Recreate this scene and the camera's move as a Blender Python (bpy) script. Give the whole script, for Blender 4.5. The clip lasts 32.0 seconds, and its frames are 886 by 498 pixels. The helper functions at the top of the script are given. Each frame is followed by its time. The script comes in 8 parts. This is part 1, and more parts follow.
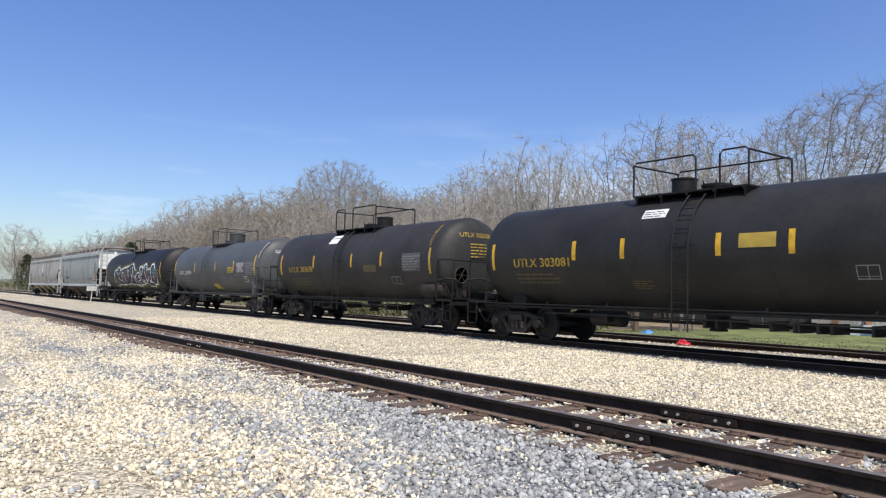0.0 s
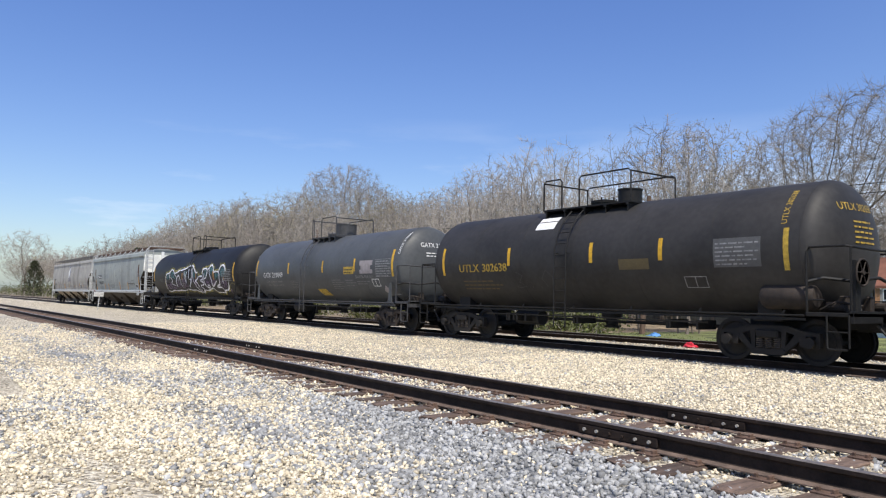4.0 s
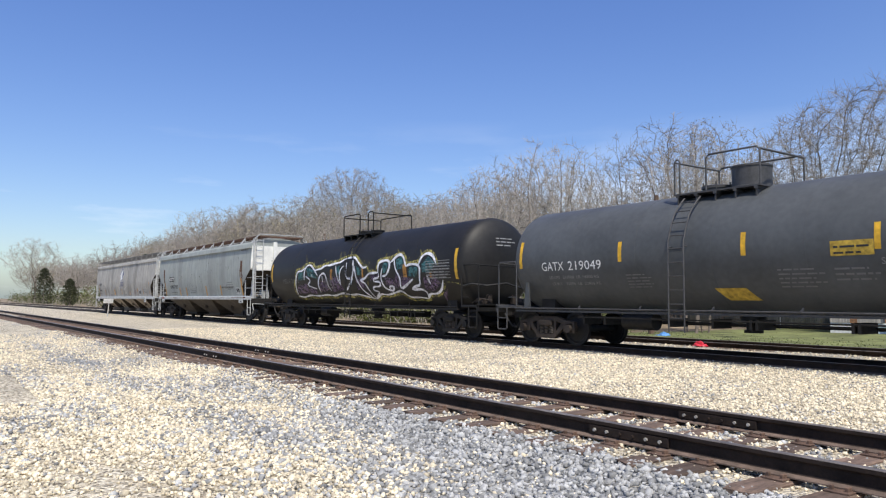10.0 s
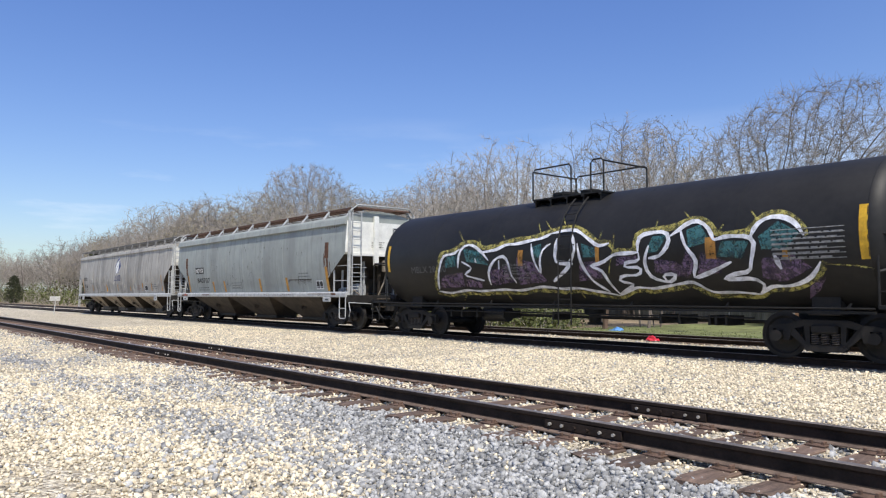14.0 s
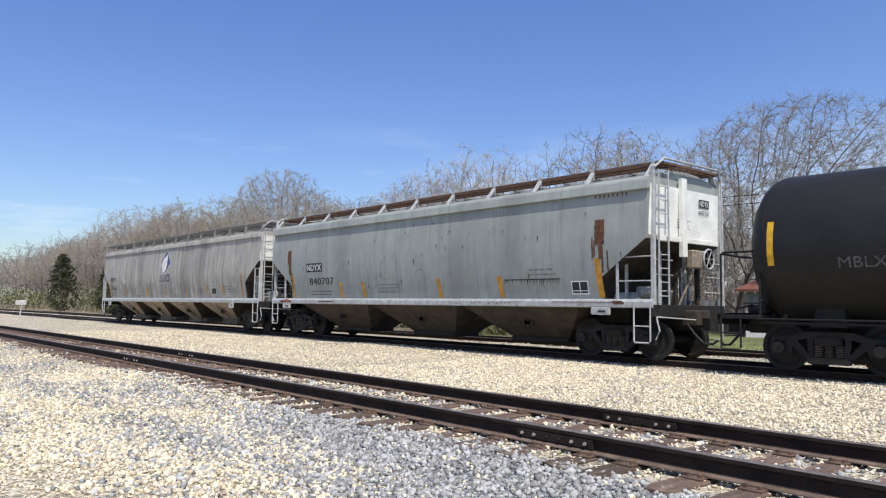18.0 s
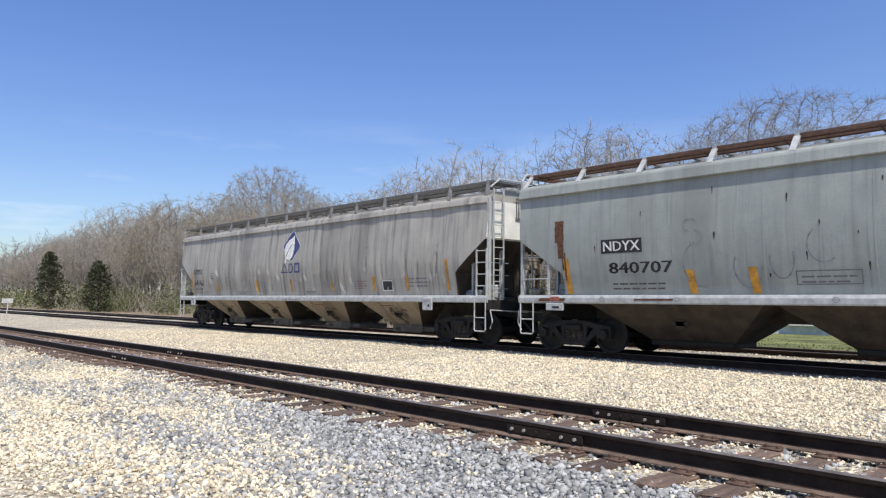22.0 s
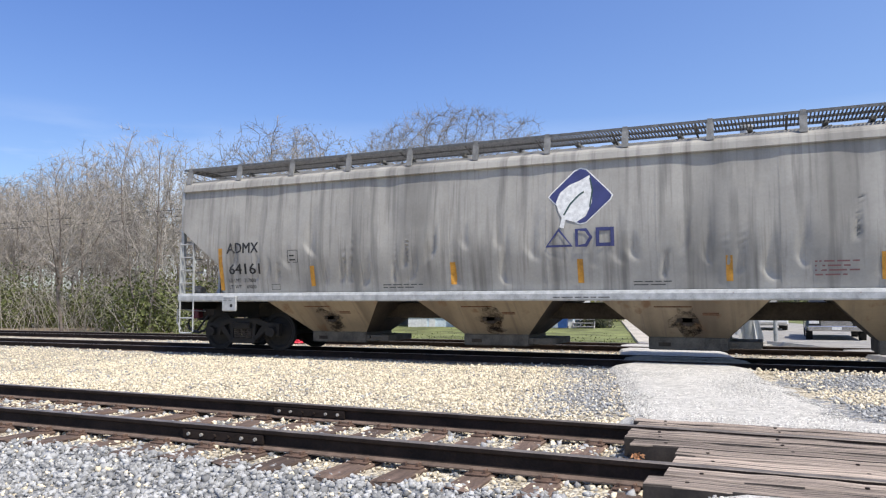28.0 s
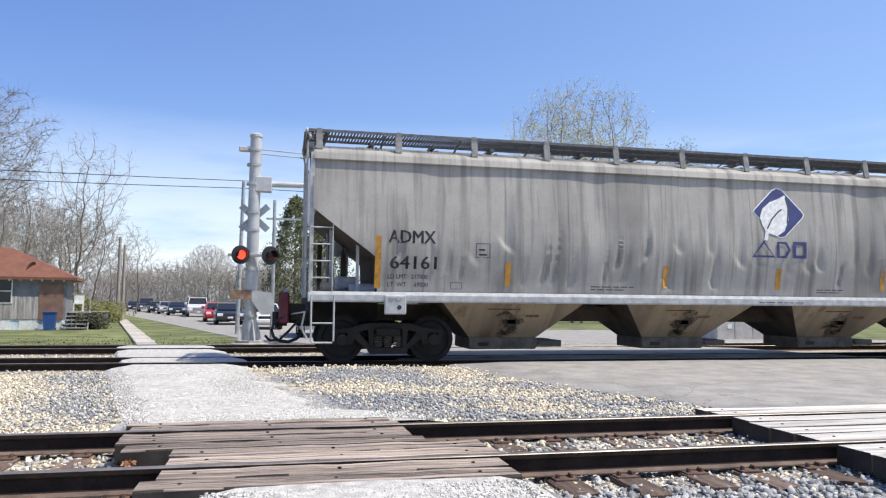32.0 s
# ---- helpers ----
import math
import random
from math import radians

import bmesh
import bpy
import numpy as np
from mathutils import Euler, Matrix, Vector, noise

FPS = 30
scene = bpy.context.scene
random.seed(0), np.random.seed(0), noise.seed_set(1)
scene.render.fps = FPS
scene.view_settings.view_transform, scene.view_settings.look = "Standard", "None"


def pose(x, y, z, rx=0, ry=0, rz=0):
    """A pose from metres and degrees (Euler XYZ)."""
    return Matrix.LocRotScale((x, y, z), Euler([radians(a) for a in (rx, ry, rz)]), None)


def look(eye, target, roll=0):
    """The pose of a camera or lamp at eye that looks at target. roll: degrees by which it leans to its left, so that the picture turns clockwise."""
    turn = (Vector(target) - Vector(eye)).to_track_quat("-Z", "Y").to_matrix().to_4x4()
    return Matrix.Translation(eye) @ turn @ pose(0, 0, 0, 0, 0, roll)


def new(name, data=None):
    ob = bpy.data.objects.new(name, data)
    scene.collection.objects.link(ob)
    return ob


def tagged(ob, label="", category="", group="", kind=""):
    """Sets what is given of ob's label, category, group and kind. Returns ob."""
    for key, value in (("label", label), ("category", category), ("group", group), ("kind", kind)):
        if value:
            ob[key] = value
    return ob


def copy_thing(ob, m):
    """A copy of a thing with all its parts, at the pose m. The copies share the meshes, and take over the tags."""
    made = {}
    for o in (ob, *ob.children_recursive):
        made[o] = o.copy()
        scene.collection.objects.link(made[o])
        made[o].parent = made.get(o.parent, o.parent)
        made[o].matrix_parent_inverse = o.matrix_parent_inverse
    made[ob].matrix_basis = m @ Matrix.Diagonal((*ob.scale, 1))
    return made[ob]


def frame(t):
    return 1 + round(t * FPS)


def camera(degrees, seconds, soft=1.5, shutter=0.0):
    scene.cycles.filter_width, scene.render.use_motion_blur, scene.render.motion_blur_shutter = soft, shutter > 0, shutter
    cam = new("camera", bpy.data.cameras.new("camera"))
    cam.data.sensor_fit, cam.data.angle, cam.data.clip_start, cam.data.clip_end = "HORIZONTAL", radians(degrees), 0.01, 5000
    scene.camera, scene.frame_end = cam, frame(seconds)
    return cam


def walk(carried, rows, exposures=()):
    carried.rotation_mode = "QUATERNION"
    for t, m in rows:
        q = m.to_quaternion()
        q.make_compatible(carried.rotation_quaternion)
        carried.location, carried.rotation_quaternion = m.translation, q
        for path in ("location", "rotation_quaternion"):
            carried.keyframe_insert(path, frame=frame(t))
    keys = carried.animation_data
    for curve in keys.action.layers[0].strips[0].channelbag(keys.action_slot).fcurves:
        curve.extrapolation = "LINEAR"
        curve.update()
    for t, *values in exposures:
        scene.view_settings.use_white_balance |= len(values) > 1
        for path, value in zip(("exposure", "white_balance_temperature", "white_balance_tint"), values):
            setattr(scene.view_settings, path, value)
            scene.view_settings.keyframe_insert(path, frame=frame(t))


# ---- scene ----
# ---- the camera ----
# seconds, yaw, pitch, roll in degrees; the camera stands on one spot and pans after the train
EYE = (0.0, 0.0, 1.1235)
TURNS = (
    (0.0, 53.35, 3.58, 1.46),
    (1.0, 53.80, 3.33, 0.91),
    (2.0, 53.81, 3.40, 0.72),
    (3.0, 53.77, 3.81, 1.06),
    (3.5, 53.80, 3.86, 1.22),
    (5.5, 53.82, 3.85, 0.76),
    (6.0, 53.92, 4.01, 0.99),
    (7.0, 54.07, 4.62, 1.23),
    (8.0, 54.36, 4.81, 0.75),
    (9.0, 54.54, 4.34, 0.52),
    (10.0, 54.38, 4.02, 0.39),
    (11.0, 53.38, 3.96, 0.38),
    (12.0, 52.62, 3.76, -0.06),
    (13.0, 51.84, 3.69, 0.30),
    (13.5, 51.44, 3.71, 0.20),
    (15.5, 49.74, 4.15, 0.14),
    (16.0, 49.42, 4.35, -0.04),
    (17.0, 49.16, 4.27, 0.59),
    (18.0, 49.06, 4.36, 0.73),
    (19.0, 48.81, 4.31, 0.11),
    (20.0, 48.78, 4.31, -0.17),
    (21.0, 48.73, 4.16, 0.32),
    (22.0, 48.26, 4.12, 0.52),
    (23.0, 47.16, 3.92, 0.18),
    (24.0, 45.33, 3.97, 0.99),
    (24.5, 44.16, 3.96, 1.36),
    (25.0, 40.86, 3.92, 1.20),
    (25.5, 37.89, 3.95, 0.72),
    (27.5, 27.44, 4.13, -0.09),
    (28.0, 24.21, 4.02, -0.13),
    (28.5, 20.77, 4.00, -0.09),
    (29.0, 17.82, 3.53, 0.28),
    (29.5, 14.03, 3.32, 0.09),
    (30.0, 7.73, 3.40, -0.17),
    (30.5, 2.64, 3.51, -0.00),
    (31.0, -2.85, 3.52, -0.12),
    (31.5, -7.82, 3.58, -0.03),
    (32.0, -12.68, 4.16, 0.51),
)
cam = camera(61.67, 32.0, 1.2)
walk(cam, [(t, pose(*EYE, 0, 0, yaw) @ pose(0, 0, 0, 90 + pitch) @ pose(0, 0, 0, 0, 0, roll)) for t, yaw, pitch, roll in TURNS],
     [(0.0, 0.12), (24.0, 0.12), (27.0, 0.20), (29.0, 0.29), (32.0, 0.29)])

# ---- plan ----
# x runs along the tracks, y away from the camera; z = 0 is the top of the siding's rails
SIDING, MAIN, BACK = 6.175, 16.36, 21.05     # centre lines of the three tracks
MAIN_Z = -0.093                              # rail top of the train's track
HALF = 0.7525                                # half the distance between rail heads
# how far the train still has to go to its place at 32 s
RUN = (
    (0.0, -111.44),
    (1.0, -108.21),
    (2.0, -104.97),
    (3.0, -101.94),
    (3.5, -100.44),
    (5.5, -94.22),
    (6.0, -92.58),
    (7.0, -89.25),
    (8.0, -85.91),
    (9.0, -82.55),
    (10.0, -79.16),
    (11.0, -75.71),
    (12.0, -72.23),
    (13.0, -68.70),
    (13.5, -66.90),
    (15.5, -59.56),
    (16.0, -57.79),
    (17.0, -54.28),
    (18.0, -50.77),
    (19.0, -47.26),
    (20.0, -43.76),
    (21.0, -40.16),
    (22.0, -36.57),
    (23.0, -32.97),
    (24.0, -29.43),
    (24.5, -27.64),
    (25.0, -25.87),
    (25.5, -24.05),
    (27.5, -16.61),
    (28.0, -14.77),
    (28.5, -12.94),
    (29.0, -11.11),
    (29.5, -9.29),
    (30.0, -7.45),
    (30.5, -5.60),
    (31.0, -3.75),
    (31.5, -1.88),
    (32.0, 0.00),
)

# ---- world, sun, exposure ----
SUN_AZ, SUN_EL = 114.0, 60.0      # where the sun stands: turn from +y towards +x, and height
world = bpy.data.worlds.new("sky")
scene.world = world
world.use_nodes = True
wn = world.node_tree
sky = wn.nodes.new("ShaderNodeTexSky")
sky.sky_type, sky.sun_disc = "NISHITA", False
sky.sun_elevation, sky.sun_rotation = radians(SUN_EL), radians(SUN_AZ)
sky.air_density, sky.dust_density, sky.ozone_density = 1.0, 1.2, 2.3
# deep blue spring sky with thin cirrus low down
tint = wn.nodes.new("ShaderNodeHueSaturation")
tint.inputs["Saturation"].default_value, tint.inputs["Hue"].default_value = 1.24, 0.517
even = wn.nodes.new("ShaderNodeValToRGB")
for e, (p, c) in zip([even.color_ramp.elements[0], even.color_ramp.elements[1]] + [even.color_ramp.elements.new(0.5) for i in range(3)], ((0.0, (3.0, 4.7, 6.9)), (1.0, (0.5, 1.25, 3.8)), (0.10, (2.2, 3.9, 6.8)), (0.35, (1.25, 2.5, 6.0)), (0.5, (1.0, 2.1, 5.4)))):
    e.position, e.color = p, (*c, 1)
up = wn.nodes.new("ShaderNodeSeparateXYZ")
geo = wn.nodes.new("ShaderNodeTexCoord")
wn.links.new(geo.outputs["Generated"], up.inputs[0])
wn.links.new(up.outputs[2], even.inputs[0])
soft_sky = wn.nodes.new("ShaderNodeMix")
soft_sky.data_type = "RGBA"
soft_sky.inputs[0].default_value = 0.12
wn.links.new(tint.outputs[0], soft_sky.inputs[6]), wn.links.new(even.outputs[0], soft_sky.inputs[7])
wn.links.new(sky.outputs[0], tint.inputs["Color"])
wc = wn.nodes.new("ShaderNodeTexCoord")
wm = wn.nodes.new("ShaderNodeMapping")
wm.inputs["Scale"].default_value, wm.inputs["Location"].default_value = (2.2, 2.2, 13.0), (0.4, 1.7, 0.0)
wn.links.new(wc.outputs["Generated"], wm.inputs[0])
cn = wn.nodes.new("ShaderNodeTexNoise")
cn.inputs["Scale"].default_value, cn.inputs["Detail"].default_value, cn.inputs["Roughness"].default_value = 1.6, 7, 0.58
wn.links.new(wm.outputs[0], cn.inputs[0])
cr = wn.nodes.new("ShaderNodeMapRange")
# more cirrus beyond the road than along the tracks
side = wn.nodes.new("ShaderNodeSeparateXYZ")
wn.links.new(wc.outputs["Generated"], side.inputs[0])
more = wn.nodes.new("ShaderNodeMapRange")
wn.links.new(side.outputs[1], more.inputs[0])
more.inputs[1].default_value, more.inputs[2].default_value, more.inputs[3].default_value, more.inputs[4].default_value = 0.3, 0.95, -0.10, 0.22
amount = wn.nodes.new("ShaderNodeMath")
wn.links.new(cn.outputs[0], amount.inputs[0]), wn.links.new(more.outputs[0], amount.inputs[1])
wn.links.new(amount.outputs[0], cr.inputs[0])
cr.inputs[1].default_value, cr.inputs[2].default_value = 0.50, 0.74
sx = wn.nodes.new("ShaderNodeSeparateXYZ")
wn.links.new(wc.outputs["Generated"], sx.inputs[0])
low = wn.nodes.new("ShaderNodeMapRange")
wn.links.new(sx.outputs[2], low.inputs[0])
low.inputs[1].default_value, low.inputs[2].default_value, low.inputs[3].default_value, low.inputs[4].default_value = 0.0, 0.24, 1.0, 0.0
cf = wn.nodes.new("ShaderNodeMath")
cf.operation = "MULTIPLY"
wn.links.new(cr.outputs[0], cf.inputs[0]), wn.links.new(low.outputs[0], cf.inputs[1])
mixc = wn.nodes.new("ShaderNodeMix")
mixc.data_type = "RGBA"
wn.links.new(cf.outputs[0], mixc.inputs[0]), wn.links.new(soft_sky.outputs[2], mixc.inputs[6])
mixc.inputs[7].default_value = (6.2, 6.6, 7.2, 1)
veil = wn.nodes.new("ShaderNodeMapRange")
wn.links.new(side.outputs[0], veil.inputs[0])
veil.inputs[1].default_value, veil.inputs[2].default_value, veil.inputs[3].default_value, veil.inputs[4].default_value = -0.5, 0.6, 0.0, 0.22
hazed = wn.nodes.new("ShaderNodeMix")
hazed.data_type = "RGBA"
wn.links.new(veil.outputs[0], hazed.inputs[0]), wn.links.new(mixc.outputs[2], hazed.inputs[6])
hazed.inputs[7].default_value = (3.2, 4.6, 6.2, 1)
wn.links.new(hazed.outputs[2], wn.nodes["Background"].inputs[0])
wn.nodes["Background"].inputs[1].default_value = 0.147
sun = new("sun", bpy.data.lights.new("sun", "SUN"))
sun.data.energy, sun.data.angle, sun.data.color = 4.4, radians(0.53), (1.0, 0.94, 0.84)
_d = Vector((math.sin(radians(SUN_AZ)) * math.cos(radians(SUN_EL)), math.cos(radians(SUN_AZ)) * math.cos(radians(SUN_EL)), math.sin(radians(SUN_EL))))
sun.matrix_world = look(_d * 50, (0, 0, 0))

# ---- materials ----


def mat(name, rgb, rough=0.6, metal=0.0, var=0.12, scale=6.0, bump=0.0, bscale=60.0, rust=0.0, rust_rgb=(0.16, 0.07, 0.035), stretch=(1, 1, 1), spec=0.5, isl=0.0, obj=0.0, glow=0.0):
    """A procedural surface: base colour with broad stains, fine grain, optional rust patches, per-piece variation and relief."""
    m = bpy.data.materials.new(name)
    m.use_nodes = True
    nt = m.node_tree
    N, L = nt.nodes, nt.links
    b = N["Principled BSDF"]
    b.inputs["Roughness"].default_value, b.inputs["Metallic"].default_value = rough, metal
    b.inputs["Specular IOR Level"].default_value = spec
    tc = N.new("ShaderNodeTexCoord")
    mp = N.new("ShaderNodeMapping")
    mp.inputs["Scale"].default_value = stretch
    L.new(tc.outputs["Object"], mp.inputs[0])
    n1 = N.new("ShaderNodeTexNoise")
    n1.inputs["Scale"].default_value, n1.inputs["Detail"].default_value = scale, 5
    n2 = N.new("ShaderNodeTexNoise")
    n2.inputs["Scale"].default_value, n2.inputs["Detail"].default_value = scale * 9, 3
    L.new(mp.outputs[0], n1.inputs[0]), L.new(mp.outputs[0], n2.inputs[0])
    add = N.new("ShaderNodeMath")
    add.operation = "MULTIPLY_ADD"
    L.new(n2.outputs[0], add.inputs[0])
    add.inputs[1].default_value = 0.5
    L.new(n1.outputs[0], add.inputs[2])
    mr = N.new("ShaderNodeMapRange")
    L.new(add.outputs[0], mr.inputs[0])
    mr.inputs[1].default_value, mr.inputs[2].default_value = 0.5, 1.0
    mr.inputs[3].default_value, mr.inputs[4].default_value = 1 - var * 1.6, 1 + var * 1.6
    last = mr.outputs[0]
    for kind, amount in (("isl", isl), ("obj", obj)):
        if amount:
            src = N.new("ShaderNodeNewGeometry" if kind == "isl" else "ShaderNodeObjectInfo")
            r = N.new("ShaderNodeMapRange")
            L.new(src.outputs["Random Per Island" if kind == "isl" else "Random"], r.inputs[0])
            r.inputs[3].default_value, r.inputs[4].default_value = 1 - amount, 1 + amount
            mu = N.new("ShaderNodeMath")
            mu.operation = "MULTIPLY"
            L.new(last, mu.inputs[0]), L.new(r.outputs[0], mu.inputs[1])
            last = mu.outputs[0]
    vm = N.new("ShaderNodeVectorMath")
    vm.operation = "SCALE"
    vm.inputs[0].default_value = rgb
    L.new(last, vm.inputs["Scale"])
    col = vm.outputs[0]
    if rust:
        n3 = N.new("ShaderNodeTexNoise")
        n3.inputs["Scale"].default_value, n3.inputs["Detail"].default_value = scale * 1.7, 8
        n3.inputs["Roughness"].default_value = 0.7
        L.new(mp.outputs[0], n3.inputs[0])
        r3 = N.new("ShaderNodeMapRange")
        L.new(n3.outputs[0], r3.inputs[0])
        r3.inputs[1].default_value, r3.inputs[2].default_value = 0.72 - rust * 0.4, 0.82 - rust * 0.4
        mx = N.new("ShaderNodeMix")
        mx.data_type = "RGBA"
        L.new(r3.outputs[0], mx.inputs[0]), L.new(col, mx.inputs[6])
        mx.inputs[7].default_value = (*rust_rgb, 1)
        col = mx.outputs[2]
    L.new(col, b.inputs["Base Color"])
    if bump:
        n4 = N.new("ShaderNodeTexNoise")
        n4.inputs["Scale"].default_value, n4.inputs["Detail"].default_value = bscale, 4
        L.new(mp.outputs[0], n4.inputs[0])
        bp = N.new("ShaderNodeBump")
        bp.inputs["Strength"].default_value, bp.inputs["Distance"].default_value = bump, 0.02
        L.new(n4.outputs[0], bp.inputs["Height"])
        L.new(bp.outputs[0], b.inputs["Normal"])
    if glow:
        b.inputs["Emission Color"].default_value = (*rgb, 1)
        b.inputs["Emission Strength"].default_value = glow
    return m


class M:
    """A mesh in the making: verts and faces."""

    def __init__(self):
        self.v, self.f = [], []

    def add(self, v, f):
        o = len(self.v)
        self.v += [tuple(p) for p in v]
        self.f += [tuple(i + o for i in q) for q in f]
        return self

    def box(self, x0, x1, y0, y1, z0, z1, c=0.0):
        """A box; c: how far its edges are chamfered."""
        if not c:
            v = [(x, y, z) for z in (z0, z1) for y in (y0, y1) for x in (x0, x1)]
            return self.add(v, [(0, 2, 3, 1), (4, 5, 7, 6), (0, 1, 5, 4), (2, 6, 7, 3), (0, 4, 6, 2), (1, 3, 7, 5)])
        v = []
        for z, k in ((z0, c), (z0 + c, 0), (z1 - c, 0), (z1, c)):
            for x, y in ((x0 + k + c, y0 + k), (x1 - k - c, y0 + k), (x1 - k, y0 + k + c), (x1 - k, y1 - k - c), (x1 - k - c, y1 - k), (x0 + k + c, y1 - k), (x0 + k, y1 - k - c), (x0 + k, y0 + k + c)):
                v.append((x, y, z))
        f = [tuple(range(7, -1, -1)), tuple(range(24, 32))]
        for r in range(3):
            f += [(r * 8 + i, r * 8 + (i + 1) % 8, r * 8 + 8 + (i + 1) % 8, r * 8 + 8 + i) for i in range(8)]
        return self.add(v, f)

    def cyl(self, p0, p1, r, n=10, r1=None, caps=True):
        p0, p1 = Vector(p0), Vector(p1)
        d = (p1 - p0).normalized()
        a = d.orthogonal().normalized()
        b = d.cross(a)
        r1 = r if r1 is None else r1
        v = [p0 + (a * math.cos(6.28319 * i / n) + b * math.sin(6.28319 * i / n)) * r for i in range(n)]
        v += [p1 + (a * math.cos(6.28319 * i / n) + b * math.sin(6.28319 * i / n)) * r1 for i in range(n)]
        f = [(i, (i + 1) % n, n + (i + 1) % n, n + i) for i in range(n)]
        if caps:
            f += [tuple(range(n - 1, -1, -1)), tuple(range(n, 2 * n))]
        return self.add(v, f)

    def tube(self, pts, r, n=8):
        """A round bar along the points."""
        pts = [Vector(p) for p in pts]
        rings = []
        for i, p in enumerate(pts):
            d = (pts[min(i + 1, len(pts) - 1)] - pts[max(i - 1, 0)]).normalized()
            ref = Vector((0.31, 0.17, 0.93)) if abs(d.z) < 0.9 else Vector((0.9, 0.3, 0.1))
            a = d.cross(ref).normalized()
            b = d.cross(a)
            rings += [p + (a * math.cos(6.28319 * k / n) + b * math.sin(6.28319 * k / n)) * r for k in range(n)]
        f = [(i * n + k, i * n + (k + 1) % n, (i + 1) * n + (k + 1) % n, (i + 1) * n + k) for i in range(len(pts) - 1) for k in range(n)]
        f += [tuple(range(n - 1, -1, -1)), tuple(range((len(pts) - 1) * n, len(pts) * n))]
        return self.add(rings, f)

    def prism(self, poly, axis, a0, a1):
        """A flat polygon pushed along an axis. poly: pairs in the other two axes, in the order x, y, z."""
        def at(p, a):
            return {"x": (a, p[0], p[1]), "y": (p[0], a, p[1]), "z": (p[0], p[1], a)}[axis]
        n = len(poly)
        v = [at(p, a0) for p in poly] + [at(p, a1) for p in poly]
        f = [tuple(range(n - 1, -1, -1)), tuple(range(n, 2 * n))] + [(i, (i + 1) % n, n + (i + 1) % n, n + i) for i in range(n)]
        return self.add(v, f)

    def lathe(self, prof, n=32, axis="y"):
        """A profile of (radius, height along the axis) turned round it."""
        v, f = [], []
        for r, h in prof:
            for i in range(n):
                c, s = math.cos(6.28319 * i / n) * r, math.sin(6.28319 * i / n) * r
                v.append({"y": (c, h, s), "x": (h, c, s), "z": (c, s, h)}[axis])
        for j in range(len(prof) - 1):
            f += [(j * n + i, j * n + (i + 1) % n, (j + 1) * n + (i + 1) % n, (j + 1) * n + i) for i in range(n)]
        f += [tuple(range(n - 1, -1, -1)), tuple(range((len(prof) - 1) * n, len(prof) * n))]
        return self.add(v, f)

    def mesh(self, name, material, smooth=False):
        me = bpy.data.meshes.new(name)
        me.from_pydata(self.v, [], self.f)
        bm = bmesh.new()
        bm.from_mesh(me)
        bmesh.ops.recalc_face_normals(bm, faces=bm.faces)
        bm.to_mesh(me)
        bm.free()
        if smooth:
            me.shade_smooth()
            me.set_sharp_from_angle(angle=radians(35))
        if material:
            me.materials.append(material)
        return me


def part(name, m, material, parent=None, label="", smooth=False, at=None):
    """Link a mesh in the making (or a ready mesh) as one object under a thing or a part."""
    ob = new(name, m.mesh(name, material, smooth) if isinstance(m, M) else m)
    if parent:
        ob.parent = parent
    if at is not None:
        ob.matrix_basis = at
    return tagged(ob, label)


def thing(name, label, category, group="", kind="", at=None):
    ob = new(name)
    ob.empty_display_size = 0.2
    if at is not None:
        ob.matrix_basis = at
    return tagged(ob, label, category, group, kind)


def lettering(text, size, thick=0.004, bold=0.0):
    """A text as plain verts and faces in (x, z), its left end at 0, its foot at 0."""
    cu = bpy.data.curves.new("text", "FONT")
    cu.body, cu.size, cu.resolution_u, cu.offset = text, size / 0.7, 2, bold
    ob = bpy.data.objects.new("text", cu)
    me = bpy.data.meshes.new_from_object(ob)
    v = [(p.co.x, p.co.y) for p in me.vertices]
    f = [tuple(p.vertices) for p in me.polygons]
    bpy.data.objects.remove(ob), bpy.data.curves.remove(cu), bpy.data.meshes.remove(me)
    x0 = min((p[0] for p in v), default=0)
    return [(p[0] - x0, p[1]) for p in v], f


# ---- ground, tracks, crossing ----
bark = mat("grey_brown_bark", (0.17, 0.14, 0.115), 0.9, var=0.3, scale=4, bump=0.3, bscale=30, obj=0.25)
tie_wood = mat("weathered_tie_wood", (0.13, 0.088, 0.066), 0.9, var=0.4, scale=3, bump=0.5, bscale=14, stretch=(3, 0.5, 3), obj=0.35)
plank_wood = mat("weathered_grey_plank", (0.275, 0.222, 0.18), 0.9, var=0.8, scale=5.5, bump=1.0, bscale=16, stretch=(0.10, 6, 6), obj=0.25, rust=0.35, rust_rgb=(0.10, 0.075, 0.06))
# near-black that paints the shade of the gaps onto the plank sides
plank_shade = mat("shaded_plank_side", (0.035, 0.028, 0.023), 0.85, var=0.3, scale=6)
plank_pale = mat("sun_bleached_plank", (0.56, 0.53, 0.48), 0.85, var=0.3, scale=3.5, bump=0.6, bscale=12, stretch=(0.25, 4, 4), obj=0.15)
rail_side = mat("dark_rusty_rail", (0.021, 0.014, 0.011), 0.8, spec=0.25, var=0.35, scale=5, bump=0.2, bscale=50)
rail_top = mat("dull_worn_rail_head", (0.22, 0.19, 0.165), 0.45, metal=0.5, var=0.25, scale=6)
# brown dust on the foot, lightened to paint in the sun on the flange
rail_base = mat("sunlit_dusty_rail_foot", (0.13, 0.092, 0.072), 0.85, var=0.3, scale=6)
plate_mat = mat("rusty_tie_plate", (0.115, 0.07, 0.05), 0.85, var=0.3, scale=9, bump=0.2)
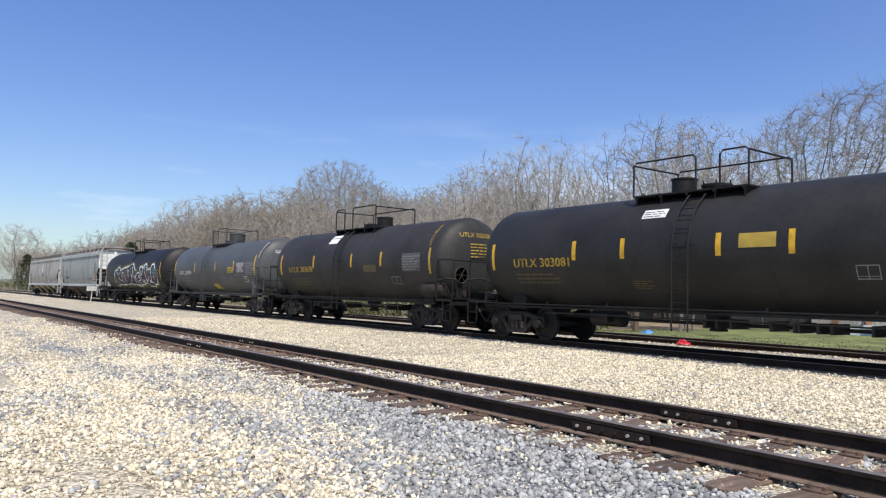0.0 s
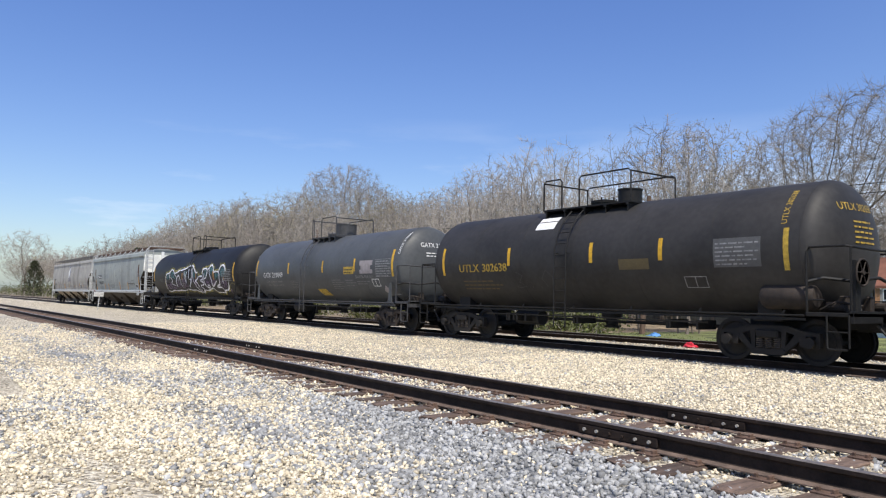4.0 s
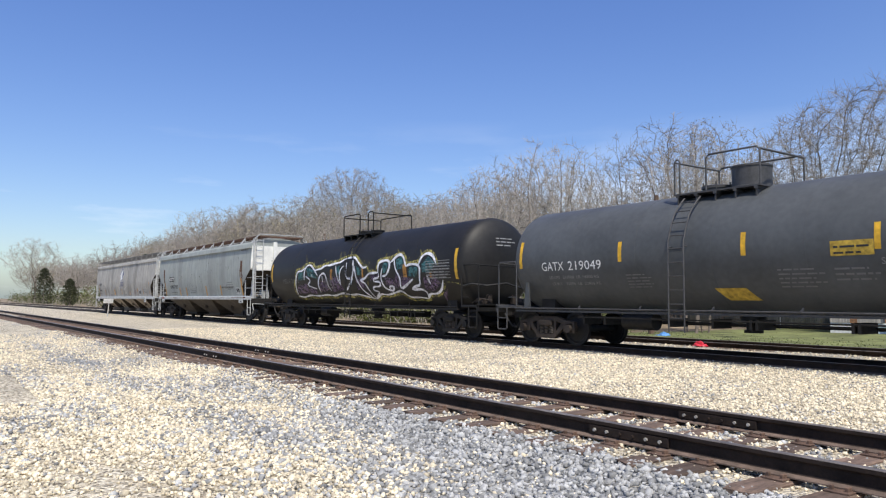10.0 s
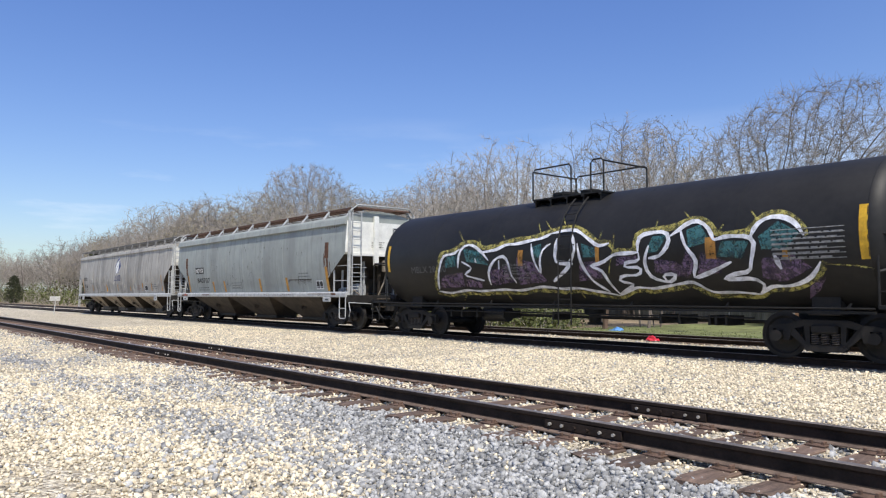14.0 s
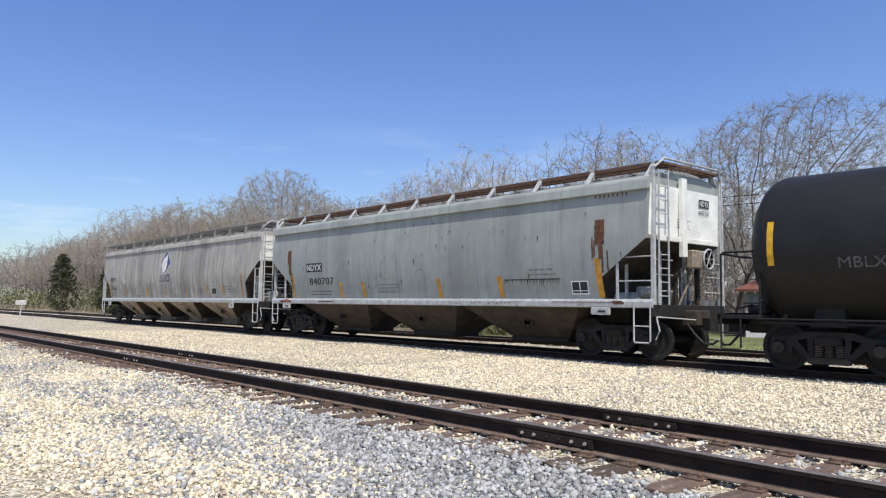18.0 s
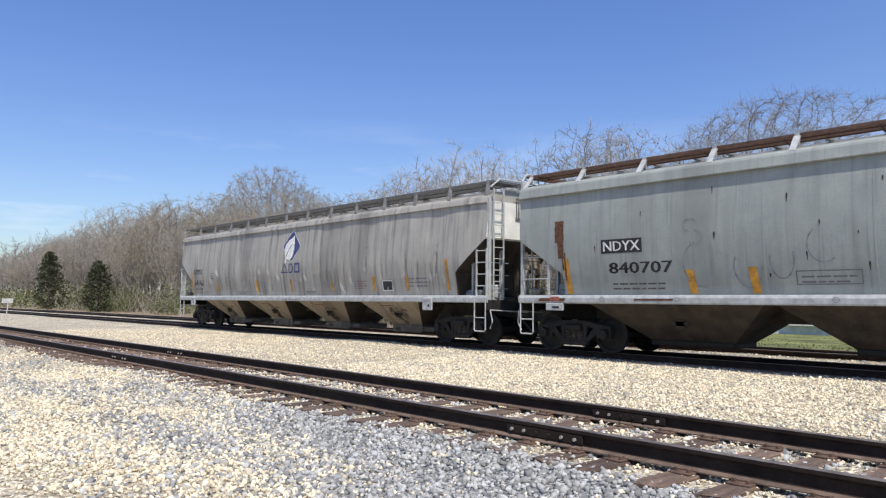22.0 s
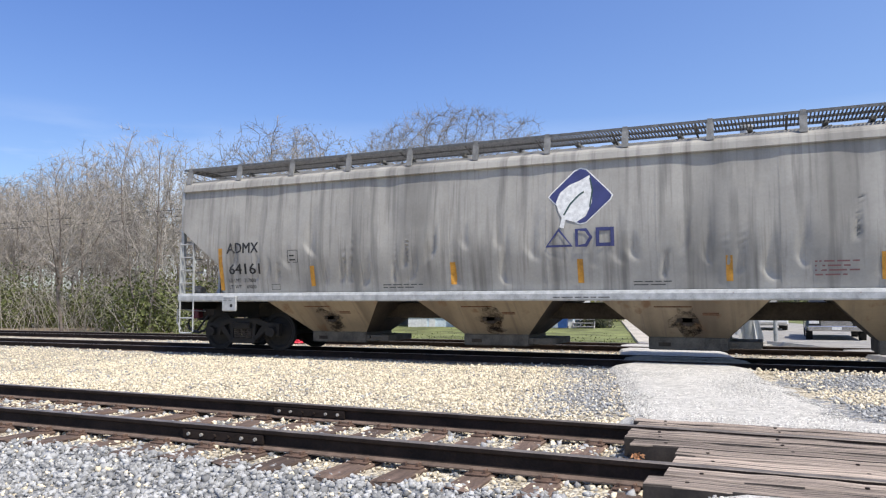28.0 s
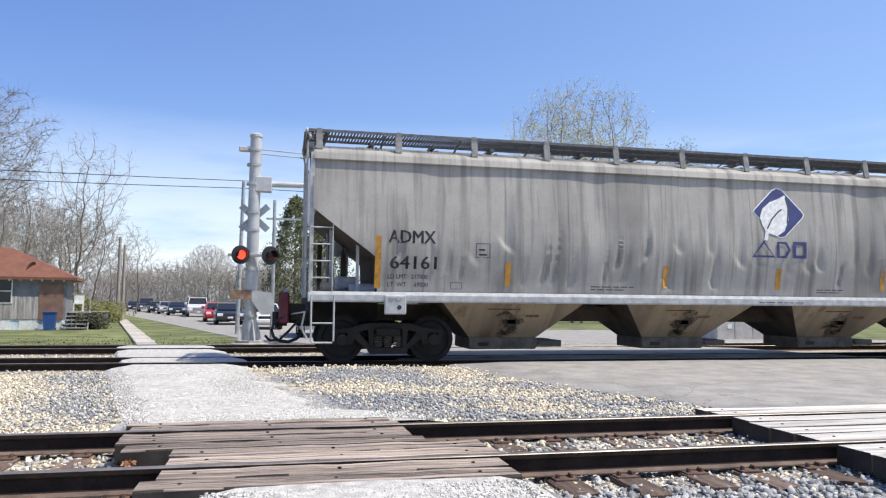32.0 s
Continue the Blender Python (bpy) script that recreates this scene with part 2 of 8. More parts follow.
asphalt = mat("pale_worn_asphalt", (0.30, 0.285, 0.26), 0.9, var=0.16, scale=2.2, bump=0.5, bscale=70)


def cracked(m, scale, width):
    """Lays a net of thin dark cracks over a paving material."""
    N, L = m.node_tree.nodes, m.node_tree.links
    b = N["Principled BSDF"]
    old = b.inputs["Base Color"].links[0].from_socket
    tc = N.new("ShaderNodeTexCoord")
    nz = N.new("ShaderNodeTexNoise")
    nz.inputs["Scale"].default_value, nz.inputs["Detail"].default_value = 1.3, 5
    L.new(tc.outputs["Object"], nz.inputs[0])
    ad = N.new("ShaderNodeVectorMath")
    L.new(tc.outputs["Object"], ad.inputs[0]), L.new(nz.outputs["Color"], ad.inputs[1])
    vo = N.new("ShaderNodeTexVoronoi")
    vo.feature = "DISTANCE_TO_EDGE"
    vo.inputs["Scale"].default_value = scale
    L.new(ad.outputs[0], vo.inputs["Vector"])
    r = N.new("ShaderNodeMapRange")
    L.new(vo.outputs["Distance"], r.inputs[0])
    r.inputs[2].default_value, r.inputs[3].default_value, r.inputs[4].default_value = width, 0.6, 0.0
    mx = N.new("ShaderNodeMix")
    mx.data_type = "RGBA"
    L.new(r.outputs[0], mx.inputs[0]), L.new(old, mx.inputs[6])
    mx.inputs[7].default_value = (0.11, 0.10, 0.09, 1)
    L.new(mx.outputs[2], b.inputs["Base Color"])


cracked(asphalt, 0.35, 0.006)
path_mat = mat("pale_compacted_gravel", (0.53, 0.51, 0.47), 0.95, var=0.22, scale=9.0, bump=1.0, bscale=75)


def smooth(a, b, t):
    t = min(1.0, max(0.0, (t - a) / (b - a)))
    return t * t * (3 - 2 * t)


def greyness(x, y):
    """How much of the gravel here is blue-grey stone, the rest being cream."""
    n = noise.noise(Vector((x * 0.35, y * 0.8, 3.0))) + 0.6 * noise.noise(Vector((x * 1.1, y * 1.6, 7.0)))
    if y < 5.0:
        # a worn grey track along the siding, wider and greyer towards the crossing
        wheel = math.exp(-((y - 3.25 + 0.25 * noise.noise(Vector((x * 0.25, 0, 9.0)))) / 0.42) ** 2) * smooth(-34, -17, x)
        bank = smooth(3.4, 4.4, y) * (0.26 + 0.5 * smooth(-11, -6, x))
        near = smooth(-6.5, -3.0, x) * smooth(2.0, 3.2, y) * 0.55
        return min(0.96, max(0.05, 0.12 + 0.5 * wheel + bank + near + 0.5 * n))
    if y < 8.0:
        return 0.38 if x < 2 else 0.6
    if x > -0.2 and y < 14.6:
        return min(0.9, max(0.2, 0.5 + n))
    if y < 15:
        return min(0.85, max(0.03, 0.07 + 0.25 * n + 0.7 * math.exp(-((x + 1.9 + (y - 8) * 0.22) / 0.8) ** 2) * smooth(8.2, 9.5, y)))
    return 0.45


def bed(x, y):
    """The height of the ground."""
    n = noise.noise(Vector((x * 0.35, y * 0.35, 0.0)))
    z = -0.335 + 0.035 * n
    z += smooth(3.9, 5.0, y) * 0.125
    z -= smooth(7.5, 8.6, y) * 0.07
    if x > -3.5 and 7.4 < y < 15:
        z += smooth(-3.2, 0.0, x) * smooth(7.4, 8.2, y) * 0.10
    z += smooth(13.2, 14.6, y) * 0.03
    z -= smooth(22.6, 24.5, y) * 0.2
    return z


xs = [-2500, -900, -400, -250, -170] + [-140 + i * 1.0 for i in range(0, 118)] + [-22 + 0.4 * i for i in range(0, 90)] + [15, 17, 20, 25, 30, 40, 60, 100, 250, 900, 2500]
ys = [-600, -150, -60, -25, -12, -6, -3, -1.5] + [0.3 * i for i in range(-2, 84)] + [26, 27, 28.5, 30, 32, 35, 40, 50, 70, 100, 150, 250, 500, 1200, 2500]
g = M().add([(x, y, bed(x, y)) for y in ys for x in xs], [(j * len(xs) + i, j * len(xs) + i + 1, (j + 1) * len(xs) + i + 1, (j + 1) * len(xs) + i) for j in range(len(ys) - 1) for i in range(len(xs) - 1)])


def gravel_ground():
    """Crushed stone seen as a bed: cells of stone colour with dark gaps, cream or blue-grey by the place's own mask."""
    m = bpy.data.materials.new("crushed_stone_bed")
    m.use_nodes = True
    N, L = m.node_tree.nodes, m.node_tree.links
    b = N["Principled BSDF"]
    b.inputs["Roughness"].default_value = 0.95
    tc = N.new("ShaderNodeTexCoord")
    vo = N.new("ShaderNodeTexVoronoi")
    vo.inputs["Scale"].default_value = 30
    L.new(tc.outputs["Object"], vo.inputs["Vector"])
    sep = N.new("ShaderNodeSeparateColor")
    L.new(vo.outputs["Color"], sep.inputs[0])
    ramps = []
    for stops in (((0.0, (0.13, 0.11, 0.08)), (0.25, (0.40, 0.34, 0.245)), (0.6, (0.64, 0.56, 0.415)), (1.0, (0.84, 0.77, 0.62))), ((0.0, (0.13, 0.14, 0.15)), (0.4, (0.24, 0.25, 0.27)), (0.75, (0.36, 0.37, 0.38)), (1.0, (0.58, 0.56, 0.52)))):
        r = N.new("ShaderNodeValToRGB")
        L.new(sep.outputs[0], r.inputs[0])
        el = r.color_ramp.elements
        while len(el) < len(stops):
            el.new(0.5)
        for e, (p, c) in zip(el, stops):
            e.position, e.color = p, (*c, 1)
        ramps.append(r.outputs[0])
    at = N.new("ShaderNodeAttribute")
    at.attribute_name = "grey_stone"
    nz = N.new("ShaderNodeTexNoise")
    nz.inputs["Scale"].default_value, nz.inputs["Detail"].default_value = 7, 4
    L.new(tc.outputs["Object"], nz.inputs[0])
    pick = N.new("ShaderNodeMath")
    pick.operation = "MULTIPLY_ADD"
    L.new(sep.outputs[1], pick.inputs[0])
    pick.inputs[1].default_value = 0.5
    L.new(nz.outputs[0], pick.inputs[2])
    cmpn = N.new("ShaderNodeMath")
    cmpn.operation = "SUBTRACT"
    L.new(at.outputs["Fac"], cmpn.inputs[0]), L.new(pick.outputs[0], cmpn.inputs[1])
    mr = N.new("ShaderNodeMapRange")
    L.new(cmpn.outputs[0], mr.inputs[0])
    mr.inputs[1].default_value, mr.inputs[2].default_value = -0.25, 0.05
    mx = N.new("ShaderNodeMix")
    mx.data_type = "RGBA"
    L.new(mr.outputs[0], mx.inputs[0]), L.new(ramps[0], mx.inputs[6]), L.new(ramps[1], mx.inputs[7])
    # dusty fines between the stones
    n2 = N.new("ShaderNodeTexNoise")
    n2.inputs["Scale"].default_value, n2.inputs["Detail"].default_value, n2.inputs["Roughness"].default_value = 0.7, 9, 0.72
    L.new(tc.outputs["Object"], n2.inputs[0])
    r2 = N.new("ShaderNodeMapRange")
    L.new(n2.outputs[0], r2.inputs[0])
    r2.inputs[1].default_value, r2.inputs[2].default_value, r2.inputs[3].default_value, r2.inputs[4].default_value = 0.35, 0.68, 0.68, 1.16
    sc = N.new("ShaderNodeVectorMath")
    sc.operation = "SCALE"
    L.new(mx.outputs[2], sc.inputs[0]), L.new(r2.outputs[0], sc.inputs["Scale"])
    L.new(sc.outputs[0], b.inputs["Base Color"])
    bp = N.new("ShaderNodeBump")
    bp.inputs["Strength"].default_value, bp.inputs["Distance"].default_value = 1.0, 0.035
    bp.invert = True
    L.new(vo.outputs["Distance"], bp.inputs["Height"])
    L.new(bp.outputs[0], b.inputs["Normal"])
    return m


grass_mat = mat("spring_grass", (0.135, 0.15, 0.052), 0.95, var=0.45, scale=0.7, bump=0.8, bscale=25)
dry_mat = mat("dry_leaf_litter", (0.22, 0.17, 0.11), 0.95, var=0.4, scale=1.1, bump=0.8, bscale=18)
me = g.mesh("ground", gravel_ground(), True)
me.materials.append(grass_mat)
me.materials.append(dry_mat)
att = me.attributes.new("grey_stone", "FLOAT", "POINT")
for v in me.vertices:
    att.data[v.index].value = greyness(v.co.x, v.co.y) if -3 < v.co.y < 24 and -160 < v.co.x < 30 else 0.4
for p in me.polygons:
    x, y, _ = p.center
    if y > 23.6 + 0.5 * noise.noise(Vector((x * 0.5, 0, 0))) or y < -30 or x > 40:
        p.material_index = 2 if (x < -30 and y < 300) or (x < -26 and y > 29) else 1
tagged(new("ground", me), "crushed limestone ground with spring grass and leaf litter beyond the tracks", "ground", kind="structure")


def stones(name, label, rects, share, material, seed, size=(0.016, 0.036), height=None):
    """Loose crushed stones, one joined mass. rects: x0, x1, y0, y1, stones for a square metre."""
    rng = np.random.default_rng(seed)
    # broken stone: a wedge-like block with eight uneven corners
    block = np.array([(-1, -1, -1), (1, -1, -1), (1, 1, -1), (-1, 1, -1), (-0.7, -0.6, 1), (0.7, -0.75, 1), (0.6, 0.7, 1), (-0.75, 0.6, 1)]) * 0.66
    tri = np.array([(0, 2, 1), (0, 3, 2), (4, 5, 6), (4, 6, 7), (0, 1, 5), (0, 5, 4), (1, 2, 6), (1, 6, 5), (2, 3, 7), (2, 7, 6), (3, 0, 4), (3, 4, 7)])
    pts = []
    for x0, x1, y0, y1, d in rects:
        n = int((x1 - x0) * (y1 - y0) * d)
        for x, y, u in zip(rng.uniform(x0, x1, n), rng.uniform(y0, y1, n), rng.random(n)):
            if u < share(x, y):
                pts.append((x, y, (height or bed)(x, y)))
    P = np.array(pts)
    n = len(P)
    shape = block[None] + rng.uniform(-0.34, 0.34, (n, 8, 3))
    shape *= rng.uniform(0.65, 1.25, (n, 1, 3)) * rng.uniform(*size, (n, 1, 1)) * np.where(rng.random((n, 1, 1)) < 0.12, 1.45, 1.0)
    shape[..., 2] *= 0.78
    a = rng.uniform(0, 6.283, n)
    c, s = np.cos(a)[:, None], np.sin(a)[:, None]
    tilt, roll = rng.normal(0, 0.6, n)[:, None], rng.normal(0, 0.5, n)[:, None]
    y2, z2 = shape[..., 1] * np.cos(tilt) - shape[..., 2] * np.sin(tilt), shape[..., 1] * np.sin(tilt) + shape[..., 2] * np.cos(tilt)
    x2, z2 = shape[..., 0] * np.cos(roll) - z2 * np.sin(roll), shape[..., 0] * np.sin(roll) + z2 * np.cos(roll)
    V = np.stack([x2 * c - y2 * s, x2 * s + y2 * c, z2], -1) + P[:, None, :] + np.array([0, 0, 0.010])
    F = (tri[None] + (np.arange(n) * 8)[:, None, None]).reshape(-1)
    me = bpy.data.meshes.new(name)
    me.vertices.add(n * 8)
    me.vertices.foreach_set("co", V.astype(np.float32).ravel())
    me.loops.add(len(F))
    me.loops.foreach_set("vertex_index", F.astype(np.int32))
    me.polygons.add(len(F) // 3)
    me.polygons.foreach_set("loop_start", np.arange(0, len(F), 3, dtype=np.int32))
    me.update(calc_edges=True)
    me.materials.append(material)
    return tagged(new(name, me), label, "gravel", kind="stuff")


def on_path(x, y):
    return 4.2 < y < 14.2 and (-0.32 - max(0, y - 6) * 0.20 + 0.2 * noise.noise(Vector((x * 3, y * 3, 0)))) < x < (1.62 - max(0, y - 6) * 0.21 + 0.2 * noise.noise(Vector((x * 3, y * 3, 5)))) or (y < 4.6 and 0.1 < x < 2.1)


def on_road(x, y):
    return x > (5.5 if y < 8.8 else 5.5 - (y - 8.8) * 0.31)


cream = mat("cream_limestone", (0.69, 0.60, 0.44), 0.92, var=0.12, scale=20, isl=0.40, bump=0.3, bscale=90)
grey_stone = mat("blue_grey_stone", (0.33, 0.33, 0.325), 0.9, var=0.15, scale=20, isl=0.5, bump=0.3, bscale=90)
AREAS = ((-9, 4, 1.6, 5.0, 640), (-12, -3, 0.2, 1.6, 420), (-16, -9, 1.6, 5.0, 400), (-34, -16, 1.0, 5.0, 120), (-14, 5.2, 5.0, 7.4, 260), (-30, -14, 5.0, 7.4, 60), (-22, 6, 14.6, 22.8, 40), (4, 8, 3, 5, 200))
def fines(x, y):
    """Where traffic has ground the stone to pale dust."""
    return 1 - 0.8 * math.exp(-((x + 6.2) / 1.7) ** 2 - ((y - 1.5) / 0.75) ** 2) - 0.35 * math.exp(-((y - 3.25) / 0.35) ** 2) * smooth(-30, -14, x) * smooth(-5.5, -8, x)


SH = lambda k: lambda x, y: 0 if (on_path(x, y) or on_road(x, y)) else (greyness(x, y) if k else 1 - greyness(x, y)) * (0.55 if 5.0 < y < 7.4 else fines(x, y))
FAR = ((-14, 5.6, 7.4, 14.6, 330), (-36, -14, 7.4, 14.6, 110))
stones("gravel", "small cream crushed limestone between the tracks", FAR, SH(0), cream, 15, (0.013, 0.027))
stones("ballast", "small blue-grey crushed stone beside the path", FAR, SH(1), grey_stone, 16, (0.013, 0.027))
stones("gravel", "cream crushed limestone scattered over the ground", [(*q[:4], q[4] * 1.3) for q in AREAS], SH(0), cream, 5, (0.012, 0.030))
stones("ballast", "blue-grey crushed stone ballast beside the siding", AREAS, SH(1), grey_stone, 6)

# tracks
RAIL = [(-0.072, -0.168), (-0.072, -0.158), (-0.02, -0.142), (-0.009, -0.13), (-0.009, -0.055), (-0.03, -0.042), (-0.036, -0.036), (-0.036, -0.006), (-0.03, 0.0), (0.03, 0.0), (0.036, -0.006), (0.036, -0.036), (0.03, -0.042), (0.009, -0.055), (0.009, -0.13), (0.02, -0.142), (0.072, -0.158), (0.072, -0.168)]


def track(name, label, yc, z, x0, x1, ties, gap, sink):
    tr = thing("railway_track", label, "railway track", "railway tracks", "structure")
    for k in (-1, 1):
        me = M().prism([(yc + k * HALF + a, z + b) for a, b in RAIL], "x", x0, x1).mesh("rail", rail_side, False)
        me.materials.append(rail_top)
        me.materials.append(rail_base)
        for p in me.polygons:
            if p.center.z < z - 0.14:
                p.material_index = 2
            if p.normal.z > 0.5 and p.center.z > z - 0.004:
                p.material_index = 1
        part("rail", me, None, tr, "dark rusty rail with a dull worn head")
    rng = random.Random(int(yc * 10))
    variants = []
    for i in range(6):
        t = M().box(-0.115, 0.115, -1.3, 1.3, -0.17, 0.0, 0.012)
        t.v = [(x + rng.uniform(-0.008, 0.008), y + (rng.uniform(-0.06, 0.03) if y < 0 else rng.uniform(-0.03, 0.06)), w + rng.uniform(-0.006, 0.004)) for x, y, w in t.v]
        variants.append(t.mesh("tie", tie_wood))
    pl = M()
    pl.box(-0.09, 0.09, -0.17, 0.17, 0.0, 0.014, 0.003)
    for sx in (-0.055, 0.055):
        for sy in (-0.115, 0.115, -0.085, 0.085):
            if abs(sy) > 0.1 or sx > 0:
                pl.box(sx - 0.012, sx + 0.012, sy - 0.016, sy + 0.016, 0.01, 0.045, 0.004)
    pm = pl.mesh("tie_plate", plate_mat)
    x = ties[0]
    while x < ties[1]:
        xx = x + rng.uniform(-0.05, 0.05)
        t = part("tie", variants[rng.randrange(6)], None, tr, at=pose(xx, yc + rng.uniform(-0.05, 0.05), z - 0.184 - sink, 0, 0, rng.uniform(-1.6, 1.6)))
        if -26 < xx < 8 and not sink:
            for k in (-1, 1):
                part("tie_plate", pm, None, t, at=pose(0, k * HALF + yc - t.location.y, 0.001))
        x += gap
    return tr


siding = track("siding", "old siding with rusty rails on weathered wooden ties", SIDING, 0.0, -420, 90, (-62, 14), 0.53, 0.0)
main = track("main", "main track with dark rails in pale ballast", MAIN, MAIN_Z, -420, 90, (-40, 14), 0.56, 0.03)
back = track("back", "far track with dark rails and half-buried ties", BACK, MAIN_Z, -420, 90, (-40, 14), 0.56, 0.0)
bolt_mat = mat("pale_worn_bolt", (0.42, 0.40, 0.37), 0.5, metal=0.4)
for k, xj in ((-1, -4.62), (1, -4.72), (-1, 7.2), (1, -17.0), (-1, -16.2)):
    y = SIDING + k * HALF
    jb = part("joint_bar", M().box(xj - 0.46, xj + 0.46, y - 0.034, y - 0.012, -0.135, -0.05, 0.006), rail_side, siding, "bolted steel joint bar")
    for i in range(6):
        x = xj - 0.38 + i * 0.152
        part("bolt", M().cyl((x, y - 0.055, -0.092), (x, y - 0.03, -0.092), 0.016, 6), bolt_mat if i in (0, 1, 4, 5) else rail_side, jb)

# wooden foot crossing
foot = thing("foot_crossing", "weathered wooden plank crossing over the siding", "crossing", kind="structure")
rng = random.Random(11)


def plank(parent, x0, x1, y0, y1, z, material):
    m = M()
    n = 14
    rows = []
    for i in range(n + 1):
        x = x0 + (x1 - x0) * i / n + (rng.uniform(-0.03, 0.03) if i in (0, n) else 0)
        wob = 0.003 * math.sin(i * 1.3 + y0 * 9)
        rows += [(x, y0 + rng.uniform(0, 0.012), z - 0.16), (x, y0 + rng.uniform(0, 0.012), z - 0.012 + wob), (x, y0 + 0.015, z + wob), (x, y1 - 0.015, z + wob + rng.uniform(-0.004, 0.004)), (x, y1 - rng.uniform(0, 0.012), z - 0.012 + wob), (x, y1, z - 0.16)]
    f = [(i * 6 + a, i * 6 + (a + 1) % 6, (i + 1) * 6 + (a + 1) % 6, (i + 1) * 6 + a) for i in range(n) for a in range(6)]
    f += [tuple(range(5, -1, -1)), tuple(range(n * 6, n * 6 + 6))]
    me = m.add(rows, f).mesh("plank", material)
    me.materials.append(plank_shade)
    # all but the top faces are coloured dark, as shade in the recess
    for p in me.polygons:
        p.material_index = int(p.normal.z < 0.6)
    ob = part("plank", me, None, parent)
    h = M()
    for x in (x0 + 0.25, (x0 + x1) / 2, x1 - 0.25):
        h.cyl((x, (y0 + y1) / 2, z - 0.01), (x, (y0 + y1) / 2, z + 0.006), 0.014, 8)
    part("spike_head", h, rail_side, ob)
    return ob


for y0, y1, x0, x1 in ((4.80, 5.07, -0.80, 1.63), (5.08, 5.36, -0.74, 1.66), (5.50, 5.78, -0.70, 1.72), (5.79, 6.08, -0.76, 1.70), (6.09, 6.35, -1.10, 1.24), (6.36, 6.60, -1.18, 1.18), (6.61, 6.84, -1.22, 1.15), (7.00, 7.22, -1.22, 1.18), (7.23, 7.43, -1.25, 1.14)):
    plank(foot, x0, x1, y0, y1, -0.012, plank_wood)
# wooden road crossing
road_planks = thing("road_crossing", "sun-bleached plank crossing where the road meets the siding", "crossing", kind="structure")
for y0, y1 in ((4.30, 4.6), (4.62, 4.95), (4.97, 5.34), (5.52, 5.84), (5.86, 6.18), (6.20, 6.52), (6.54, 6.84), (7.0, 7.22), (7.24, 7.46)):
    plank(road_planks, 4.55, 16.0, y0, y1, -0.012, plank_pale)


def strip(name, label, edge_l, edge_r, ys, z, material, thick=0.10, wob=0.0, category="path"):
    """A raised sheet between two edges, with rounded shoulders."""
    m = M()
    nx = 10
    v = []
    for j, y in enumerate(ys):
        a, b = edge_l(y), edge_r(y)
        d = wob * noise.noise(Vector((y * 1.2, 1.0, 0)))
        e = wob * noise.noise(Vector((y * 1.2, 9.0, 0)))
        a, b = a + d, b + e
        zz = z(y)
        v += [(a - 0.12, y, zz - thick)] + [(a + (b - a) * i / nx, y, zz - (0.04 if i in (0, nx) else 0) + 0.012 * noise.noise(Vector((a + (b - a) * i / nx, y, 4.0)))) for i in range(nx + 1)] + [(b + 0.12, y, zz - thick)]
    n = nx + 3
    m.add(v, [(j * n + i, j * n + i + 1, (j + 1) * n + i + 1, (j + 1) * n + i) for j in range(len(ys) - 1) for i in range(n - 1)])
    return tagged(part(name, m, material, smooth=True), label, category, kind="structure")


fine = [i * 0.3 for i in range(200)]
strip("footpath", "pale compacted gravel path leading up to the main track", lambda y: -1.22 - (y - 7.4) * 0.225, lambda y: 1.22 - (y - 7.6) * 0.24 + max(0, 9.0 - y) * 0.35, [7.45 + i * 0.3 for i in range(27)], lambda y: -0.05 - smooth(7.6, 9.5, y) * 0.12 + smooth(13.2, 15.2, y) * 0.07, path_mat, 0.13, 0.35)
strip("footpath", "pale gravel path towards the plank crossing", lambda y: -0.42 + max(0, 4.4 - y) * 0.2, lambda y: 1.66 + max(0, 4.4 - y) * 0.36, [-2 + i * 0.31 for i in range(23)], lambda y: -0.018 - smooth(0, 1, (4.7 - y) / 2) * 0.22, path_mat, 0.2, 0.12)
strip("footpath", "concrete strip between the rails of the main track", lambda y: -2.95 - (y - 16) * 0.2, lambda y: -0.45 - (y - 16) * 0.2, [15.72 + i * 0.16 for i in range(9)], lambda y: MAIN_Z - 0.012, path_mat, 0.18)
strip("footpath", "pale path between the main and the far track", lambda y: -3.0 - (y - 16) * 0.2, lambda y: -0.5 - (y - 16) * 0.2, [17.25 + i * 0.2 for i in range(16)], lambda y: MAIN_Z - 0.03, path_mat, 0.2, 0.1)
strip("footpath", "concrete strip between the rails of the far track", lambda y: -3.8 - (y - 20) * 0.2, lambda y: -1.3 - (y - 20) * 0.2, [20.42 + i * 0.16 for i in range(9)], lambda y: MAIN_Z - 0.012, path_mat, 0.18)
grit = mat("pale_path_grit", (0.56, 0.54, 0.50), 0.95, var=0.12, scale=20, isl=0.38)
stones("path_grit", "fine pale grit on the path towards the main track", ((-3.0, 1.8, 7.5, 14.3, 1300),), lambda x, y: -1.32 - (y - 7.4) * 0.225 < x < 1.15 - (y - 7.6) * 0.24 + max(0, 9.0 - y) * 0.35, grit, 31, (0.005, 0.013), lambda x, y: -0.062 - smooth(7.6, 9.5, y) * 0.12 + smooth(13.2, 15.2, y) * 0.07)
stones("path_grit", "fine pale grit on the path beside the plank crossing", ((-0.5, 2.4, 2.6, 4.7, 2600),), lambda x, y: -0.4 + max(0, 4.4 - y) * 0.2 < x < 1.64 + max(0, 4.4 - y) * 0.36, grit, 32, (0.005, 0.013), lambda x, y: -0.030 - smooth(0, 1, (4.7 - y) / 2) * 0.22)
slab_mat = mat("old_concrete_slab", (0.46, 0.42, 0.36), 0.95, var=0.2, scale=3, bump=0.3, obj=0.12)
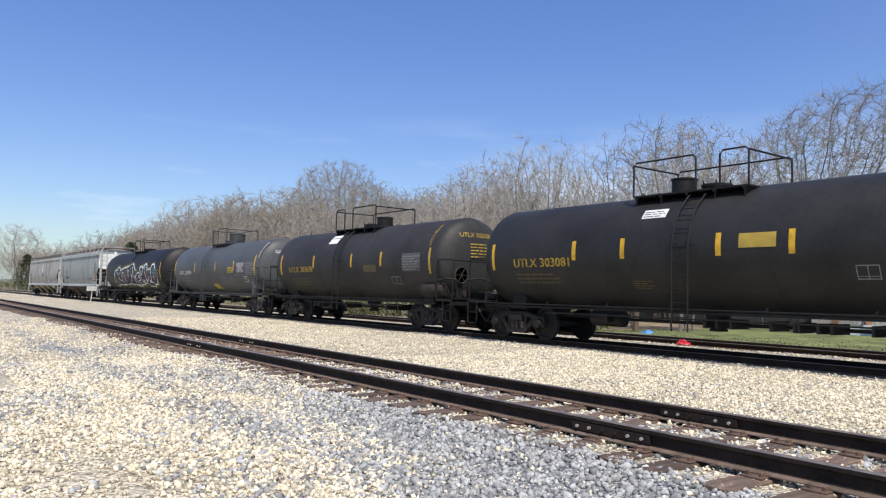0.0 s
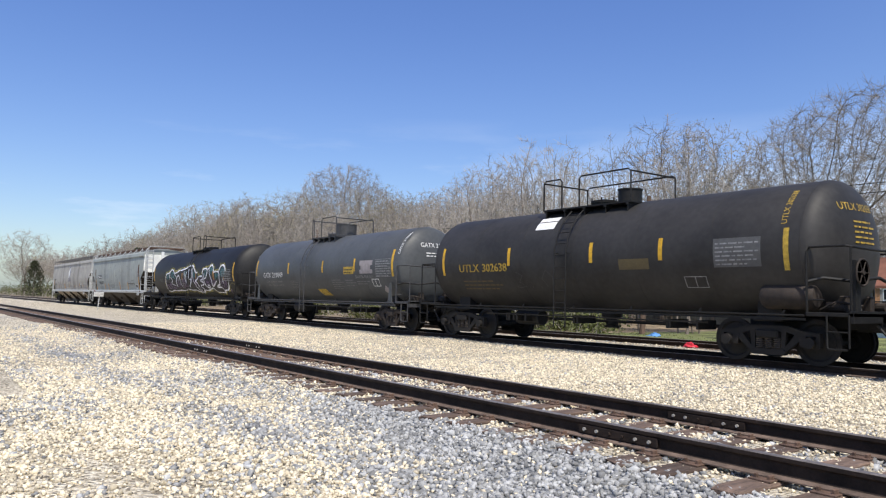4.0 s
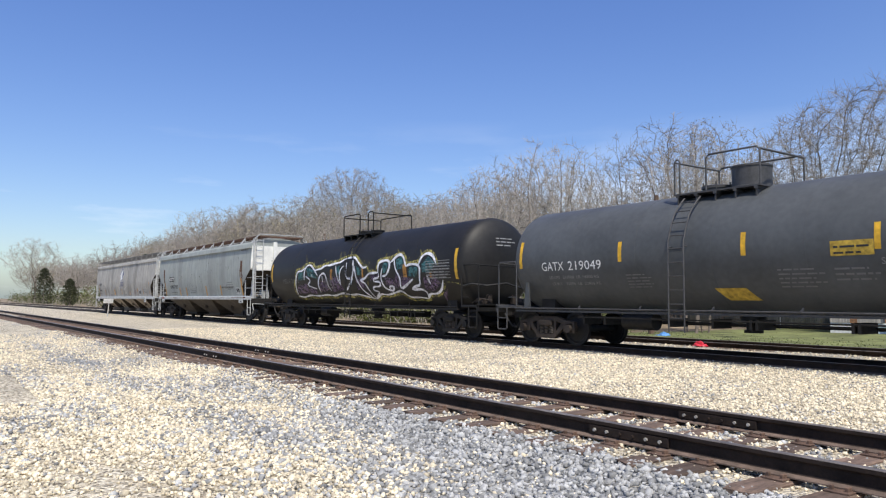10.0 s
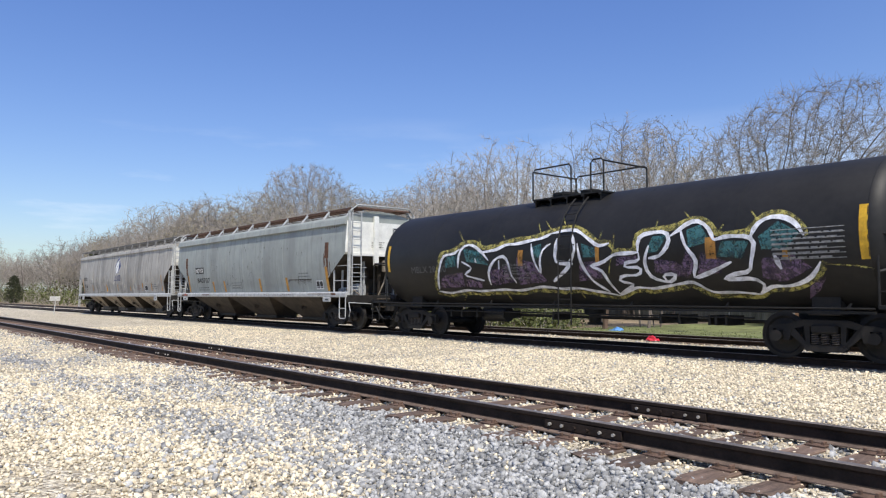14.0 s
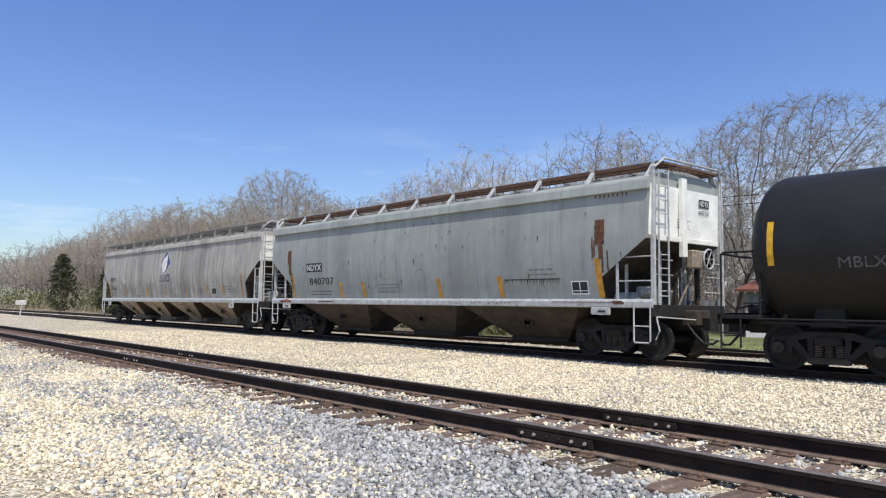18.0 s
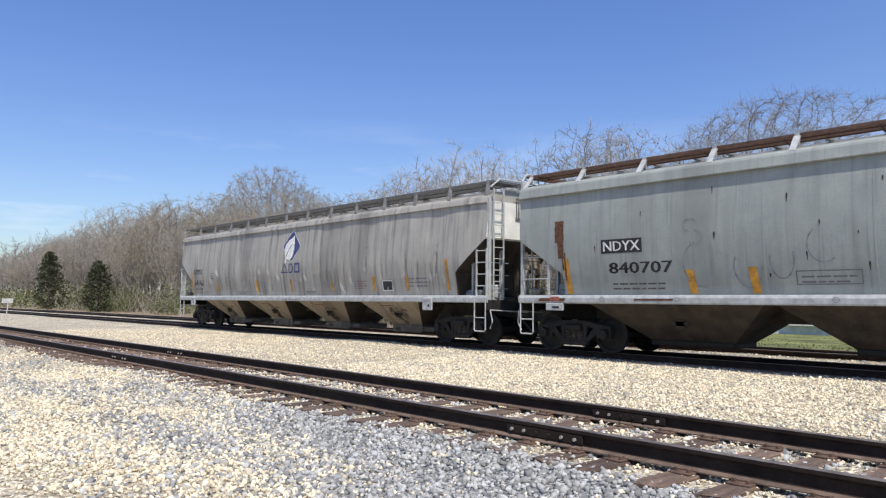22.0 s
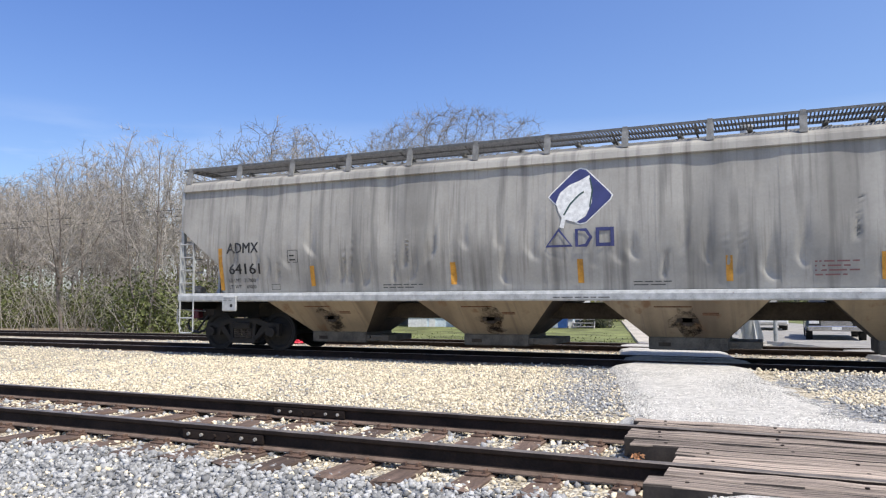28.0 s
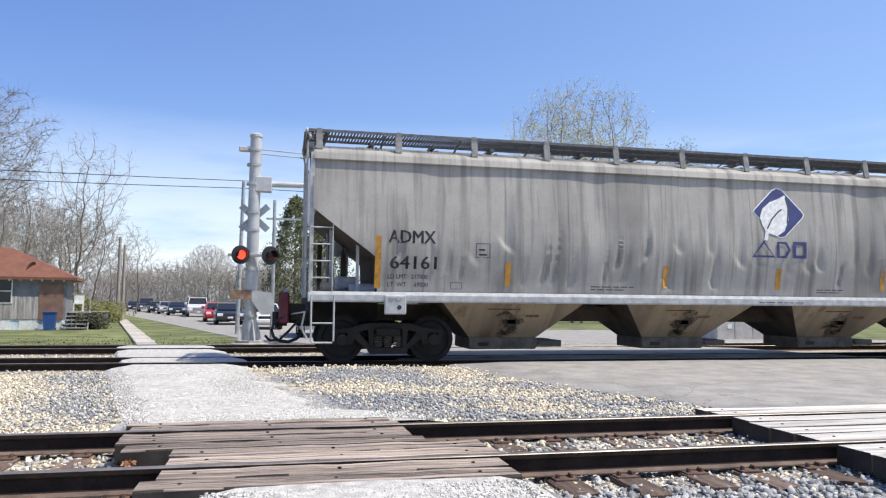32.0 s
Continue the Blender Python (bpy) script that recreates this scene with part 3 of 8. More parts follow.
walkway = thing("sidewalk", "narrow old concrete sidewalk beside the road", "sidewalk", kind="structure")
y = 22.2
while y < 62:
    xc = -3.2 - (y - 22.2) * 0.21
    part("slab", M().box(-0.33, 0.33, 0, 1.15, -0.12, 0.0, 0.015), slab_mat, walkway, at=pose(xc, y, max(-0.36, -0.18 - (y - 22.2) * 0.06) + rng.uniform(-0.02, 0.02), rng.uniform(-1, 1), 0, 12 + rng.uniform(-1, 1)))
    y += 1.18


def road_left(y):
    return 5.5 - smooth(8, 11, y) * 0.5 - max(0, y - 9.5) * 0.27


strip("road", "pale worn asphalt road crossing the tracks", road_left, lambda y: road_left(y) + 11.5, [7.5 + i * 0.4 for i in range(20)], lambda y: -0.13 + 0.08 * smooth(8.4, 7.5, y) + 0.03 * smooth(12, 15, y), asphalt, 0.12, 0.5, "road")
strip("road", "asphalt between the rails of the main track", lambda y: road_left(y) - 0.2, lambda y: road_left(y) + 11.5, [15.72 + i * 0.16 for i in range(9)], lambda y: MAIN_Z - 0.012, asphalt, 0.18, 0, "road")
strip("road", "asphalt between the main and the far track", lambda y: road_left(y) - 0.2, lambda y: road_left(y) + 11.5, [17.2 + i * 0.2 for i in range(16)], lambda y: MAIN_Z - 0.02, asphalt, 0.2, 0.05, "road")
strip("road", "asphalt between the rails of the far track", lambda y: road_left(y) - 0.2, lambda y: road_left(y) + 11.5, [20.42 + i * 0.16 for i in range(9)], lambda y: MAIN_Z - 0.012, asphalt, 0.18, 0, "road")
strip("road", "pale asphalt road running away from the tracks", lambda y: road_left(y) - 0.2, lambda y: road_left(y) + 8.5 + max(0, 40 - y) * 0.5 if y > 41.5 else 24.0, [22.0 + i * 1.0 for i in range(120)], lambda y: -0.11 - smooth(22, 34, y) * 0.28, asphalt, 0.2, 0.08, "road")
strip("road", "pale worn asphalt apron on the near side of the siding", lambda y: 4.8 + max(0, 4.3 - y) * 0.1, lambda y: 16, [-8 + i * 0.4 for i in range(31)], lambda y: -0.05 - smooth(0, 1, (4.2 - y) / 3) * 0.15, asphalt, 0.25, 0.2, "road")
# ---- the train ----
tank_black = mat("black_tank_paint", (0.021, 0.0205, 0.020), 0.55, var=0.25, scale=0.9, bump=0.04, bscale=3.0, spec=0.35)
tank_grey = mat("dark_grey_tank_paint", (0.074, 0.079, 0.083), 0.5, var=0.15, scale=0.8, bump=0.04, bscale=3.0, spec=0.3)
tank_dull = mat("dull_black_tank_paint", (0.030, 0.0285, 0.0275), 0.6, var=0.25, scale=0.8, bump=0.04, bscale=3.0, spec=0.35)
iron = mat("grimy_cast_iron", (0.0105, 0.009, 0.008), 0.8, var=0.35, scale=5, bump=0.25, bscale=40, rust=0.25, rust_rgb=(0.045, 0.027, 0.018))
tank_matt = mat("matt_black_tank_paint", (0.0145, 0.0140, 0.0138), 0.55, var=0.25, scale=0.8, bump=0.04, bscale=3.0, spec=0.32)
iron_brown = mat("dusty_brown_cast_iron", (0.030, 0.022, 0.017), 0.8, var=0.35, scale=5, bump=0.25, bscale=40, rust=0.3, rust_rgb=(0.05, 0.03, 0.02))
coil_steel = mat("dusty_spring_steel", (0.06, 0.05, 0.042), 0.6, var=0.3, scale=8)
bright = mat("worn_wheel_tread", (0.14, 0.13, 0.12), 0.4, metal=0.8, var=0.2)
black_steel = mat("black_painted_steel", (0.011, 0.0105, 0.010), 0.6, var=0.3, scale=8, rust=0.12, spec=0.3)
grey_steel = mat("pale_grey_painted_steel", (0.40, 0.41, 0.41), 0.6, var=0.18, scale=7, rust=0.2)
rusty_grating = mat("rusty_grating", (0.11, 0.062, 0.045), 0.85, var=0.3, scale=9)
dark_grating = mat("grey_steel_grating", (0.12, 0.12, 0.12), 0.7, var=0.3, scale=9)
yellow = mat("yellow_reflector", (0.62, 0.36, 0.02), 0.5, var=0.2, scale=7)
dull_yellow = mat("faded_yellow_paint", (0.42, 0.28, 0.035), 0.6, var=0.35, scale=9)
orange = mat("faded_orange_reflector", (0.50, 0.24, 0.03), 0.55, var=0.25, scale=6)
white = mat("white_stencil_paint", (0.75, 0.75, 0.73), 0.6, var=0.15, scale=12)
dim_white = mat("worn_white_stencil", (0.23, 0.23, 0.23), 0.6, var=0.3, scale=12)
pale_patch = mat("bare_pale_patch", (0.30, 0.27, 0.27), 0.7, var=0.15, scale=6)
ink = mat("black_stencil_paint", (0.02, 0.02, 0.022), 0.6, var=0.2, scale=12)
dim_ink = mat("worn_black_stencil", (0.09, 0.09, 0.09), 0.6, var=0.3, scale=12)
rust_stain = mat("rust_stain", (0.11, 0.05, 0.028), 0.9, var=0.4, scale=14)
hose = mat("black_rubber_hose", (0.012, 0.012, 0.012), 0.6)


def streaked(name, rgb, dark, amount, tan=0.0, broad=1.0):
    """Weathered hopper paint: dark runs down the side, broad fading, and small rust specks."""
    m = mat(name, rgb, 0.62, var=0.07, scale=2.2, bump=0.05, bscale=2.0)
    nt = m.node_tree
    N, L = nt.nodes, nt.links
    b = N["Principled BSDF"]
    old = b.inputs["Base Color"].links[0].from_socket
    tc = N.new("ShaderNodeTexCoord")
    col = old
    for sc, lo, hi, rgb2, k in (((0.7, 0.05, 0.14), 0.50, 0.68, dark, amount * broad), ((4.2, 0.05, 0.30), 0.50, 0.70, dark, amount * 0.75), ((13.0, 0.1, 0.7), 0.56, 0.74, (0.11, 0.10, 0.09), amount * 0.6), ((1.7, 1.0, 2.6), 0.6, 0.9, (0.36, 0.29, 0.2), tan), ((3.1, 2.0, 2.2), 0.60, 0.72, (0.17, 0.095, 0.05), tan * 1.5 if tan > 0.4 else 0), ((1.3, 0.6, 0.8), 0.56, 0.74, (0.10, 0.08, 0.06), tan if tan > 0.4 else 0)):
        if not k:
            continue
        mp = N.new("ShaderNodeMapping")
        mp.inputs["Scale"].default_value = sc
        L.new(tc.outputs["Object"], mp.inputs[0])
        n = N.new("ShaderNodeTexNoise")
        n.inputs["Scale"].default_value, n.inputs["Detail"].default_value = 1.0, 4
        L.new(mp.outputs[0], n.inputs[0])
        r = N.new("ShaderNodeMapRange")
        L.new(n.outputs[0], r.inputs[0])
        r.inputs[1].default_value, r.inputs[2].default_value, r.inputs[4].default_value = lo, hi, k
        mx = N.new("ShaderNodeMix")
        mx.data_type = "RGBA"
        L.new(r.outputs[0], mx.inputs[0]), L.new(col, mx.inputs[6])
        mx.inputs[7].default_value = (*rgb2, 1)
        col = mx.outputs[2]
    L.new(col, b.inputs["Base Color"])
    return m


def sprayed(name, rgb, thin):
    """Spray paint that fades out unevenly, so that the tank shows through."""
    m = mat(name, rgb, 0.55, var=0.3, scale=5)
    N, L = m.node_tree.nodes, m.node_tree.links
    tc = N.new("ShaderNodeTexCoord")
    n = N.new("ShaderNodeTexNoise")
    n.inputs["Scale"].default_value, n.inputs["Detail"].default_value, n.inputs["Roughness"].default_value = 6.0, 6, 0.75
    L.new(tc.outputs["Object"], n.inputs[0])
    r = N.new("ShaderNodeMapRange")
    L.new(n.outputs[0], r.inputs[0])
    r.inputs[1].default_value, r.inputs[2].default_value, r.inputs[3].default_value = thin - 0.12, thin + 0.14, 0.08
    L.new(r.outputs[0], N["Principled BSDF"].inputs["Alpha"])
    return m


grime = sprayed("black_grease_smear", (0.045, 0.03, 0.02), 0.55)
hopper_dirty = streaked("streaked_grey_hopper_paint", (0.375, 0.358, 0.322), (0.092, 0.088, 0.080), 0.8, 0.12, 0.55)
hopper_pale = streaked("pale_blue_grey_hopper_paint", (0.31, 0.335, 0.315), (0.18, 0.19, 0.18), 0.5, 0.06)
hopper_white = mat("off_white_end_paint", (0.78, 0.78, 0.73), 0.6, var=0.1, scale=2, rust=0.06)
bay_tan = streaked("dusty_tan_chute_paint", (0.29, 0.235, 0.165), (0.10, 0.075, 0.055), 0.7, 0.6)
# grimy brown of chutes and sills; also the painted shade on the end slope sheets
bay_dark = mat("grime_and_slope_shade", (0.045, 0.034, 0.024), 0.85, var=0.35, scale=2.5, rust=0.22, rust_rgb=(0.075, 0.05, 0.03))
tan_gear = mat("dusty_tan_brake_gear", (0.26, 0.22, 0.17), 0.8, var=0.3, scale=6, rust=0.4, rust_rgb=(0.11, 0.06, 0.04))
bracket_steel = mat("dull_grey_bracket", (0.20, 0.20, 0.195), 0.7, var=0.25, scale=7, rust=0.15)
gate_steel = mat("dusty_gate_steel", (0.10, 0.09, 0.075), 0.8, var=0.3, scale=4, rust=0.25, rust_rgb=(0.09, 0.065, 0.045))
black_speck = mat("dark_rust_speck", (0.045, 0.030, 0.024), 0.9, var=0.3, scale=14)
scrawl = mat("faded_grey_scrawl", (0.215, 0.225, 0.22), 0.8, var=0.3, scale=9)


# -- lettering and marks on a car's side --
def flat_side(y):
    return lambda u, v: (u, y, v)


def tank_side(R, cz, off=0.006):
    """Bends (along, height) round the near side of a tank."""
    return lambda u, v: (u, -(R + off) * math.cos((v - cz) / R), cz + (R + off) * math.sin((v - cz) / R))


def tank_head(R, cz, half, deep, off=0.012):
    def f(u, v):
        q = max(0.0, 1 - (u * u + (v - cz) ** 2) / (R * R))
        return (half + deep * math.sqrt(q) + off, u, v)
    return f


def decal(name, surf, polys, material, parent, label=""):
    if name.endswith("lettering") and 1 < len(polys) < 4:
        return [decal(name, surf, [p], material, parent, label) for p in polys][0]
    m = M()
    for v, f in polys:
        m.add([surf(*p) for p in v], f)
    ob = part(name, m, material, parent, label)
    return tagged(ob, kind="stuff") if len(polys) > 5 and name.endswith("lettering") else ob


def rect(u0, v0, u1, v1, nv=4, skew=0.0):
    v, f = [], []
    for j in range(nv + 1):
        h = v0 + (v1 - v0) * j / nv
        v += [(u0 + skew * j / nv, h), (u1 + skew * j / nv, h)]
    return v, [(2 * j, 2 * j + 1, 2 * j + 3, 2 * j + 2) for j in range(nv)]


def words(text, u, v, size, width=0.0, bold=0.0):
    w, f = lettering(text, size)
    k = width / max(p[0] for p in w) if width else 1
    out, faces = [], []
    for i, d in enumerate((0.0, -bold, bold) if bold else (0.0,)):
        faces += [tuple(j + len(out) for j in q) for q in f]
        out += [(u + p[0] * k + d, v + p[1]) for p in w]
    return out, faces


def bars(u0, v0, u1, v1, rows, rng, fill=0.8):
    """Lines of small writing, as plain bars."""
    out = []
    h = (v1 - v0) / rows
    for i in range(rows):
        u = u0
        while u < u1 - 0.05:
            w = rng.uniform(0.08, 0.3)
            e = min(u + w, u1 - (0 if i % 2 else rng.uniform(0, 0.3) * (u1 - u0)))
            if e > u + 0.03:
                out.append(rect(u, v0 + i * h, e, v0 + i * h + h * 0.34, 1))
            u += w + 0.04
    return out


def stroke(pts, w, closed=False):
    """A band of even width along the points."""
    pts = [Vector((*p, 0)) for p in pts]
    n = len(pts)
    v = []
    for i, p in enumerate(pts):
        a, b = (pts[i - 1], pts[(i + 1) % n]) if closed else (pts[max(i - 1, 0)], pts[min(i + 1, n - 1)])
        d = (b - a).normalized()
        s = Vector((-d.y, d.x, 0)) * w / 2
        v += [(p + s)[:2], (p - s)[:2]]
    f = [(2 * i, 2 * i + 1, (2 * i + 3) % (2 * n), (2 * i + 2) % (2 * n)) for i in range(n if closed else n - 1)]
    return v, f


def frame_box(u0, v0, u1, v1, w, cut=True):
    out = [rect(u0, v0, u1, v0 + w, 1), rect(u0, v1 - w, u1, v1, 1), rect(u0, v0, u0 + w, v1, 2), rect(u1 - w, v0, u1, v1, 2)]
    if cut:
        out.append(rect((u0 + u1) / 2 - w / 2, v0, (u0 + u1) / 2 + w / 2, v1, 2))
    return out


# -- trucks --
WHEEL_R, AXLES = 0.457, 0.95
WHEELS = []


def wheel_mesh():
    m = M()
    for k in (-1, 1):
        y = HALF * k
        prof = [(0.10, y - 0.075 * k), (0.16, y - 0.07 * k), (0.20, y - 0.03 * k), (0.36, y - 0.025 * k), (0.40, y - 0.065 * k), (WHEEL_R, y - 0.06 * k), (WHEEL_R, y + 0.045 * k), (0.485, y + 0.05 * k), (0.485, y + 0.075 * k), (0.40, y + 0.075 * k), (0.36, y + 0.03 * k), (0.2, y + 0.03 * k), (0.1, y + 0.08 * k)]
        m.lathe(prof, 32, "y")
        for i in range(3):
            a = 2.094 * i
            m.cyl((math.cos(a) * 0.055, y - 0.33 * k, math.sin(a) * 0.055), (math.cos(a) * 0.055, y - 0.35 * k, math.sin(a) * 0.055), 0.018, 6)
    m.cyl((0, -1.05, 0), (0, 1.05, 0), 0.085, 14)
    return m.mesh("wheelset", iron, True)


def side_frame(k):
    y0, y1 = (-1.10, -0.98) if k < 0 else (0.98, 1.10)
    m = M()
    # top chord, pedestals, tension arms, columns and the spring seat
    m.prism([(-1.12, 0.60), (-1.12, 0.66), (-0.74, 0.70), (-0.45, 0.79), (0.45, 0.79), (0.74, 0.70), (1.12, 0.66), (1.12, 0.60), (0.70, 0.58), (0.42, 0.66), (-0.42, 0.66), (-0.70, 0.58)], "y", y0, y1)
    for s in (-1, 1):
        m.prism([(s * 1.14, 0.66), (s * 1.14, 0.36), (s * 1.05, 0.34), (s * 1.05, 0.6), (s * 0.84, 0.6), (s * 0.84, 0.36), (s * 0.72, 0.36), (s * 0.66, 0.62)], "y", y0, y1)
        m.prism([(s * 0.78, 0.62), (s * 0.70, 0.48), (s * 0.34, 0.18), (s * 0.28, 0.16), (s * 0.28, 0.30), (s * 0.40, 0.36), (s * 0.60, 0.60)], "y", y0 + 0.01, y1 - 0.01)
        m.prism([(s * 0.30, 0.27), (s * 0.38, 0.27), (s * 0.42, 0.70), (s * 0.30, 0.70)], "y", y0 + 0.01, y1 - 0.01)
        m.cyl((s * AXLES, y0 - 0.10 if k < 0 else y1 + 0.10, WHEEL_R), (s * AXLES, y0 + 0.05 if k < 0 else y1 - 0.05, WHEEL_R), 0.115, 14)
    m.prism([(-0.36, 0.16), (0.36, 0.16), (0.42, 0.23), (0.36, 0.29), (-0.36, 0.29), (-0.42, 0.23)], "y", y0 - 0.02, y1 + 0.02)
    return m


def spring():
    """One coil spring, standing on the spring seat."""
    return M().tube([(0.078 * math.cos(i * 0.628), 0.078 * math.sin(i * 0.628), 0.285 + i * 0.0046) for i in range(56)], 0.017, 6)


TRUCK = {}


def truck(parent, x, tone):
    """A two-axle truck: bolster, side frames, springs, wheelsets."""
    if tone not in TRUCK:
        b = M()
        b.box(-0.26, 0.26, -1.16, 1.16, 0.52, 0.70, 0.03)
        b.cyl((0, 0, 0.7), (0, 0, 0.84), 0.2, 16)
        b.box(-0.9, 0.9, -0.06, 0.06, 0.42, 0.5)
        for s in (-1, 1):
            b.box(s * 0.48 - 0.05, s * 0.48 + 0.05, -0.9, 0.9, 0.36, 0.48)
            for q in (-1, 1):
                b.box(s * 0.47 - 0.06, s * 0.47 + 0.06, q * HALF - 0.06, q * HALF + 0.06, 0.3, 0.6, 0.02)
        TRUCK[tone] = (b.mesh("truck", tone, True), [side_frame(k).mesh("side_frame", tone, False) for k in (-1, 1)], spring().mesh("spring", coil_steel, True))
    if "w" not in TRUCK:
        TRUCK["w"] = wheel_mesh()
    b, fr, sp = TRUCK[tone]
    t = part("truck", b, None, parent, "cast steel truck with coil springs", at=pose(x, 0, 0))
    for q in fr:
        part("side_frame", q, None, t)
    for y in (-1.04, 1.04):
        for sx in (-0.2, 0.0, 0.2):
            part("spring", sp, None, t, at=pose(sx, y, 0))
    for s in (-1, 1):
        w = part("wheelset", TRUCK["w"], None, t, at=pose(s * AXLES, 0, WHEEL_R))
        WHEELS.append((w, s * AXLES))
    return t


def coupler(parent, x, s):
    m = M()
    m.box(min(x - 1.0 * s, x - 0.45 * s), max(x - 1.0 * s, x - 0.45 * s), -0.16, 0.16, 0.70, 0.98, 0.02)
    m.box(min(x - 0.5 * s, x - 0.2 * s), max(x - 0.5 * s, x - 0.2 * s), -0.08, 0.08, 0.76, 0.92, 0.02)
    m.prism([(x - 0.25 * s, -0.1), (x - 0.02 * s, -0.17), (x + 0.06 * s, -0.10), (x - 0.02 * s, -0.02), (x + 0.05 * s, 0.1), (x - 0.05 * s, 0.17), (x - 0.25 * s, 0.1)], "z", 0.70, 1.0)
    part("coupler", m, iron, parent, "grimy knuckle coupler")
    h = M().tube([(x - 0.5 * s, -0.35, 0.85), (x - 0.3 * s, -0.36, 0.62), (x - 0.1 * s, -0.33, 0.42), (x + 0.1 * s, -0.26, 0.40), (x + 0.2 * s, -0.22, 0.5)], 0.028)
    part("air_hose", h, hose, parent, "black rubber brake hose", True)


def ladder(parent, name, material, x0, x1, y, z0, z1, step=0.33, r=0.016, label="", flat=True):
    m = M()
    for x in (x0, x1):
        m.box(x - 0.012, x + 0.012, y - 0.03, y + 0.03, z0, z1) if flat else m.tube([(x, y, z0), (x, y, z1)], r)
    n = max(1, int((z1 - z0) / step))
    for i in range(n + 1):
        z = z0 + 0.06 + i * (z1 - z0 - 0.12) / n
        m.cyl((x0, y, z), (x1, y, z), r, 6)
    return part(name, m, material, parent, label, True)


CARS = []


# -- tank cars --
def tank_car(label, xc, half, R, cz, paint, trucks, walk_x, ladder_x, dome, tone, gap, deep=0.62, rail_mat=None, group="tank cars of the train"):
    """A tank car: tank on stub sills, platform with railings on top, ladder, end platforms, trucks."""
    c = thing("tank_car", label, "railcar", group)
    CARS.append((c, xc))
    steel = rail_mat or black_steel
    n = 64
    prof = []
    for i in range(9):
        a = math.radians(90 * i / 8)
        prof.append((max(R * math.sin(a), 0.01), -half - deep * math.cos(a)))
    prof += [(R, -half + 2 * half * i / 6) for i in range(1, 6)]
    prof += [(p[0], -p[1]) for p in reversed(prof[:9])]
    tank = part("tank", M().lathe(prof, n, "x"), paint, c, smooth=True, at=pose(0, 0, cz))
    for i in range(7):
        x = -half + 2 * half * i / 6
        part("weld_seam", M().lathe([(R - 0.01, x - 0.014), (R + 0.004, x - 0.007), (R + 0.004, x + 0.007), (R - 0.01, x + 0.014)], n, "x"), paint, tank, smooth=True)
    for s in (-1, 1):
        e = s * (half + deep)
        lo = cz - R
        m = M()
        x0, x1 = sorted((s * (trucks - 0.9), s * (half + 1.05)))
        m.box(x0, x1, -0.3, 0.3, 0.74, 1.08, 0.02)
        part("stub_sill", m, iron, c)
        m = M()
        x0, x1 = sorted((s * (half + 0.1), s * (half + 1.05)))
        m.box(x0, x1, -1.5, 1.5, 1.02, 1.10, 0.01)
        m.box(*sorted((s * (half + 0.96), s * (half + 1.05))), -1.5, 1.5, 0.9, 1.14)
        part("end_platform", m, steel, c, "painted steel end platform")
        m = M()
        m.prism([(-1.0, 0.95), (1.0, 0.95), (1.0, cz - math.sqrt(R * R - 1.0) + 0.02), (0.9, cz - math.sqrt(R * R - 0.81) + 0.02), (0.0, lo + 0.02), (-0.9, cz - math.sqrt(R * R - 0.81) + 0.02), (-1.0, cz - math.sqrt(R * R - 1.0) + 0.02)], "x", s * trucks - 0.28, s * trucks + 0.28)
        m.box(s * trucks - 0.34, s * trucks + 0.34, -1.1, 1.1, 0.88, 0.98, 0.02)
        part("saddle", m, iron, c, "steel saddle under the tank")
        for k in (-1, 1):
            m = M()
            xa, xb = s * (half + 0.12), s * (half + 0.98)
            m.tube([(xa, k * 1.47, 1.06), (xa, k * 1.47, 2.33), (xa + 0.06 * s, k * 1.47, 2.42), (xb - 0.08 * s, k * 1.47, 2.42), (xb, k * 1.40, 2.40), (xb + 0.01 * s, k * 0.6, 2.38), (xb + 0.01 * s, k * 0.02, 2.38)], 0.024)
            m.cyl((xb, k * 1.44, 1.06), (xb, k * 1.44, 2.40), 0.022, 8)
            m.cyl((xa, k * 1.47, 1.35), (xa + 0.35 * s, k * 1.47, 1.35), 0.016, 6)
            part("end_railing", m, steel, c, smooth=True)
            m = M()
            m.tube([(xb - 0.45 * s, k * 1.5, 1.06), (xb - 0.45 * s, k * 1.5, 0.42), (xb - 0.42 * s, k * 1.5, 0.38), (xb - 0.05 * s, k * 1.5, 0.38), (xb - 0.02 * s, k * 1.5, 0.42), (xb - 0.02 * s, k * 1.5, 1.06)], 0.02)
            m.cyl((xb - 0.45 * s, k * 1.5, 0.72), (xb - 0.02 * s, k * 1.5, 0.72), 0.016, 6)
            part("step", m, steel, c, smooth=True)
        for k in (-1, 1):
            z1 = cz - math.sqrt(max(R * R - 1.42 ** 2, 0.01))
            if paint is tank_grey:
                part("gusset", M().prism([(s * (half - 0.46), 1.03), (s * (half - 0.20), 1.03), (s * (half - 0.29), z1 - 0.12), (s * (half - 0.39), z1 - 0.12)], "y", k * 1.44 - 0.02, k * 1.44 + 0.02), paint, c, "triangular gusset on the sill")
            gear = M()
            gear.cyl((s * (half + 0.25), k * 0.9, 1.22), (s * (half + 0.62), k * 0.9, 1.22), 0.10, 10)
            gear.tube([(s * (half + 0.2), k * 1.1, 1.15), (s * (half + 0.5), k * 1.05, 1.32), (s * (half + 0.9), k * 0.8, 1.24)], 0.022)
            gear.box(*sorted((s * (half + 0.3), s * (half + 0.5))), k * 0.55 - 0.09, k * 0.55 + 0.09, 1.1, 1.45, 0.02)
            part("valve_gear", gear, iron_brown, c, "dusty brake valve and pipes", True)
        coupler(c, s * (half + 1.48), s)
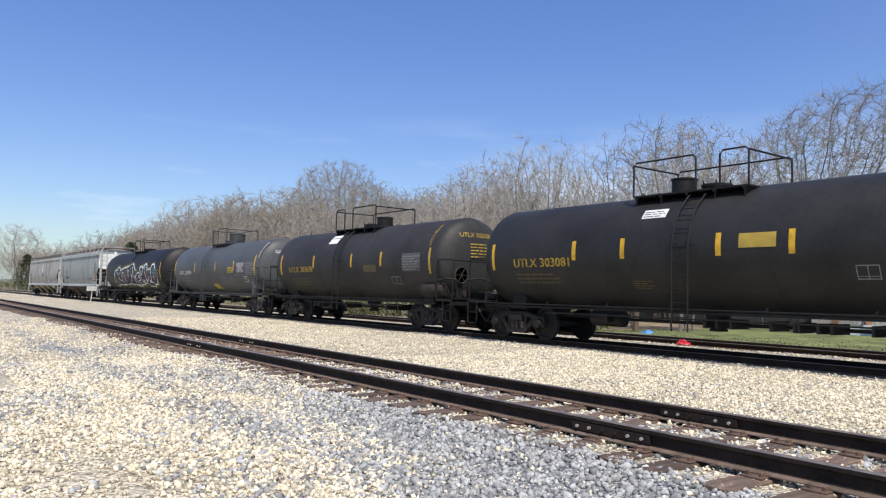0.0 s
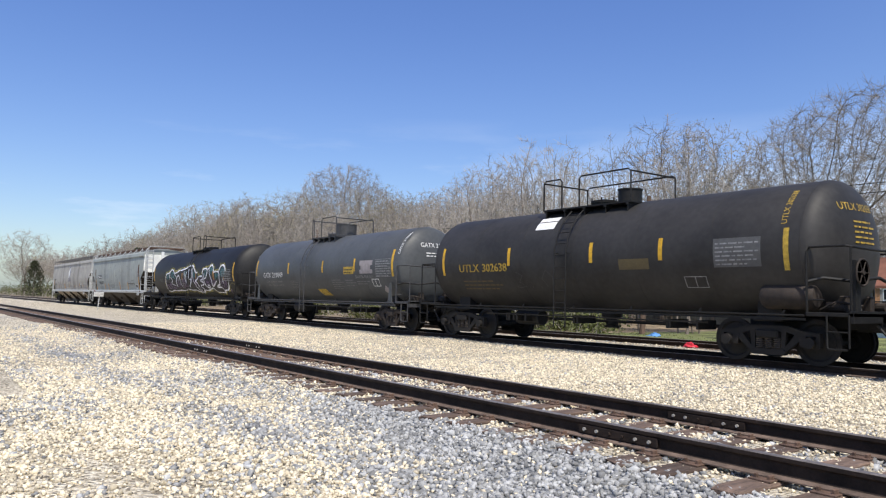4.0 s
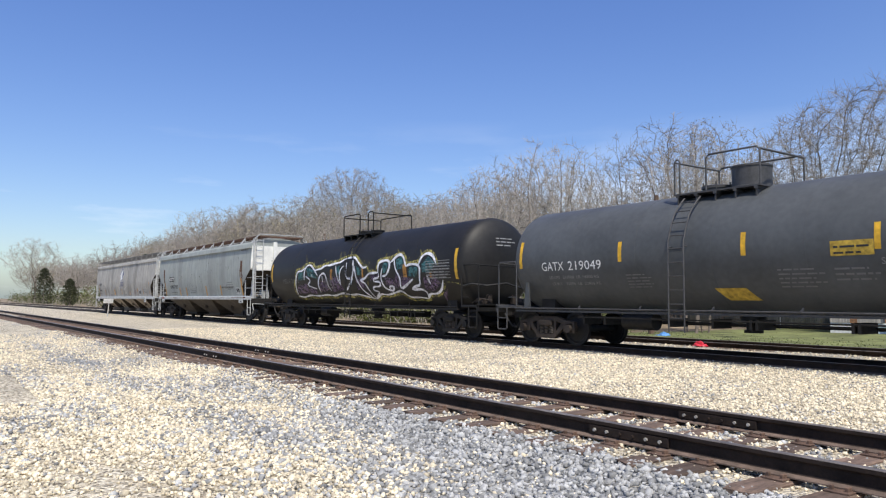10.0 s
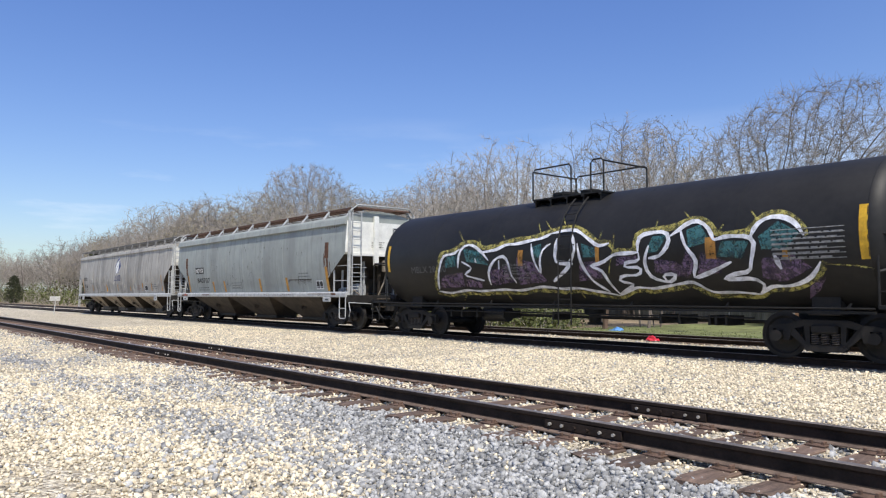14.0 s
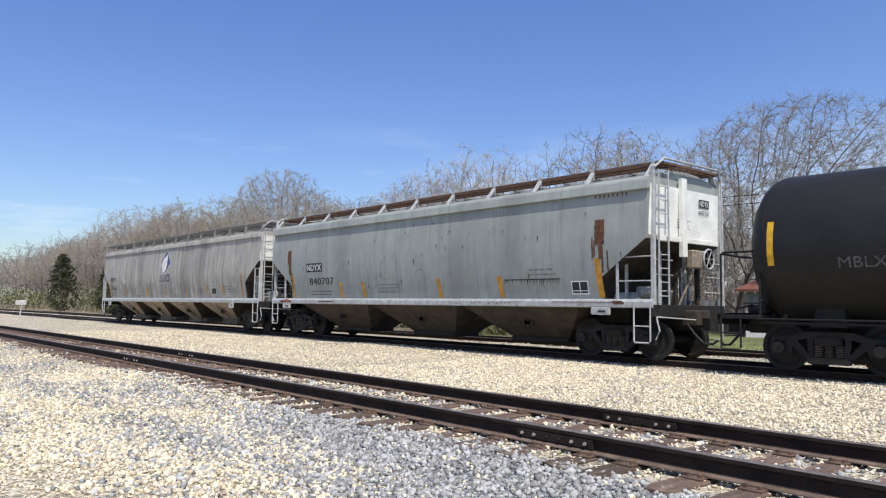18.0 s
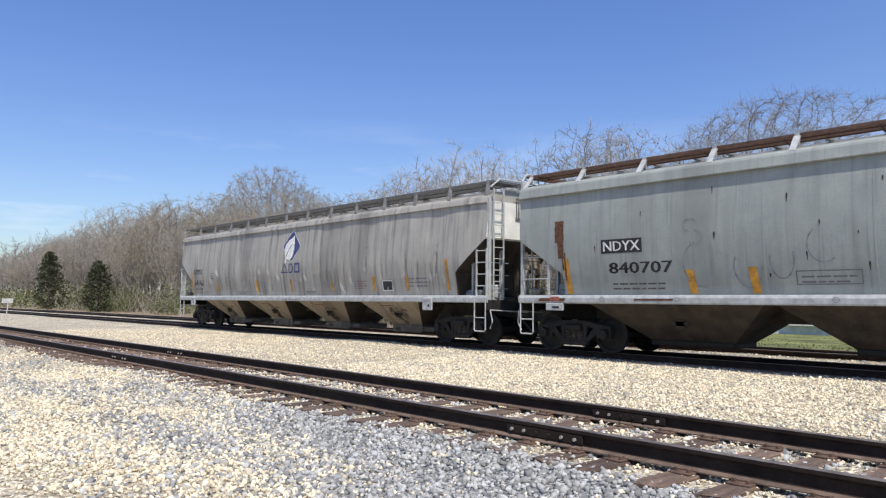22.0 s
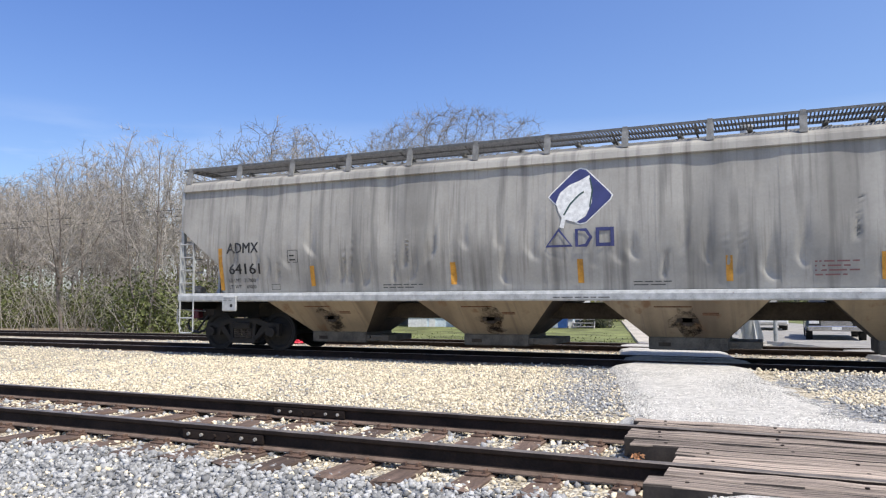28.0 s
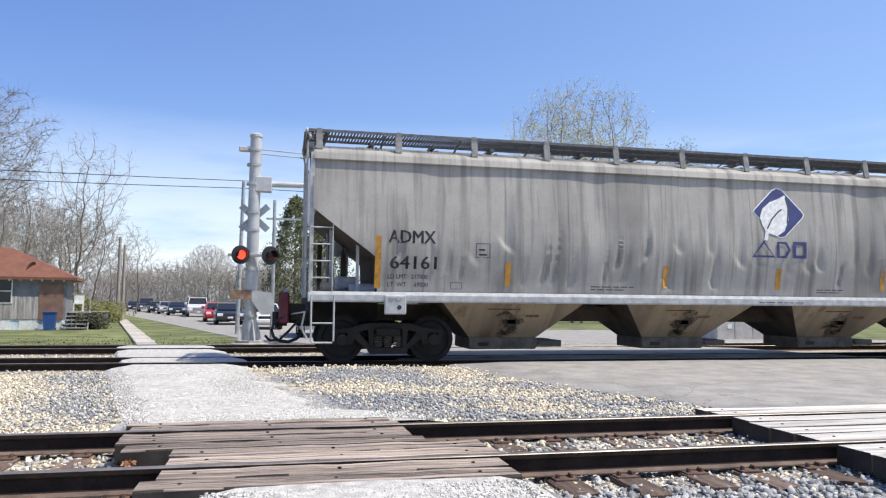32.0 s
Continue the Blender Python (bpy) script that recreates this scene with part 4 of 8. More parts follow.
        truck(c, s * trucks, tone)
    # handrail along the side
    for k in (-1, 1):
        m = M().cyl((-half - 0.1, k * (R + 0.03), 1.03), (half + 0.1, k * (R + 0.03), 1.03), 0.022, 6)
        m.box(-half - 0.1, half + 0.1, k * (R - 0.02) - 0.03, k * (R - 0.02) + 0.03, 0.93, 0.98)
        for i in range(7):
            x = -half + 0.4 + i * (2 * half - 0.8) / 6
            m.prism([(x - 0.04, 1.0), (x + 0.05, 1.0), (x + 0.10, 1.13), (x + 0.06, 1.13)], "y", k * (R + 0.01) - 0.012, k * (R + 0.01) + 0.012)
            m.box(x - 0.02, x + 0.02, min(k * 1.0, k * R), max(k * 1.0, k * R), 0.94, 0.98)
        part("side_handrail", m, steel, c, "long steel handrail along the sill", True)
    # pipes, rods and outlet underneath
    m = M().tube([(-trucks + 1.2, -0.55, 0.72), (trucks - 1.2, -0.55, 0.72)], 0.025)
    m.tube([(-trucks + 1.2, 0.4, 0.66), (trucks - 1.2, 0.4, 0.66)], 0.03)
    m.tube([(-trucks + 1.4, -1.2, 0.80), (trucks - 1.4, -1.2, 0.80)], 0.02)
    rng = random.Random(int(xc * 10))
    for i in range(10):
        x = rng.uniform(-trucks + 1.6, trucks - 1.6)
        m.box(x - 0.03, x + 0.03, -1.22, -0.5, 0.62, 0.84)
    part("brake_rigging", m, black_steel, c, "brake pipes and rods under the tank")
    m = M().lathe([(0.3, 0.02), (0.3, -0.12), (0.17, -0.16), (0.17, -0.34), (0.22, -0.36), (0.22, -0.42)], 16, "z")
    part("bottom_outlet", m, black_steel, c, smooth=True, at=pose(0.1, 0, lo))
    m = M().cyl((-0.5, 0, 0), (0.5, 0, 0), 0.22, 16).cyl((-0.55, 0, 0), (-0.5, 0, 0), 0.12, 12)
    part("air_reservoir", m, black_steel, c, smooth=True, at=pose(-trucks * 0.45, -0.75, 0.72))
    # top platform, railings, dome
    zt = cz + R
    wx0, wx1 = walk_x
    deck = M()
    for k in (-1, 1):
        deck.box(wx0, wx1, k * 0.72 - 0.24, k * 0.72 + 0.24, zt - 0.10, zt - 0.06)
    for i in range(5):
        x = wx0 + 0.1 + i * (wx1 - wx0 - 0.2) / 4
        deck.box(x - 0.04, x + 0.04, -0.98, 0.98, zt - 0.16, zt - 0.10)
        for k in (-1, 1):
            deck.prism([(k * 0.95, zt - 0.12), (k * 0.55, zt - 0.12), (k * 0.75, cz + math.sqrt(R * R - 0.5625) - 0.02), (k * 0.95, cz + math.sqrt(R * R - 0.9025) - 0.02)], "x", x - 0.015, x + 0.015)
    part("top_platform", deck, steel, c, "grated steel platform round the hatch")
    H = 0.80
    lad = ladder_x
    for k in (-1, 1):
        runs = [(wx0, gap[0]), (gap[1], wx1)] if k < 0 else [(wx0, wx1)]
        for a, b in runs:
            r = M()
            y = k * 0.94
            w = min(0.08, (b - a) / 3)
            p = [(a, y, zt - 0.1), (a, y, zt + H - w), (a + w, y, zt + H), (b - w, y, zt + H), (b, y, zt + H - w), (b, y, zt - 0.1)]
            r.tube(p, 0.024)
            if b - a > 3.5:
                r.cyl(((a + b) / 2, y, zt - 0.1), ((a + b) / 2, y, zt + H), 0.022, 8)
            part("railing", r, steel, c, smooth=True)
    for x in (wx0, wx1):
        r = M().tube([(x, -0.94, zt + H - 0.06), (x, 0.94, zt + H - 0.06)], 0.024)
        part("railing", r, steel, c, smooth=True)
    dx, dr, dh = dome
    d = M().lathe([(dr + 0.08, -0.12), (dr + 0.08, 0.02), (dr, 0.04), (dr, dh - 0.06), (dr + 0.02, dh - 0.05), (dr + 0.02, dh - 0.01), (dr - 0.05, dh), (0.05, dh + 0.02)], 24, "z")
    part("valve_dome", d, steel, c, "round steel valve housing on the tank", True, at=pose(dx, 0, zt))
    hz = M().lathe([(0.34, -0.08), (0.34, 0.10), (0.38, 0.10), (0.38, 0.16), (0.1, 0.22)], 20, "z")
    for i in range(6):
        a = i * 1.047
        hz.cyl((math.cos(a) * 0.36, math.sin(a) * 0.36, 0.05), (math.cos(a) * 0.36, math.sin(a) * 0.36, 0.24), 0.02, 6)
    part("manway", hz, steel, c, smooth=True, at=pose(dx - 0.95 if dx > (wx0 + wx1) / 2 else dx + 0.95, 0, zt))
    # ladder: straight below, bent to the tank above
    l = M()
    pts = [(-R - 0.13, 0.52), (-R - 0.13, cz + 0.25)] + [(-(R + 0.12) * math.cos(math.radians(a)), cz + (R + 0.12) * math.sin(math.radians(a))) for a in range(12, 56, 6)]
    for x in (lad - 0.22, lad + 0.22):
        l.tube([(x, *p) for p in pts], 0.02)
    dist, last = 0.0, pts[0]
    for a, b in zip(pts, pts[1:]):
        seg = math.hypot(b[0] - a[0], b[1] - a[1])
        k = 0.06
        while dist + (seg - 0) >= 0.33 and k:
            f = (0.33 - dist) / seg if seg else 1
            a = (a[0] + (b[0] - a[0]) * f, a[1] + (b[1] - a[1]) * f)
            seg = math.hypot(b[0] - a[0], b[1] - a[1])
            l.cyl((lad - 0.22, *a), (lad + 0.22, *a), 0.014, 6)
            dist = 0.0
        dist += seg
    for x in (lad - 0.22, lad + 0.22):
        for z in (1.0, cz + 0.1):
            l.cyl((x, -R - 0.13, z), (x, -math.sqrt(max(R * R - (z - cz) ** 2, 0)) + 0.02, z), 0.014, 6)
    part("ladder", l, steel, c, "steel ladder up the tank side", True)
    return c, tank


def end_hose(parent, half, R, s=1):
    m = M().tube([(s * (half + 0.1), -1.42, 1.72), (s * (half + 0.35), -1.25, 1.80), (s * (half + 0.75), -0.9, 1.74), (s * (half + 1.0), -0.3, 1.82), (s * (half + 1.02), 0.4, 1.66)], 0.035)
    part("handhold", m, hose, parent, "black curved handhold across the head", True)


# car A: black, yellow marks
c, k = tank_car("glossy black tank car with yellow lettering and reflectors", 100.75, 6.9, 1.52, 2.45, tank_black, 6.0, (-1.77, 1.46), 0.15, (-0.90, 0.32, 0.42), iron, (0.08, 0.73))
S = tank_side(1.52, 2.45)
rng = random.Random(3)
decal("lettering", S, [words("UTLX", -5.72, 2.10, 0.25, 0.95, 0.012), words("303081", -4.62, 2.10, 0.25, 1.12, 0.012)], dull_yellow, c, "yellow stencilled car number")
decal("reflector", S, [rect(-6.72, 2.02, -6.60, 2.82)], yellow, c)
for x in (-3.32, -1.66, 1.06, 2.76):
    decal("reflector", S, [rect(x - 0.07, 2.26, x + 0.07, 2.78)], yellow, c)
decal("panel", S, [rect(1.56, 2.42, 2.42, 2.74)], mat("flat_yellow_panel", (0.44, 0.31, 0.05), 0.6, var=0.1, scale=4), c, "plain yellow warning panel")
decal("reflector", S, [rect(6.60, 2.02, 6.72, 2.82)], yellow, c)
decal("small_lettering", S, bars(-5.68, 1.60, -3.9, 1.98, 3, rng), mat("faded_ochre", (0.10, 0.07, 0.02), 0.6), c)
decal("small_lettering", S, bars(-1.45, 1.45, -0.85, 1.72, 4, rng), mat("worn_ochre", (0.15, 0.105, 0.03), 0.6), c)
decal("decal_box", S, frame_box(3.98, 1.70, 4.42, 2.0, 0.02) + [rect(3.98, 1.76, 4.42, 1.775, 1)], dim_white, c)
decal("label_plate", S, [rect(-1.24, 3.30, -0.52, 3.58)], white, c, "white notice plate")
decal("plate_print", tank_side(1.52, 2.45, 0.010), bars(-1.2, 3.34, -0.56, 3.56, 3, rng), ink, c)
end_hose(c, 6.9, 1.52)

# car B: black, yellow marks, duller
c, k = tank_car("scuffed black tank car with yellow lettering", 84.65, 6.35, 1.52, 2.45, tank_dull, 5.4, (-1.73, 1.53), -0.35, (0.73, 0.33, 0.42), iron, (-0.99, -0.31))
S = tank_side(1.52, 2.45)
decal("lettering", S, [words("UTLX", -5.08, 2.10, 0.25, 1.0, 0.012), words("302638", -3.90, 2.10, 0.25, 1.15, 0.012)], dull_yellow, c, "yellow stencilled car number")
decal("reflector", S, [rect(-6.02, 2.0, -5.90, 2.92)], yellow, c)
for x in (-2.64, 0.66, 2.9):
    decal("reflector", S, [rect(x - 0.06, 2.26, x + 0.06, 2.8)], yellow, c)
decal("reflector", S, [rect(6.0, 1.95, 6.12, 2.85)], dull_yellow, c)
decal("label_plate", S, [rect(-1.75, 3.34, -0.98, 3.62), rect(-1.75, 3.66, -0.98, 3.84)], white, c, "white notice plate")
decal("panel", S, [rect(1.6, 2.05, 2.55, 2.32)], mat("faded_brown_panel", (0.10, 0.075, 0.03), 0.6), c, "faded brown panel")
decal("panel", S, [rect(4.35, 2.05, 5.5, 2.7)] , mat("worn_grey_panel", (0.085, 0.085, 0.085), 0.6), c, "worn grey data panel")
decal("small_lettering", S, bars(4.4, 2.1, 5.45, 2.66, 6, rng), dim_white, c)
decal("decal_box", S, frame_box(3.5, 1.55, 4.1, 1.85, 0.02), dim_white, c)
decal("small_lettering", S, bars(-5.0, 1.5, -3.1, 1.9, 3, rng), mat("faded_ochre", (0.09, 0.06, 0.02), 0.6), c)
decal("paint_scrawl", S, [stroke([(-2.45, 1.55), (-2.35, 2.05), (-2.1, 1.95), (-2.3, 1.75), (-2.05, 1.6), (-2.4, 1.55)], 0.02), stroke([(-1.8, 1.55), (-1.6, 2.05), (-1.4, 1.55)], 0.02), stroke([(-1.15, 1.6), (-1.3, 1.85), (-1.1, 2.1), (-0.85, 1.9), (-0.95, 1.62)], 0.02)], mat("dim_scrawl", (0.05, 0.05, 0.05), 0.6), c)
Hd = tank_head(1.52, 2.45, 6.35, 0.62)
decal("head_lettering", Hd, [words("UTLX 302638", -0.75, 3.25, 0.16, 1.3)] + bars(-0.4, 2.55, 0.5, 3.1, 5, rng), dull_yellow, c)
decal("side_lettering", S, [([(6.05 - (p[1] - 0), 2.95 + p[0]) for p in w[0]], w[1]) for w in [words("UTLX 302638", 0, 0, 0.13, 0.95)]], dull_yellow, c)
m = M().lathe([(0.05, -0.62), (0.22, -0.58), (0.27, -0.5), (0.27, 0.5), (0.22, 0.58), (0.05, 0.62)], 20, "x")
part("air_reservoir", m, iron_brown, c, "dusty brown air tank", True, at=pose(5.95, -1.15, 1.42))
m = M().lathe([(0.26, -0.02), (0.29, 0.0), (0.26, 0.02), (0.24, 0.0), (0.26, -0.02)], 24, "x")
for i in range(6):
    m.cyl((0, 0, 0), (0, 0.25 * math.cos(i * 1.047), 0.25 * math.sin(i * 1.047)), 0.012, 5)
m.cyl((-0.12, 0, 0), (0.03, 0, 0), 0.05, 10)
part("brake_wheel", m, iron_brown, c, "rusty spoked hand brake wheel", True, at=pose(7.42, -1.15, 1.9))
part("brake_stand", M().box(7.26, 7.34, -1.25, -1.05, 1.08, 2.15, 0.01), black_steel, c)
end_hose(c, 6.35, 1.52)

# car C: dark grey, white lettering
c, k = tank_car("dark blue-grey tank car with white lettering and yellow panels", 68.95, 6.62, 1.52, 2.45, tank_grey, 5.85, (-1.38, 0.92), -0.85, (0.14, 0.46, 0.55), iron_brown, (-1.23, -0.48), rail_mat=mat("dark_grey_steel", (0.05, 0.05, 0.052), 0.6, var=0.25, scale=7, rust=0.1))
S = tank_side(1.52, 2.45)
decal("lettering", S, [words("GATX", -5.60, 2.10, 0.25, 0.88), words("219049", -4.55, 2.10, 0.25, 1.22)], white, c, "white stencilled car number")
for z, row in ((1.86, (("LD LMT", -5.35, 0.42), ("213500", -4.82, 0.42), ("LB", -4.30, 0.14), ("96800", -4.06, 0.36), ("KG", -3.64, 0.16))), (1.66, (("LT WT", -5.30, 0.38), ("72500", -4.76, 0.36), ("LB", -4.30, 0.14), ("32900", -4.06, 0.36), ("KG", -3.64, 0.16)))):
    for word, u, w in row:
        decal("small_lettering", S, [words(word, u, z, 0.085, w)], dim_white, c)
decal("reflector", S, [rect(-6.55, 2.2, -6.43, 3.0)], yellow, c)
for x in (-2.68, 0.82, 3.62):
    decal("reflector", S, [rect(x - 0.06, 2.26, x + 0.06, 2.78)], yellow, c)
decal("reflector", S, [rect(6.42, 2.02, 6.56, 3.05)], yellow, c)
decal("panel", S, [rect(2.72, 2.16, 3.55, 2.46)], dull_yellow, c, "yellow emergency panel")
decal("panel_lettering", tank_side(1.52, 2.45, 0.009), bars(2.78, 2.20, 3.5, 2.44, 2, rng), ink, c)
decal("panel", S, [rect(0.15, 1.12, 0.95, 1.5, 4, -0.25)], dull_yellow, c, "slanting yellow panel")
decal("patch", S, [rect(4.05, 2.48, 5.05, 2.68), rect(4.15, 2.32, 4.9, 2.48), rect(4.05, 2.16, 5.05, 2.32)], pale_patch, c, "pale painted-out patch")
rows = [rect(5.28, 2.02 + i * 0.095, 6.38, 2.035 + i * 0.095, 1) for i in range(8)] + bars(5.3, 2.04, 6.36, 2.7, 7, rng)
decal("data_panel", S, rows + [rect(5.28, 2.02, 5.295, 2.7), rect(6.365, 2.02, 6.38, 2.7)], dim_white, c, "stencilled test data panel")
decal("stencil", S, [words("SR-8754 FRA AIP", 3.66, 1.97, 0.13, 1.36)], dim_white, c)
decal("decal_box", S, frame_box(4.9, 1.62, 5.42, 1.94, 0.025), white, c)
for u0, v0, u1, v1, r in ((-2.55, 1.55, -1.75, 1.98, 5), (1.55, 1.5, 2.55, 2.0, 5), (2.75, 1.65, 3.6, 2.0, 3), (3.7, 1.72, 4.7, 1.92, 2)):
    decal("small_lettering", S, bars(u0, v0, u1, v1, r, rng), mat("faint_white_stencil", (0.14, 0.14, 0.145), 0.6), c)
decal("side_lettering", S, [([(6.95 - p[1], 2.85 + p[0]) for p in w[0]], w[1]) for w in [words("GATX 219049", 0, 0, 0.14, 1.05)]], white, c)
Hd = tank_head(1.52, 2.45, 6.62, 0.62)
decal("head_lettering", Hd, [words("GATX 219049", -0.65, 3.15, 0.17, 1.3)] + bars(-0.45, 2.8, 0.6, 3.02, 2, rng), white, c)
for u, surf, w in ((5.75, S, 0.24), (0.75, Hd, 0.22)):
    v = 1.42
    decal("placard", surf, [([(u - w, v), (u, v - w), (u + w, v), (u, v + w)], [(0, 1, 2, 3)])], pale_patch, c, "diamond placard holder")
end_hose(c, 6.62, 1.52)

# car G: black with sprayed lettering shapes
c, k = tank_car("matt black tank car with large sprayed coloured shapes", 51.5, 7.85, 1.60, 2.50, tank_matt, 6.8, (-1.36, 1.2), 0.52, (0.0, 0.28, 0.16), iron, (0.08, 0.77))
S = tank_side(1.60, 2.50)


SPRAY = {"yellow": (sprayed("yellow_spray", (0.46, 0.41, 0.12), 0.52), 0.009), "white": (sprayed("white_spray", (0.70, 0.71, 0.76), 0.28), 0.014), "teal": (sprayed("teal_spray", (0.04, 0.135, 0.145), 0.44), 0.006), "purple": (sprayed("purple_spray", (0.13, 0.085, 0.15), 0.47), 0.007), "orange": (sprayed("orange_spray", (0.36, 0.17, 0.03), 0.36), 0.011)}


def finely(pts, closed=False):
    out = []
    for a, b in zip(pts, pts[1:] + pts[:1] if closed else pts[1:]):
        n = max(1, int(math.dist(a, b) / 0.14))
        out += [(a[0] + (b[0] - a[0]) * i / n, a[1] + (b[1] - a[1]) * i / n) for i in range(n)]
    return out if closed else out + [pts[-1]]


def spray_line(car, tone, wide, *pts):
    """One pass of the can: a band that swells and thins."""
    paint, off = SPRAY[tone]
    pts = finely(list(pts))
    for k in range(1):
        pts = [pts[0]] + [((p[0] + q[0] * 2 + r[0]) / 4, (p[1] + q[1] * 2 + r[1]) / 4) for p, q, r in zip(pts, pts[1:], pts[2:])] + [pts[-1]]
    v, f = stroke(pts, wide)
    n = len(pts)
    for i in range(n):
        k = (0.75 + 0.5 * abs(math.sin(i * 0.55 + pts[0][0] * 7))) * (0.45 if i in (0, n - 1) and n > 2 else 1)
        for j in (2 * i, 2 * i + 1):
            v[j] = (pts[i][0] + (v[j][0] - pts[i][0]) * k, pts[i][1] + (v[j][1] - pts[i][1]) * k)
    decal("sprayed_line", tank_side(1.60, 2.50, off), [(v, f)], paint, car)


def spray_field(car, tone, *pts):
    paint, off = SPRAY[tone]
    ring = finely(list(pts), True)
    mid = (sum(p[0] for p in pts) / len(pts), sum(p[1] for p in pts) / len(pts))
    n = len(ring)
    half_way = [((p[0] + mid[0]) / 2, (p[1] + mid[1]) / 2) for p in ring]
    decal("sprayed_field", tank_side(1.60, 2.50, off), [(ring + half_way + [mid], [(i, (i + 1) % n, n + (i + 1) % n, n + i) for i in range(n)] + [(n + i, n + (i + 1) % n, 2 * n) for i in range(n)])], paint, car)


spray_field(c, "teal", (-4.53, 2.50), (-3.99, 2.51), (-4.03, 2.19), (-4.64, 2.14))
spray_field(c, "teal", (-3.72, 2.72), (-2.92, 2.59), (-2.59, 2.17), (-3.55, 2.31))
spray_field(c, "teal", (4.04, 2.76), (4.38, 2.86), (4.64, 2.47), (4.09, 2.35))
spray_field(c, "teal", (5.73, 2.50), (6.15, 2.80), (6.58, 2.54), (6.33, 2.23), (5.79, 2.23))
spray_field(c, "teal", (3.15, 2.67), (3.54, 2.67), (3.26, 2.29), (2.93, 2.30))
spray_field(c, "teal", (-0.78, 2.62), (-0.44, 2.69), (-0.44, 2.31), (-0.71, 2.27))
spray_field(c, "teal", (4.90, 2.46), (5.53, 2.43), (5.35, 2.06), (4.77, 2.13))
spray_field(c, "teal", (0.97, 2.62), (1.44, 2.47), (1.42, 2.25), (1.03, 2.26))
spray_field(c, "purple", (-4.81, 1.90), (-3.81, 1.98), (-3.94, 1.49), (-5.19, 1.46))
spray_field(c, "purple", (-2.54, 2.05), (-1.84, 2.13), (-1.66, 1.64), (-2.69, 1.50))
spray_field(c, "purple", (-1.40, 2.35), (-0.78, 2.18), (-0.38, 1.62), (-1.51, 1.53))
spray_field(c, "purple", (2.08, 2.22), (2.67, 2.23), (2.65, 2.12), (2.02, 2.00))
spray_field(c, "purple", (0.89, 2.13), (1.51, 2.15), (1.53, 1.69), (0.72, 1.61))
spray_field(c, "purple", (3.16, 2.14), (3.79, 2.04), (3.99, 1.64), (3.10, 1.81))
spray_field(c, "purple", (4.39, 2.24), (5.00, 2.00), (4.75, 1.74), (4.22, 1.75))
spray_field(c, "purple", (5.76, 2.05), (6.46, 2.09), (6.76, 1.81), (6.12, 1.49), (5.70, 1.61))
spray_field(c, "purple", (6.63, 1.44), (6.98, 1.59), (6.77, 1.27), (6.47, 1.01))
spray_field(c, "purple", (-3.75, 1.78), (-3.03, 1.66), (-3.19, 1.44), (-3.88, 1.49))
spray_field(c, "purple", (4.03, 2.30), (4.21, 2.06), (4.01, 1.69), (3.82, 1.89))
spray_field(c, "orange", (-1.31, 2.55), (-1.12, 2.55), (-1.18, 2.11), (-1.37, 2.11))
spray_field(c, "orange", (1.44, 2.60), (1.57, 2.59), (1.53, 2.11), (1.41, 2.12))
spray_field(c, "orange", (4.51, 2.56), (4.76, 2.55), (4.75, 2.08), (4.50, 2.09))
spray_field(c, "orange", (6.22, 2.23), (6.33, 2.20), (6.32, 1.99), (6.21, 2.05))
spray_line(c, "yellow", 0.130, (-5.45, 1.33), (-5.09, 1.97), (-4.77, 2.62), (-4.14, 2.68), (-3.95, 2.75), (-3.69, 2.93), (-3.23, 2.89), (-2.81, 2.69), (-2.18, 2.70), (-1.86, 2.83), (-0.96, 2.88), (-0.44, 2.92), (-0.12, 3.05), (0.74, 3.10), (1.20, 2.84), (1.55, 2.59), (1.90, 2.64), (2.01, 2.41))
spray_line(c, "yellow", 0.130, (2.01, 2.38), (2.67, 2.35), (2.66, 2.76), (3.05, 2.84), (3.60, 2.84), (3.83, 2.84), (4.00, 2.99), (4.30, 3.05), (4.63, 2.84), (4.79, 2.60), (5.53, 2.60), (5.67, 2.87), (6.00, 3.00), (6.35, 2.93), (6.61, 2.74), (6.74, 2.47))
spray_line(c, "yellow", 0.130, (-5.49, 1.24), (-4.98, 1.10), (-4.00, 1.24), (-3.42, 1.18), (-2.29, 1.26), (-1.70, 1.21), (-0.83, 1.35), (-0.13, 1.25), (0.52, 1.30), (1.03, 1.18), (1.71, 1.00), (2.41, 1.33), (2.85, 1.24), (3.47, 1.36), (3.99, 1.45), (4.37, 1.09), (4.97, 1.13), (5.46, 1.05), (5.81, 1.33), (6.19, 1.31), (6.58, 1.42), (6.87, 1.66), (7.02, 1.94))
spray_line(c, "yellow", 0.034, (-3.72, 2.93), (-4.14, 3.35))
spray_line(c, "yellow", 0.034, (-2.84, 2.69), (-3.03, 3.01))
spray_line(c, "yellow", 0.034, (-1.83, 2.83), (-2.05, 3.11))
spray_line(c, "yellow", 0.034, (-0.44, 2.90), (-0.68, 3.30))
spray_line(c, "yellow", 0.034, (-0.12, 3.05), (-0.43, 3.36))
spray_line(c, "yellow", 0.034, (0.39, 3.07), (0.16, 3.48))
spray_line(c, "yellow", 0.034, (1.55, 2.59), (1.63, 2.91))
spray_line(c, "yellow", 0.034, (2.02, 2.49), (2.01, 2.81))
spray_line(c, "yellow", 0.034, (3.21, 2.85), (3.24, 3.05))
spray_line(c, "yellow", 0.034, (4.13, 3.00), (3.92, 3.21))
spray_line(c, "yellow", 0.034, (4.79, 2.60), (4.95, 2.82))
spray_line(c, "yellow", 0.034, (5.70, 2.88), (5.55, 3.07))
